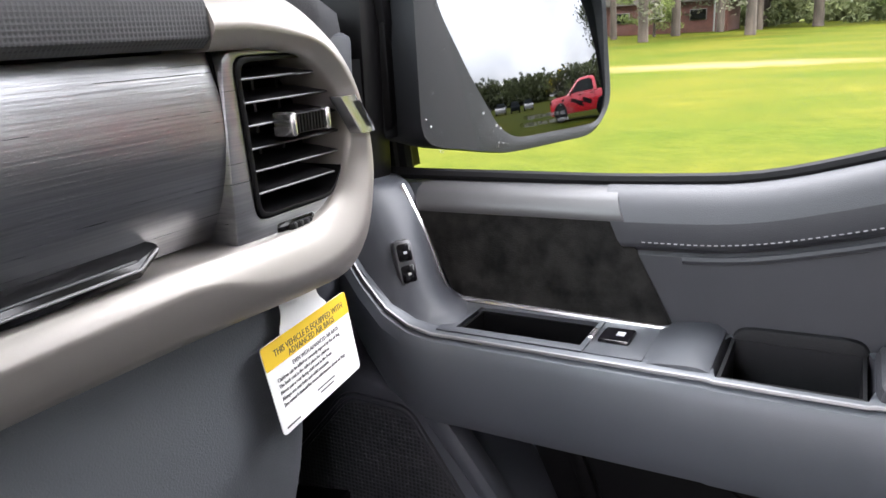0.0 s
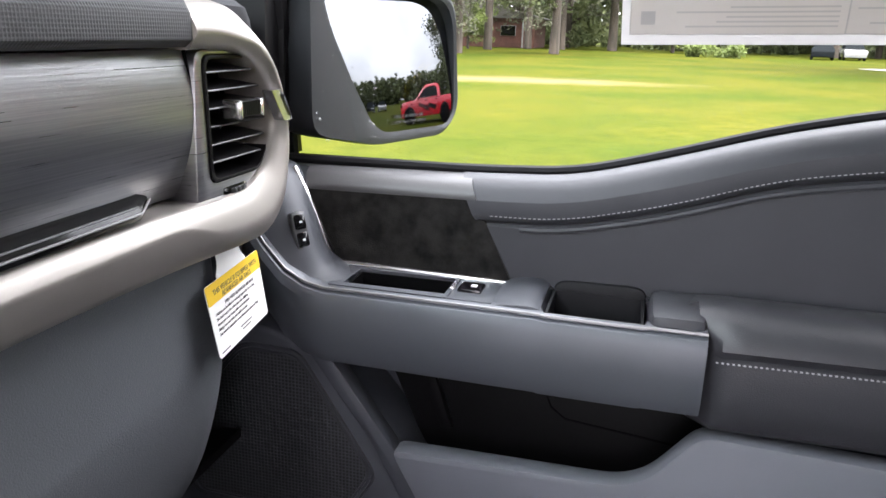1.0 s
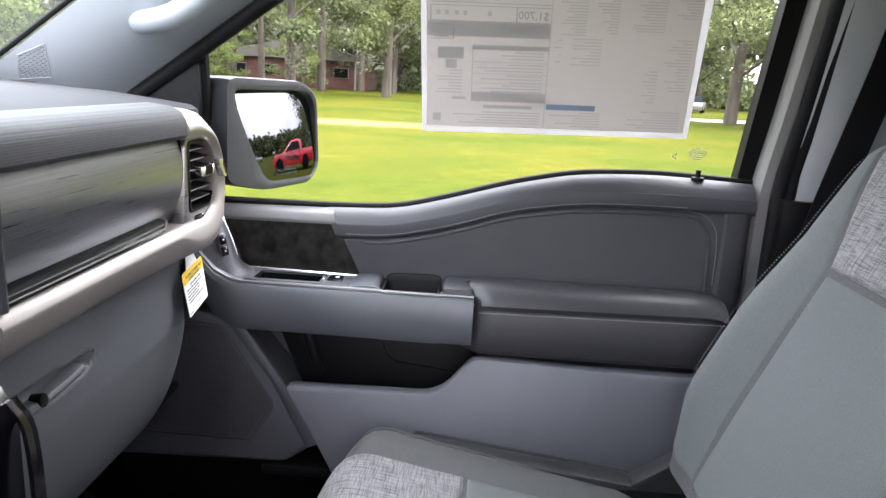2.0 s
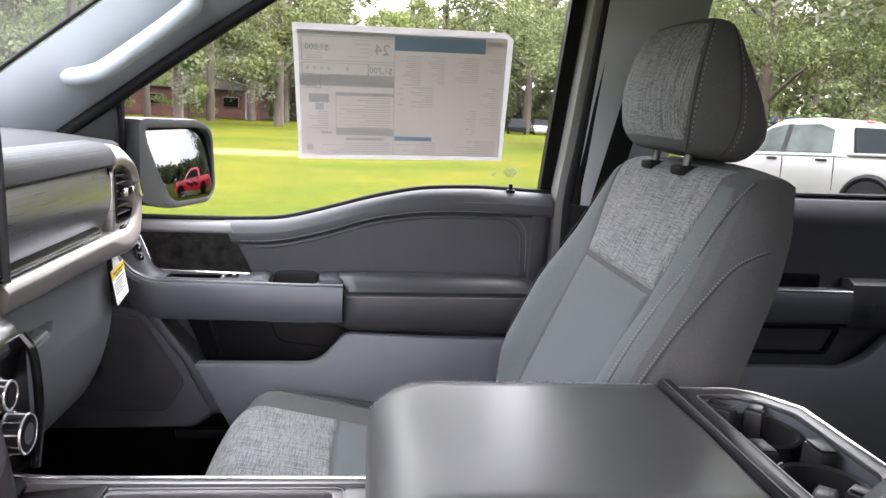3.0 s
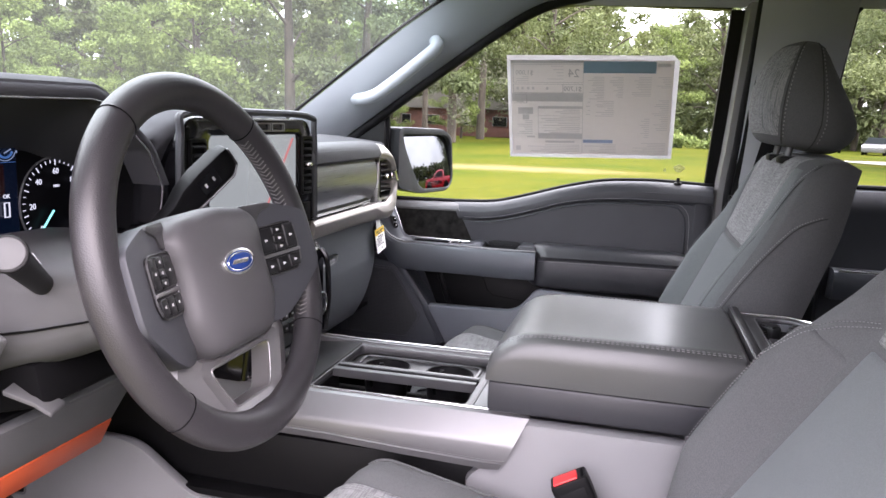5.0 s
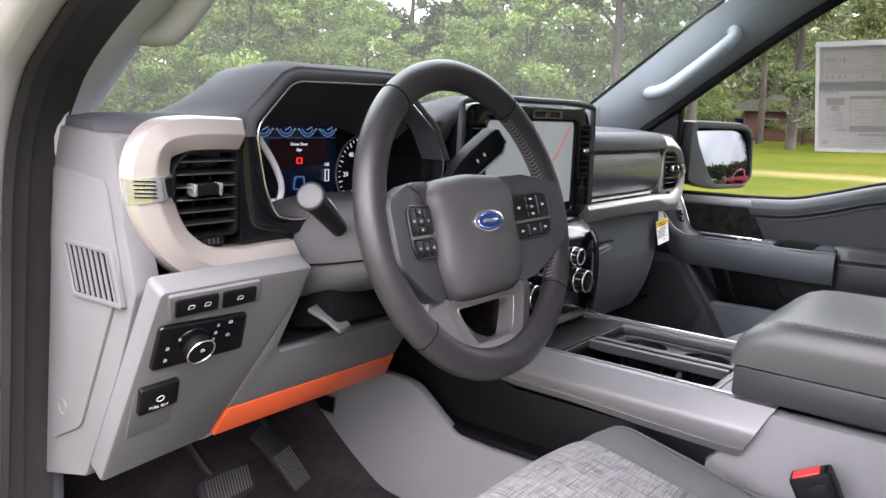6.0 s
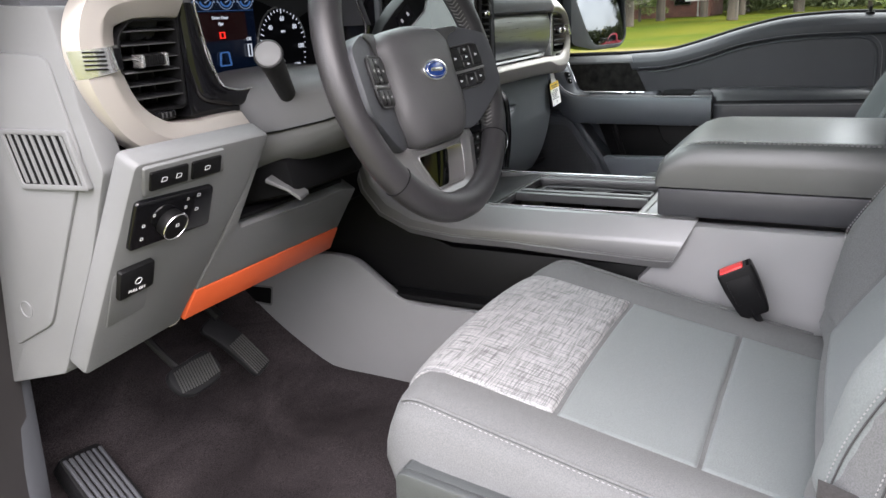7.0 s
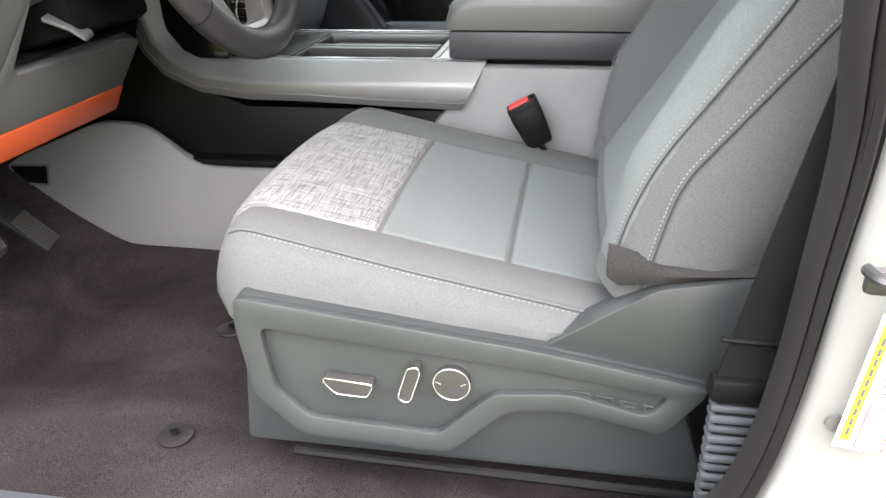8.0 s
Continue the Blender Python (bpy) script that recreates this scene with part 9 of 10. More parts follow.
for u0, u1, v0, v1, m_ in ((0.022, 0.455, 0.045, 0.075, M_PGREY), (0.022, 0.455, 0.36, 0.44, M_PGREY), (0.022, 0.024, 0.045, 0.965, M_PGREY), (0.022, 0.972, 0.962, 0.965, M_PGREY), (0.970, 0.972, 0.045, 0.965, M_PGREY), (0.455, 0.458, 0.045, 0.965, M_PGREY),
                          (0.458, 0.872, 0.055, 0.165, M_PBLUE), (0.035, 0.455, 0.085, 0.088, M_PDARK), (0.035, 0.455, 0.255, 0.258, M_PDARK), (0.035, 0.038, 0.085, 0.258, M_PDARK), (0.035, 0.455, 0.272, 0.275, M_PDARK), (0.035, 0.455, 0.355, 0.358, M_PDARK),
                          (0.035, 0.038, 0.272, 0.358, M_PDARK), (0.335, 0.338, 0.272, 0.358, M_PDARK), (0.035, 0.115, 0.375, 0.378, M_PDARK), (0.035, 0.115, 0.455, 0.458, M_PDARK), (0.115, 0.118, 0.375, 0.458, M_PDARK),
                          (0.05, 0.10, 0.385, 0.448, M_PGREY), (0.062, 0.155, 0.50, 0.565, M_PGREY), (0.09, 0.13, 0.57, 0.62, M_PGREY), (0.185, 0.455, 0.485, 0.51, M_PGREY), (0.185, 0.455, 0.755, 0.81, M_PGREY), (0.185, 0.188, 0.485, 0.81, M_PGREY),
                          (0.19, 0.455, 0.578, 0.581, M_PGREY), (0.19, 0.455, 0.645, 0.648, M_PGREY), (0.19, 0.455, 0.70, 0.703, M_PGREY), (0.23, 0.41, 0.83, 0.85, M_PGREY), (0.045, 0.075, 0.885, 0.93, M_PGREY), (0.115, 0.165, 0.785, 0.80, M_PGREY),
                          (0.462, 0.64, 0.815, 0.848, M_PBLUE2), (0.88, 0.955, 0.075, 0.105, M_PGREY)):
    lab_quad(u0, u1, v0, v1, 0.0007, m_, "printed_block")
rng = random.Random(11)
bars = bmesh.new()
def bar(u, v, w, h=0.006):
    pts = [(u, v), (u + w, v), (u + w, v + h), (u, v + h)]
    bars.faces.new([bars.verts.new(lab(a, b, 0.0009)) for a, b in pts])
for c0, c1, v0, v1, step in ((0.48, 0.58, 0.20, 0.42, 0.016), (0.61, 0.69, 0.20, 0.40, 0.016), (0.74, 0.85, 0.20, 0.38, 0.016), (0.87, 0.96, 0.20, 0.30, 0.016), (0.53, 0.64, 0.43, 0.58, 0.018), (0.86, 0.955, 0.42, 0.72, 0.018), (0.47, 0.50, 0.44, 0.60, 0.04),
                             (0.20, 0.44, 0.52, 0.57, 0.018), (0.20, 0.44, 0.59, 0.64, 0.018), (0.20, 0.44, 0.655, 0.695, 0.018), (0.20, 0.44, 0.71, 0.75, 0.018), (0.47, 0.66, 0.86, 0.95, 0.016), (0.69, 0.95, 0.84, 0.95, 0.016), (0.11, 0.44, 0.87, 0.95, 0.016), (0.05, 0.15, 0.63, 0.76, 0.018), (0.05, 0.13, 0.20, 0.25, 0.018), (0.24, 0.34, 0.10, 0.24, 0.03), (0.79, 0.85, 0.60, 0.80, 0.02)):
    v = v0
    while v < v1:
        w = rng.uniform(0.35, 1.0) * (c1 - c0)
        bar(c1 - w, v, w)
        v += step
tagged(part("small_print", bars, M_PGREY, lb, "small unreadable print"), kind="stuff")
def lab_text(txt, u, v, size):
    c = lab(u, v, 0.0010)
    y_ = Vector((-0.27, 0, 1)).normalized()
    x_ = Vector((0, 1, 0))   # mirrored: the print faces outward
    m_ = Matrix.Translation(c) @ Matrix((x_, y_, nrm)).transposed().to_4x4()
    part("lettering", lettering(txt, size, m_, 0.0001), M_PDARK, lb)
lab_text("24", 0.40, 0.17, 0.030)
lab_text("$1,000", 0.105, 0.165, 0.017)
lab_text("$1,700", 0.395, 0.318, 0.017)
for u in (0.055, 0.085, 0.12, 0.15, 0.235):
    lab_quad(u, u + 0.014, 0.30, 0.325, 0.0009, M_PGREY, "printed_icon")

# ---- lawn ----
def leaf_material(name, a, b_, island=0.35):
    m = material(name, a, 0.75, second=b_, scale=0.35, island=island, spec=0.25)
    n, k = nodes_of(m)
    pr = n["Principled BSDF"]
    tr, mx = n.new("ShaderNodeBsdfTranslucent"), n.new("ShaderNodeMixShader")
    src = pr.inputs["Base Color"].links[0].from_socket
    k.new(src, tr.inputs["Color"])
    mx.inputs["Fac"].default_value = 0.35
    k.new(pr.outputs[0], mx.inputs[1])
    k.new(tr.outputs[0], mx.inputs[2])
    k.new(mx.outputs[0], n["Material Output"].inputs["Surface"])
    return m


M_GRASS = bpy.data.materials.new("mown_grass")
M_GRASS.use_nodes = True
n, k = nodes_of(M_GRASS)
b = n["Principled BSDF"]
co = n.new("ShaderNodeTexCoord")
n1, n2, n3 = (n.new("ShaderNodeTexNoise") for _ in range(3))
for nd, sc, dt in ((n1, 0.22, 6.0), (n2, 2.6, 6.0), (n3, 13.0, 5.0)):
    nd.inputs["Scale"].default_value, nd.inputs["Detail"].default_value = sc, dt
    k.new(co.outputs["Object"], nd.inputs["Vector"])
r1, r2 = n.new("ShaderNodeValToRGB"), n.new("ShaderNodeValToRGB")
r1.color_ramp.elements[0].position, r1.color_ramp.elements[0].color = 0.38, (0.030, 0.041, 0.0045, 1)
r1.color_ramp.elements[1].position, r1.color_ramp.elements[1].color = 0.64, (0.051, 0.050, 0.006, 1)
r2.color_ramp.elements[0].position, r2.color_ramp.elements[0].color = 0.36, (0.62, 0.72, 0.60, 1)
r2.color_ramp.elements[1].position, r2.color_ramp.elements[1].color = 0.64, (1.16, 1.12, 1.12, 1)
mm_ = n.new("ShaderNodeMix")
mm_.data_type, mm_.blend_type = "RGBA", "MULTIPLY"
mm_.inputs[0].default_value = 0.8
ad = n.new("ShaderNodeMath")
ad.operation = "ADD"
hf = n.new("ShaderNodeMath")
hf.operation = "MULTIPLY"
hf.inputs[1].default_value = 0.5
k.new(n2.outputs["Fac"], ad.inputs[0])
k.new(n3.outputs["Fac"], ad.inputs[1])
k.new(ad.outputs[0], hf.inputs[0])
k.new(n1.outputs["Fac"], r1.inputs["Fac"])
k.new(hf.outputs[0], r2.inputs["Fac"])
k.new(r1.outputs["Color"], mm_.inputs[6])
k.new(r2.outputs["Color"], mm_.inputs[7])
# a worn sandy place: a long soft stain with ragged rim
smap = n.new("ShaderNodeMapping")
smap.vector_type = "TEXTURE"
smap.inputs["Location"].default_value, smap.inputs["Rotation"].default_value, smap.inputs["Scale"].default_value = (24.6, 4.4, GROUND), (0, 0, radians(12)), (2.2, 6.2, 40)
sdist = n.new("ShaderNodeVectorMath")
sdist.operation = "LENGTH"
snz = n.new("ShaderNodeTexNoise")
snz.inputs["Scale"].default_value, snz.inputs["Detail"].default_value = 0.9, 6.0
ssum = n.new("ShaderNodeMath")
ssum.operation = "ADD"
sfac = n.new("ShaderNodeMapRange")
sfac.inputs[1].default_value, sfac.inputs[2].default_value, sfac.inputs[3].default_value, sfac.inputs[4].default_value = 0.75, 1.5, 0.75, 0.0
smix = n.new("ShaderNodeMix")
smix.data_type = "RGBA"
smix.inputs[7].default_value = (0.115, 0.092, 0.045, 1)
k.new(co.outputs["Object"], smap.inputs["Vector"])
k.new(co.outputs["Object"], snz.inputs["Vector"])
k.new(smap.outputs["Vector"], sdist.inputs[0])
k.new(sdist.outputs["Value"], ssum.inputs[0])
k.new(snz.outputs["Fac"], ssum.inputs[1])
k.new(ssum.outputs[0], sfac.inputs[0])
k.new(sfac.outputs[0], smix.inputs[0])
k.new(mm_.outputs[2], smix.inputs[6])
k.new(smix.outputs[2], b.inputs["Base Color"])
b.inputs["Roughness"].default_value = 0.95
b.inputs["Specular IOR Level"].default_value = 0.02
bp_ = n.new("ShaderNodeBump")
bp_.inputs["Strength"].default_value, bp_.inputs["Distance"].default_value = 0.8, 0.05
k.new(hf.outputs[0], bp_.inputs["Height"])
k.new(bp_.outputs["Normal"], b.inputs["Normal"])
axis = sorted(set([-900, -300, -150] + list(range(-90, 100, 6)) + [150, 300, 900]))
solo("ground", sheet(lambda u, v: (u, v, GROUND), axis, axis, 0.2, (0, 0, -1)), M_GRASS, "bright green mown lawn round the pickup", "lawn", kind="structure")

# ---- trees ----
M_BARK = material("grey_brown_bark", (0.066, 0.052, 0.040), 0.95, second=(0.033, 0.027, 0.021), scale=3.0, stretch=(1, 1, 0.25), grain=0.8, grain_scale=30)
M_OAK = leaf_material("oak_leaves", (0.102, 0.118, 0.046), (0.060, 0.076, 0.031))
M_PINE = leaf_material("mixed_green_leaves", (0.112, 0.132, 0.056), (0.068, 0.088, 0.039))
M_BRIGHT = leaf_material("young_green_leaves", (0.145, 0.182, 0.054), (0.092, 0.124, 0.039))
M_MOSS = leaf_material("hanging_grey_moss", (0.125, 0.13, 0.085), (0.085, 0.09, 0.060), 0.2)


def leaf_mesh(name, clumps, per, size, rng, mat, droop=0.0):
    """Leaf sprays round the given clump centres: (x, y, z, radius)."""
    total = len(clumps) * per
    c = np.repeat(np.array(clumps), per, axis=0)
    d = rng.normal(size=(total, 3))
    d /= np.linalg.norm(d, axis=1)[:, None]
    r = rng.random(total) ** 0.45
    p = c[:, :3] + d * (c[:, 3] * r)[:, None] * np.array([1, 1, 0.62])
    if droop:
        p[:, 2] -= rng.random(total) * droop
    a = rng.normal(size=(total, 3))
    a /= np.linalg.norm(a, axis=1)[:, None]
    b = np.cross(a, rng.normal(size=(total, 3)))
    b /= np.linalg.norm(b, axis=1)[:, None]
    s = size * rng.uniform(0.55, 1.25, total)[:, None]
    v = np.stack([p - a * s, p + b * s * 0.45, p + a * s, p - b * s * 0.45], axis=1).reshape(-1, 3)
    me = bpy.data.meshes.new(name)
    me.from_pydata(v.tolist(), [], np.arange(total * 4).reshape(-1, 4).tolist())
    me.materials.append(mat)
    return me


def tree(label, seed, height, spread, bare, mat, clumps, per, size, thick, moss=0):
    """A tree at the origin: trunk, limbs and a ragged crown."""
    rng = np.random.default_rng(seed)
    ob = new("tree")
    tagged(ob, label, "tree", "trees round the lawn")
    lean = rng.uniform(-0.04, 0.04, 2) * height
    trunk = [Vector((lean[0] * t * t + 0.12 * math.sin(3 * t + seed), lean[1] * t * t, height * 0.86 * t)) for t in np.linspace(0, 1, 9)]
    pieces = [tube(trunk, thick, 9, taper=[1.15, 0.22])]
    cl = []
    limbs = 9
    for i in range(limbs):
        t = bare + (0.95 - bare) * (i + 0.3) / limbs
        o = Vector((lean[0] * t * t, lean[1] * t * t, height * 0.86 * t))
        a = i * 2.4 + rng.uniform(-0.4, 0.4)
        prof = math.sin(math.pi * min(1.0, (t - bare) / (1.05 - bare) * 0.82 + 0.2))
        ln = spread * (0.45 + 0.55 * prof) * rng.uniform(0.75, 1.1)
        tip = o + Vector((math.cos(a) * ln, math.sin(a) * ln, ln * rng.uniform(0.15, 0.5)))
        mid = o.lerp(tip, 0.5) + Vector((0, 0, ln * 0.14))
        pieces.append(tube(spline([o, mid, tip], 7), thick * 0.34 * (1.2 - t * 0.6), 6, taper=[1, 0.2]))
        for f in (0.45, 0.7, 0.9, 1.05):
            q = o.lerp(tip, f) + Vector(rng.normal(size=3)) * spread * 0.13
            cl.append((q.x, q.y, q.z, spread * rng.uniform(0.16, 0.30)))
    while len(cl) < clumps:
        t = rng.uniform(bare + 0.1, 1.02)
        a = rng.uniform(0, 6.28)
        ln = spread * rng.random() ** 0.6 * math.sin(math.pi * min(1, (t - bare) / (1.08 - bare) * 0.8 + 0.18))
        cl.append((lean[0] * t * t + math.cos(a) * ln, lean[1] * t * t + math.sin(a) * ln, height * t, spread * rng.uniform(0.14, 0.28)))
    tk = new("trunk", finish(join(*pieces), "trunk", M_BARK, 60))
    tk.parent = ob
    cr = new("crown", leaf_mesh("crown", cl, per, size, rng, mat))
    cr.parent = ob
    if moss:
        lo = [c for c in cl if c[2] < height * 0.75][:moss]
        ms = new("moss", leaf_mesh("moss", [(x, y, z - r * 0.6, r * 0.6) for x, y, z, r in lo], 45, size * 0.8, rng, M_MOSS, droop=height * 0.10))
        ms.parent = ob
    return ob


kinds = [tree("tall broad oak with grey moss at the lawn's edge", 1, 17, 6.5, 0.22, M_OAK, 62, 170, 0.22, 0.42, 22),
         tree("tall slender green tree at the lawn's edge", 2, 21, 4.6, 0.16, M_PINE, 60, 170, 0.20, 0.30, 10),
         tree("spreading oak with wide limbs and open crown", 3, 14, 7.5, 0.20, M_OAK, 66, 110, 0.28, 0.55, 14),
         tree("young bright green tree in the wood's edge", 4, 11, 3.8, 0.06, M_BRIGHT, 50, 170, 0.16, 0.18, 0),
         tree("tall pine-like tree with a bare trunk", 5, 23, 4.2, 0.34, M_PINE, 54, 160, 0.21, 0.33, 6),
         tree("broad live oak with fine dense leaves behind the parked pickup", 6, 14, 7.5, 0.20, M_OAK, 84, 620, 0.10, 0.36, 14),
         tree("far tree in the wood round the lawn", 7, 16, 6.0, 0.12, M_OAK, 56, 46, 0.50, 0.36, 0)]
rng = random.Random(21)
spots = []
def put(kind, x, y, sc=1.0):
    spots.append((kind, x, y, sc))
# trees by the house, seen over the lawn
put(4, 75, 11.6, 1.0); put(0, 77, 8.6, 0.9); put(0, 79, 3.8, 1.05); put(1, 74, 24.0, 1.0); put(4, 72, 30.0, 1.0)
put(3, 80, -2, 1.0); put(0, 84, -8, 1.1); put(0, 82, -17, 1.15); put(1, 86, -22, 1.0); put(2, 83, 14, 1.1); put(1, 90, 20, 1.1)
# wide oaks behind the parked pickup
put(5, 38, -20.5, 1.05); put(5, 36, -31, 1.15); put(5, 44, -14.5, 0.95); put(0, 52, -27, 1.0); put(0, 50, -40, 1.1); put(3, 47, -22, 0.9)
# near wood in front, seen through the windscreen and the front side window
for i in range(34):
    a = radians(8 + i * 3.25 + rng.uniform(-1.2, 1.2))
    r = rng.uniform(38, 66)
    put(rng.choice([0, 1, 1, 4, 3, 0, 3]), r * math.cos(a) + 2, r * math.sin(a), rng.uniform(0.75, 1.1))
for i in range(30):
    a = radians(14 + i * 3.9 + rng.uniform(-1.6, 1.6))
    r = rng.uniform(30, 44)
    if a < radians(32):
        r += 26
    put(3, r * math.cos(a) + 2, r * math.sin(a), rng.uniform(0.45, 0.9))
for i in range(24):
    a = radians(-40 + i * 7.4 + rng.uniform(-2, 2))
    r = rng.uniform(84, 104)
    rng.choice([0, 1, 4, 1])
    put(6, r * math.cos(a), r * math.sin(a), rng.uniform(0.9, 1.25))
# behind, for what the mirror shows
for i in range(26):
    a = radians(-116 + i * 3.1 + rng.uniform(-1.2, 1.2))
    r = rng.uniform(95, 118)
    put(6, r * math.cos(a), r * math.sin(a), rng.uniform(0.5, 0.72))
put(0, 19.5, -17.5, 0.9)
used = set()
for i, (kd, x, y, sc) in enumerate(spots):
    m = Matrix.Translation((x, y, GROUND - 0.05)) @ pose(0, 0, 0, 0, 0, rng.uniform(0, 360)) @ Matrix.Diagonal((sc, sc, sc, 1))
    if kd not in used:
        used.add(kd)
        kinds[kd].matrix_basis = m
    else:
        ob = copy_thing(kinds[kd], m)
        ob.matrix_basis = m

# undergrowth and the far wood behind
rng2 = np.random.default_rng(9)
cl = []
for i in range(720):
    a = radians(rng2.uniform(-50, 130))
    r = rng2.uniform(56, 74) if a > radians(24) else rng2.uniform(88, 104)
    cl.append((r * math.cos(a), r * math.sin(a), GROUND + rng2.uniform(0.3, 4.0), rng2.uniform(1.0, 2.4)))
tagged(new("undergrowth", leaf_mesh("undergrowth", cl, 70, 0.42, rng2, M_PINE)), "dense green undergrowth along the wood's edge", "undergrowth", kind="stuff")
cl = []
for i in range(1900):
    a = radians(rng2.uniform(-125, 150))
    r = rng2.uniform(104, 125)
    h = 15 if -0.9 < a else 8
    cl.append((r * math.cos(a), r * math.sin(a), GROUND + rng2.random() * h, rng2.uniform(2.2, 4.2)))
tagged(new("far_wood", leaf_mesh("far_wood", cl, 44, 1.0, rng2, M_OAK)), "far green wood closing the view", "wood", kind="stuff")
cl = []
for i in range(10):
    cl.append((66 + rng2.uniform(-1, 1), -4.6 + rng2.uniform(-2.4, 2.4), GROUND + rng2.uniform(0.2, 1.0), rng2.uniform(0.5, 1.0)))
tagged(new("shrub", leaf_mesh("shrub", cl, 120, 0.22, rng2, M_BRIGHT)), "low bright green shrub on the lawn's far edge", "shrub", kind="")

# ---- brick house behind the trees ----
hs = thing("house", (80, 19, GROUND), "low red-brick house with white windows behind the trees", "house")
M_BRICK = material("red_brown_brick", (0.10, 0.042, 0.031), 0.9, second=(0.07, 0.030, 0.024), scale=2.0, grain=0.5, grain_scale=20)
part("wall", box((82, 19, GROUND + 1.45), (8, 15, 2.9), 0.05), M_BRICK, hs, "red-brown brick wall")
part("roof", prism([(10.6, GROUND + 2.85), (27.4, GROUND + 2.85), (19, GROUND + 5.0)], "x", 77.4, 86.6, 0.05), material("grey_shingle", (0.12, 0.11, 0.10), 0.95, scale=1.2, grain=0.6, grain_scale=15), hs, "grey shingle roof")
for y in (14.2, 17.4, 21.6, 24.8):
    w = part("window", box((77.96, y, GROUND + 1.65), (0.12, 1.58, 1.02), 0.02), M_CONSOLE, hs, "white framed window")
    part("pane", box((77.88, y, GROUND + 1.65), (0.06, 1.45, 0.92)), M_GLOSS, w)
part("porch_post", tube([(77.2, 12.6, GROUND), (77.2, 12.6, GROUND + 2.9)], 0.09, 8), M_WHITE, hs)

# ---- vehicles ----
M_TYRE = material("tyre_rubber", (0.0075, 0.0075, 0.008), 0.9, spec=0.05)
M_CARGLASS = material("dark_car_glass", (0.011, 0.013, 0.014), 0.25, rough_var=0.02, spec=0.0)


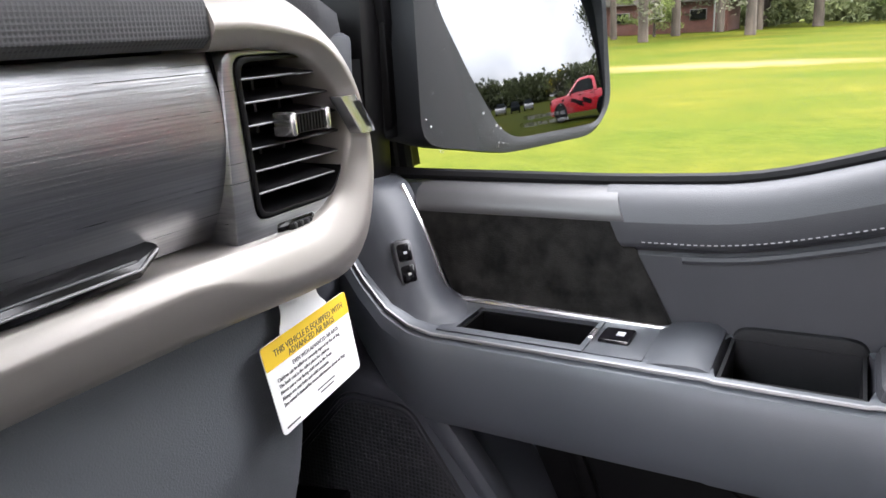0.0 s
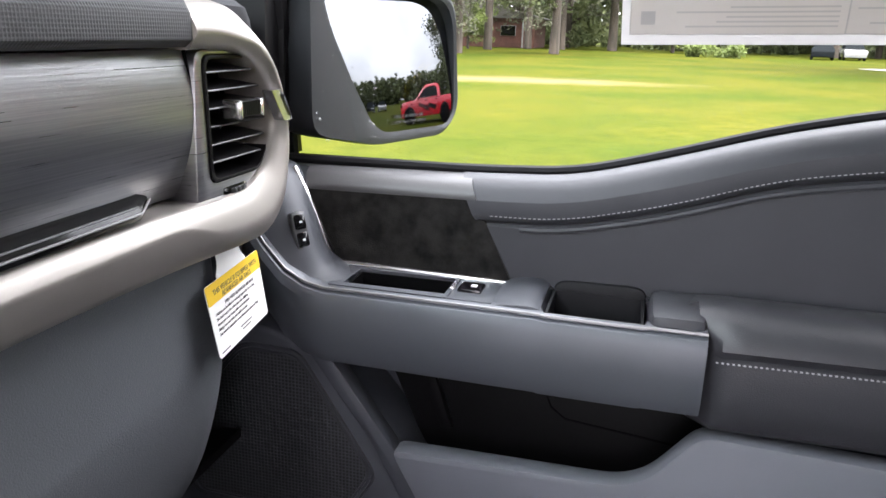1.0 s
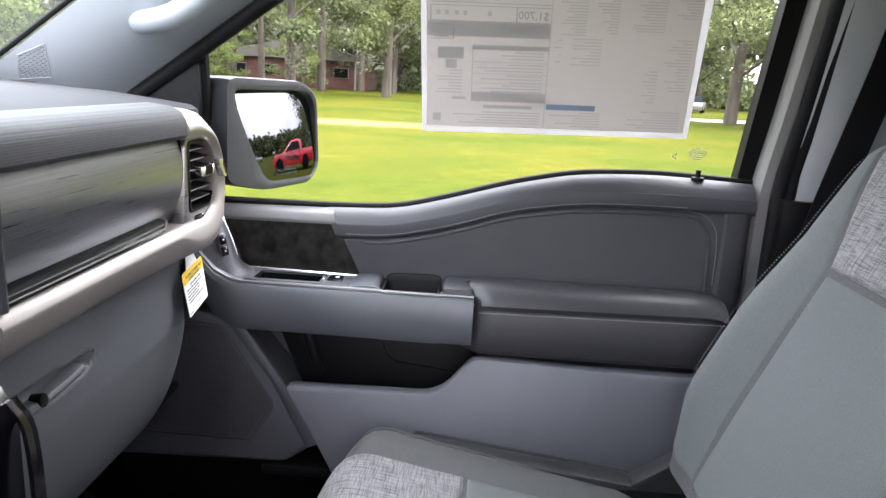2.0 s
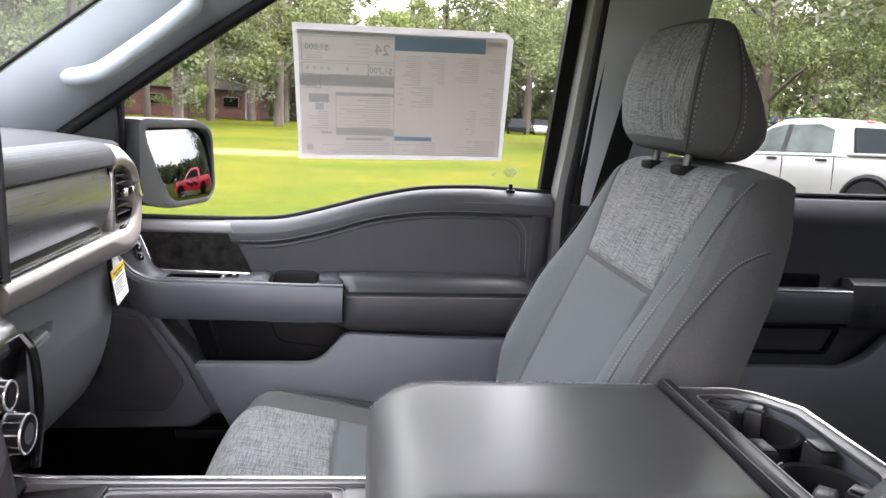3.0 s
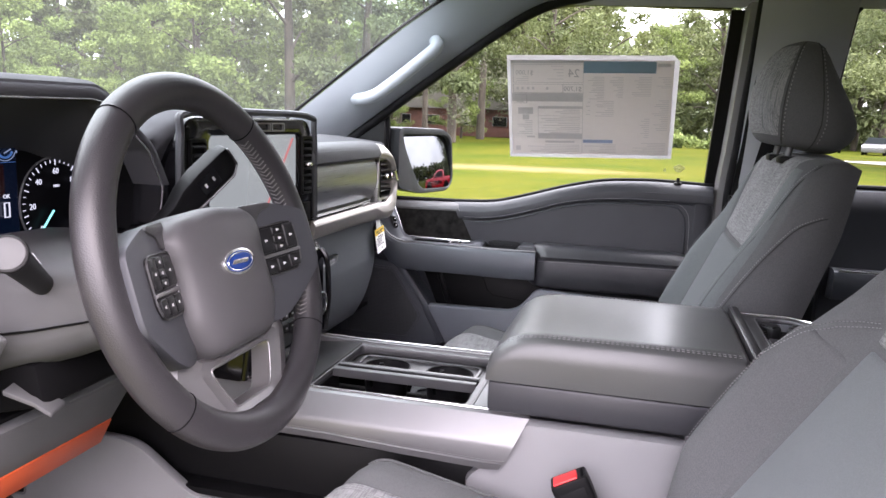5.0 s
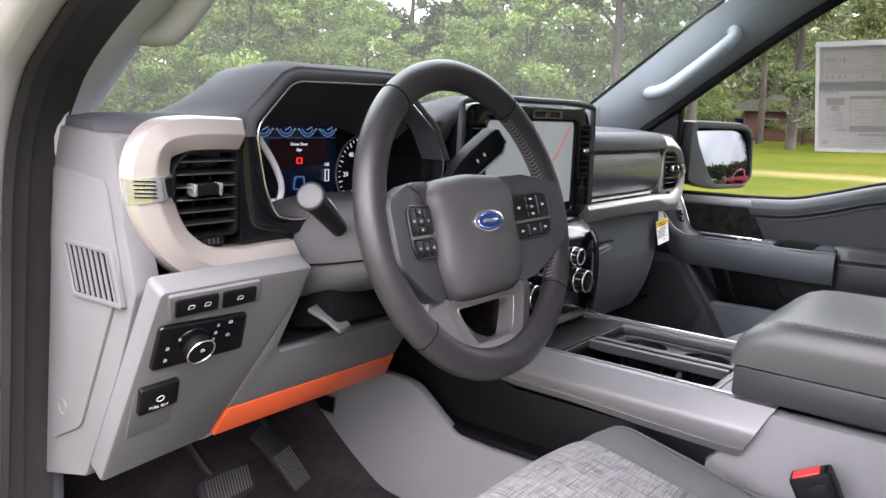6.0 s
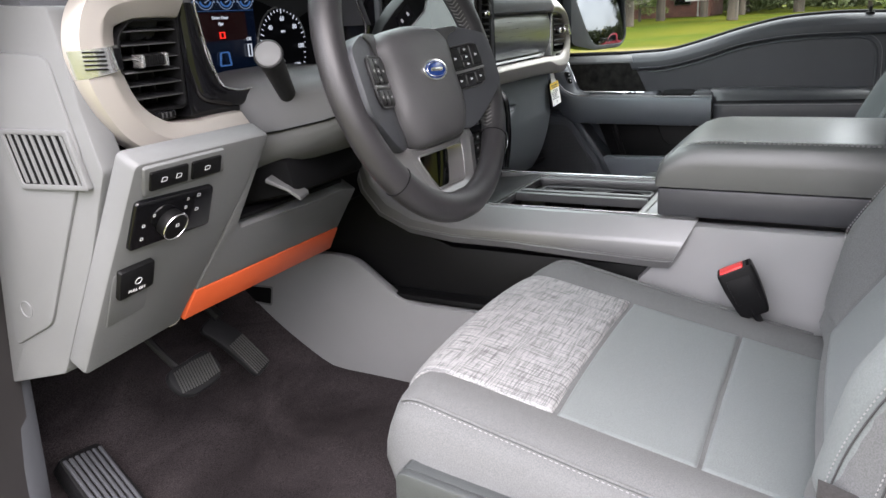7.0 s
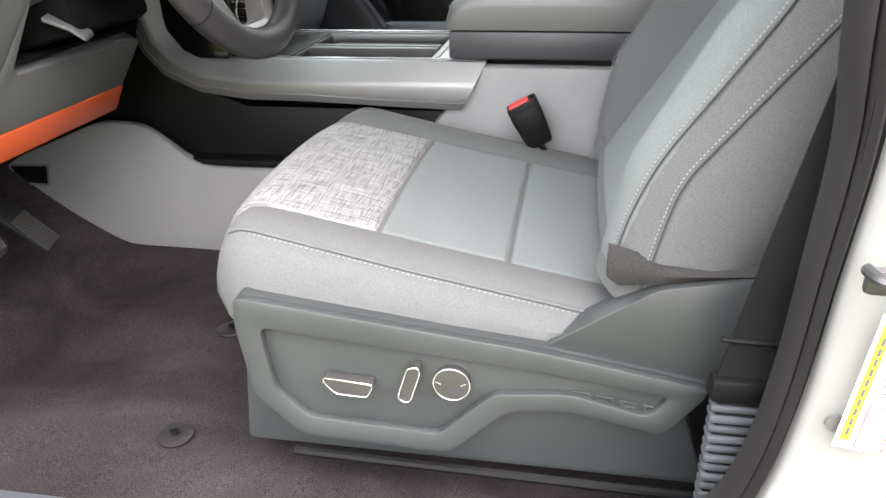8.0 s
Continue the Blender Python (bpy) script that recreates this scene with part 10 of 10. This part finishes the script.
def pickup(name, label, paint, m, canopy, pane_mat):
    """A double-cab pickup 5.3 m long; its nose along +y, its ground at z 0."""
    ob = new(name)
    ob.empty_display_size = 0.2
    tagged(ob, label, "pickup truck")
    ob.matrix_basis = m
    def add(nm, bm, mat, lab="", parent=None):
        o = new(nm, finish(bm, nm, mat, 40))
        o.parent = parent or ob
        return tagged(o, lab) if lab else o
    W = 0.92
    # lower body with nose and bed, section by section
    rows = []
    for y, z0, z1, w in ((2.42, 0.50, 0.86, 0.56), (2.36, 0.36, 0.98, 0.70), (2.20, 0.32, 1.06, 0.86), (1.85, 0.34, 1.10, 0.92), (1.15, 0.36, 1.14, W), (0.95, 0.36, 1.15, W), (-1.05, 0.36, 1.16, W), (-1.15, 0.36, 1.17, W), (-2.55, 0.42, 1.17, 0.91), (-2.66, 0.46, 1.12, 0.89)):
        rows.append([(-w * 0.94, y, z0), (-w, y, z0 + 0.12), (-w, y, z0 + 0.45), (-w * 0.985, y, z1 - 0.08), (-w * 0.93, y, z1), (w * 0.93, y, z1), (w * 0.985, y, z1 - 0.08), (w, y, z0 + 0.45), (w, y, z0 + 0.12), (w * 0.94, y, z0)])
    body = add("body", loft(rows), paint, "painted body")
    rows = []
    for y, zt, w, zb in ((1.12, 1.16, 0.82, 1.12), (0.95, 1.26, 0.80, 1.12), (0.30, 1.70, 0.66, 1.14), (0.10, 1.775, 0.65, 1.14), (-0.55, 1.80, 0.65, 1.15), (-0.98, 1.76, 0.65, 1.15), (-1.12, 1.66, 0.67, 1.15), (-1.22, 1.18, 0.80, 1.13)):
        rows.append([(-W * 0.97, y, zb), (-w - 0.03, y, zt - 0.06), (-w + 0.06, y, zt), (w - 0.06, y, zt), (w + 0.03, y, zt - 0.06), (W * 0.97, y, zb)])
    cab = add("cab", loft(rows), paint, "painted cab")
    for s in (-1, 1):
        def side_glass(poly, nm="window"):
            bm = bmesh.new()
            v = []
            for y, z in poly:
                x = s * (0.895 - (z - 1.15) / 0.60 * 0.205 + 0.012)
                v.append(bm.verts.new((x, y, z)))
            bm.faces.new(v)
            r = bmesh.ops.extrude_face_region(bm, geom=list(bm.faces))
            bmesh.ops.translate(bm, verts=[e for e in r["geom"] if isinstance(e, bmesh.types.BMVert)], vec=(-s * 0.03, 0, 0))
            return add(nm, bm, pane_mat, "side window")
        side_glass([(0.86, 1.21), (0.80, 1.27), (0.30, 1.61), (0.06, 1.68), (-0.02, 1.68), (0.0, 1.21)])
        side_glass([(-0.10, 1.21), (-0.12, 1.68), (-0.62, 1.69), (-0.86, 1.60), (-0.92, 1.21)])
        bm = bmesh.new()
        bm.faces.new([bm.verts.new((s * (0.895 - (z - 1.15) / 0.60 * 0.205 + 0.010), y, z)) for y, z in ((0.01, 1.205), (-0.01, 1.685), (-0.135, 1.685), (-0.115, 1.205))])
        rr = bmesh.ops.extrude_face_region(bm, geom=list(bm.faces))
        bmesh.ops.translate(bm, verts=[e for e in rr["geom"] if isinstance(e, bmesh.types.BMVert)], vec=(-s * 0.02, 0, 0))
        add("door_pillar", bm, M_BLACK, "black pillar between the side windows")
        for y in (0.14, -0.78):
            add("door_handle", box((s * 0.93, y, 1.08), (0.03, 0.20, 0.04), 0.012), M_BLACK)
        for y in (0.98, -0.06, -1.0):
            add("door_gap", box((s * 0.9215, y, 0.86), (0.004, 0.012, 0.56)), M_DARK)
        mr = add("mirror", box((s * 1.02, 0.86, 1.20), (0.16, 0.10, 0.17), 0.03), M_BLACK)
        add("headlight", box((s * 0.66, 2.26, 0.93), (0.30, 0.24, 0.14), 0.04), M_CARGLASS)
        add("side_vent", box((s * 0.925, 1.42, 0.98), (0.012, 0.16, 0.10), 0.01), M_BLACK)
        for y in (1.62, -1.60):
            arch = add("wheel_arch", tube([(s * 0.915, y + 0.43 * math.cos(a), 0.40 + 0.43 * math.sin(a)) for a in np.linspace(-0.2, math.pi + 0.2, 18)], 0.05, 8), M_BLACK)
            add("arch_well", disc((s * 0.925, y, 0.40), 0.42, 0.06, (s, 0, 0), 28), M_DARK)
            wh = add("wheel", disc((s * 0.955, y, 0.385), 0.385, 0.26, (s, 0, 0), 36, 0.04), M_TYRE, "black tyre on a spoked rim")
            add("rim", disc((s * 0.962, y, 0.385), 0.24, 0.03, (s, 0, 0), 28, 0.01), M_TYRE, "", wh)
            for q in range(6):
                a = q * math.pi / 3
                add("spoke", box((s * 0.972, y + 0.13 * math.cos(a), 0.385 + 0.13 * math.sin(a)), (0.02, 0.20, 0.05), 0.008, (math.degrees(a), 0, 0)), M_BLACK, "", wh)
    if canopy:
        bm = bmesh.new()
        v = [bm.verts.new((x, -1.145 - (1.62 - z) * 0.13 / 0.44 * 0.9 - 0.012, z)) for x, z in ((-0.72, 1.22), (-0.62, 1.60), (-0.57, 1.64), (0.57, 1.64), (0.62, 1.60), (0.72, 1.22))]
        bm.faces.new(v)
        rr = bmesh.ops.extrude_face_region(bm, geom=list(bm.faces))
        bmesh.ops.translate(bm, verts=[e for e in rr["geom"] if isinstance(e, bmesh.types.BMVert)], vec=(0, 0.03, 0))
        add("rear_window", bm, M_CARGLASS, "dark rear window of the cab")
        add("brake_lamp", box((0, -1.09, 1.745), (0.26, 0.05, 0.045), 0.012), M_RED)
        add("bed_floor", box((0, -1.92, 1.176), (1.50, 1.30, 0.012), 0.004), M_DARK, "dark open bed")
        for s in (-1, 1):
            add("bed_rail", box((s * 0.865, -1.90, 1.185), (0.11, 1.42, 0.05), 0.018), paint)
    else:
        add("bed", box((0, -1.9, 1.12), (1.5, 1.3, 0.12), 0.01), M_DARK)
    return ob


M_TRUCKWHITE = material("duller_white_paint", (0.132, 0.132, 0.130), 0.35, second=(0.120, 0.120, 0.118), scale=3, spec=0.3)
# opaque mottled green, painted for the see-through look and reflections of glass
M_SIDEGLASS = material("greenish_reflection_glass", (0.042, 0.055, 0.050), 0.06, second=(0.017, 0.022, 0.020), scale=2.6, rough_var=0.02, spec=0.10)
pickup("pickup_truck", "white double-cab pickup with open bed parked on the lawn", M_TRUCKWHITE, Matrix.Translation((12.58, -8.08, GROUND)) @ pose(0, 0, 0, 0, 0, -61.5) @ pose(0, 0, 0, -2.0, 0, 0), True, M_SIDEGLASS)
M_REDPAINT = material("red_car_paint", (0.62, 0.02, 0.035), 0.25, second=(0.56, 0.018, 0.03), scale=3, coat=0.5, coat_rough=0.05, rough_var=0.04)
red = pickup("pickup_truck", "red pickup with black wheels and dark flank graphics on the lawn", M_REDPAINT, Matrix.Translation((10.4, -14.4, GROUND)) @ pose(0, 0, 0, 0, 0, 123) @ Matrix.Diagonal((1.08, 1.08, 1.08, 1)), False, M_CARGLASS)
for s in (-1, 1):
    for y, z, w, h in ((0.4, 0.82, 0.9, 0.16), (-0.4, 0.78, 0.7, 0.20), (0.1, 0.66, 0.5, 0.08)):
        gq = new("flank_graphic", finish(box((s * 0.924, y, z), (0.006, w, h), 0, (14, 0, 0)), "flank_graphic", M_BLACK))
        gq.parent = red


# white van-like car standing behind the pickup
suv = thing("parked_car", (17.6, -12.6, GROUND), "white estate car with dark glass behind the white pickup", "car")
sm = Matrix.Translation((17.6, -12.6, GROUND)) @ pose(0, 0, 0, 0, 0, -58)
def suv_part(nm, bm, mat_):
    bmesh.ops.transform(bm, matrix=sm, verts=bm.verts)
    return part(nm, bm, mat_, suv)
suv_part("body", loft([[(-w_ * 0.95, yy, 0.34), (-w_, yy, 0.55), (-w_, yy, z_ - 0.12), (-w_ * 0.95, yy, z_), (w_ * 0.95, yy, z_), (w_, yy, z_ - 0.12), (w_, yy, 0.55), (w_ * 0.95, yy, 0.34)] for yy, z_, w_ in ((2.35, 0.80, 0.72), (2.2, 0.98, 0.88), (1.1, 1.12, 0.94), (-2.2, 1.14, 0.94), (-2.4, 1.05, 0.86))]), M_TRUCKWHITE)
suv_part("cabin", loft([[(-0.90, yy, 1.10), (-w_, yy, z_ - 0.07), (-w_ + 0.08, yy, z_), (w_ - 0.08, yy, z_), (w_, yy, z_ - 0.07), (0.90, yy, 1.10)] for yy, z_, w_ in ((1.15, 1.16, 0.84), (0.35, 1.72, 0.72), (0.0, 1.80, 0.71), (-1.6, 1.82, 0.71), (-2.1, 1.74, 0.72), (-2.32, 1.14, 0.82))]), M_TRUCKWHITE)
for s in (-1, 1):
    for y0, y1 in ((0.52, -0.20), (-0.28, -1.05), (-1.13, -1.98)):
        bm = bmesh.new()
        bm.faces.new([bm.verts.new((s * (0.925 - (z - 1.10) * 0.30), y, z)) for y, z in ((y0 + (0.25 if y0 > 0.4 else 0), 1.20), (y0 - (0.08 if y0 > 0.4 else 0), 1.68), (y1, 1.69), (y1, 1.20))])
        suv_part("window", bm, M_CARGLASS)
    for yy in (1.45, -1.45):
        suv_part("wheel", disc((s * 0.93, yy, 0.36), 0.36, 0.22, (s, 0, 0), 28, 0.03), M_TYRE)


def far_car(x, y, turn, colour, label):
    ob = thing("parked_car", (x, y, GROUND), label, "car", group="far parked cars")
    m = Matrix.Translation((x, y, GROUND)) @ pose(0, 0, 0, 0, 0, turn)
    def add(nm, bm, mat):
        bmesh.ops.transform(bm, matrix=m, verts=bm.verts)
        return part(nm, bm, mat, ob)
    add("body", loft([[(-0.85, yy, 0.25), (-0.88, yy, z), (0.88, yy, z), (0.85, yy, 0.25)] for yy, z in ((2.2, 0.7), (2.0, 0.85), (0.9, 0.95), (-2.0, 0.98), (-2.2, 0.8))], bevel=0.05), colour)
    add("cabin", loft([[(-0.8, yy, 0.93), (-w, yy, z), (w, yy, z), (0.8, yy, 0.93)] for yy, z, w in ((1.0, 0.95, 0.78), (0.3, 1.45, 0.62), (-1.1, 1.48, 0.62), (-1.9, 0.97, 0.78))], bevel=0.03), M_CARGLASS)
    for s in (-1, 1):
        for yy in (1.35, -1.35):
            add("wheel", disc((s * 0.88, yy, 0.32), 0.32, 0.2, (s, 0, 0), 20, 0.03), M_TYRE)


far_car(72, -14.0, 80, M_CARGLASS, "dark car parked far off by the trees")
far_car(74, -16.8, 84, M_WHITE, "pale car parked far off by the trees")
far_car(70, -19.6, 70, M_CONSOLE, "grey car parked far off by the trees")
for i, c in enumerate((M_WHITE, M_CONSOLE, M_WHITE, M_CARGLASS, M_WHITE)):
    far_car(4.0 + i * 2.9, -41 - i * 0.8, 15, c, "car parked in a far row behind the pickup")
# white tent seen in the mirror
tent = thing("tent", (3.6, -37, GROUND), "white peaked canopy tent on the lawn", "tent")
part("canopy", loft([[(3.6 + a * r, -37 + b_ * r, GROUND + z) for a, b_ in ((-1, -1), (1, -1), (1, 1), (-1, 1))] for r, z in ((1.5, 1.9), (1.45, 2.2), (0.7, 2.7), (0.06, 3.7))]), M_PAPER, tent)
for a, b_ in ((-1, -1), (1, -1), (1, 1), (-1, 1)):
    part("leg", tube([(3.6 + a * 1.45, -37 + b_ * 1.45, GROUND), (3.6 + a * 1.45, -37 + b_ * 1.45, GROUND + 1.95)], 0.03, 6), M_PAPER, tent)

# yellow board, blue sign and pole beyond the parked pickup
bd = thing("yellow_board", (48, -23.6, GROUND), "plain yellow site board standing on the grass", "board")
part("panel", box((48, -23.6, GROUND + 1.25), (0.15, 2.9, 1.5), 0.02), M_YELLOW, bd)
for y in (-24.6, -22.6):
    part("leg", box((48.05, y, GROUND + 0.35), (0.1, 0.1, 0.7), 0.01), M_YELLOW, bd)
sg = thing("blue_sign", (44, -25.2, GROUND), "blue and yellow sign on posts by the road", "sign")
part("panel", box((44, -25.4, GROUND + 2.15), (0.12, 2.0, 0.55), 0.02), M_BLUE, sg)
part("yellow_bar", box((43.93, -25.3, GROUND + 2.15), (0.03, 0.9, 0.2), 0.005), M_YELLOW, sg)
for y in (-26.1, -24.7):
    part("post", tube([(44.05, y, GROUND), (44.05, y, GROUND + 1.95)], 0.05, 8), M_CONSOLE, sg)
pole = solo("utility_pole", tube([(46, -22.3, GROUND), (46, -22.3, GROUND + 7.5)], 0.10, 10, taper=[1.1, 0.8]), M_BARK, "grey wooden utility pole beside the road", "pole", loc=(46, -22.3, GROUND))
solo("road", box((60, -40, GROUND + 0.006), (4.5, 60, 0.012), 0, (0, 0, 24)), material("pale_road", (0.30, 0.29, 0.27), 0.9, second=(0.25, 0.24, 0.23), scale=1.5), "pale road beyond the lawn", "road", kind="structure")
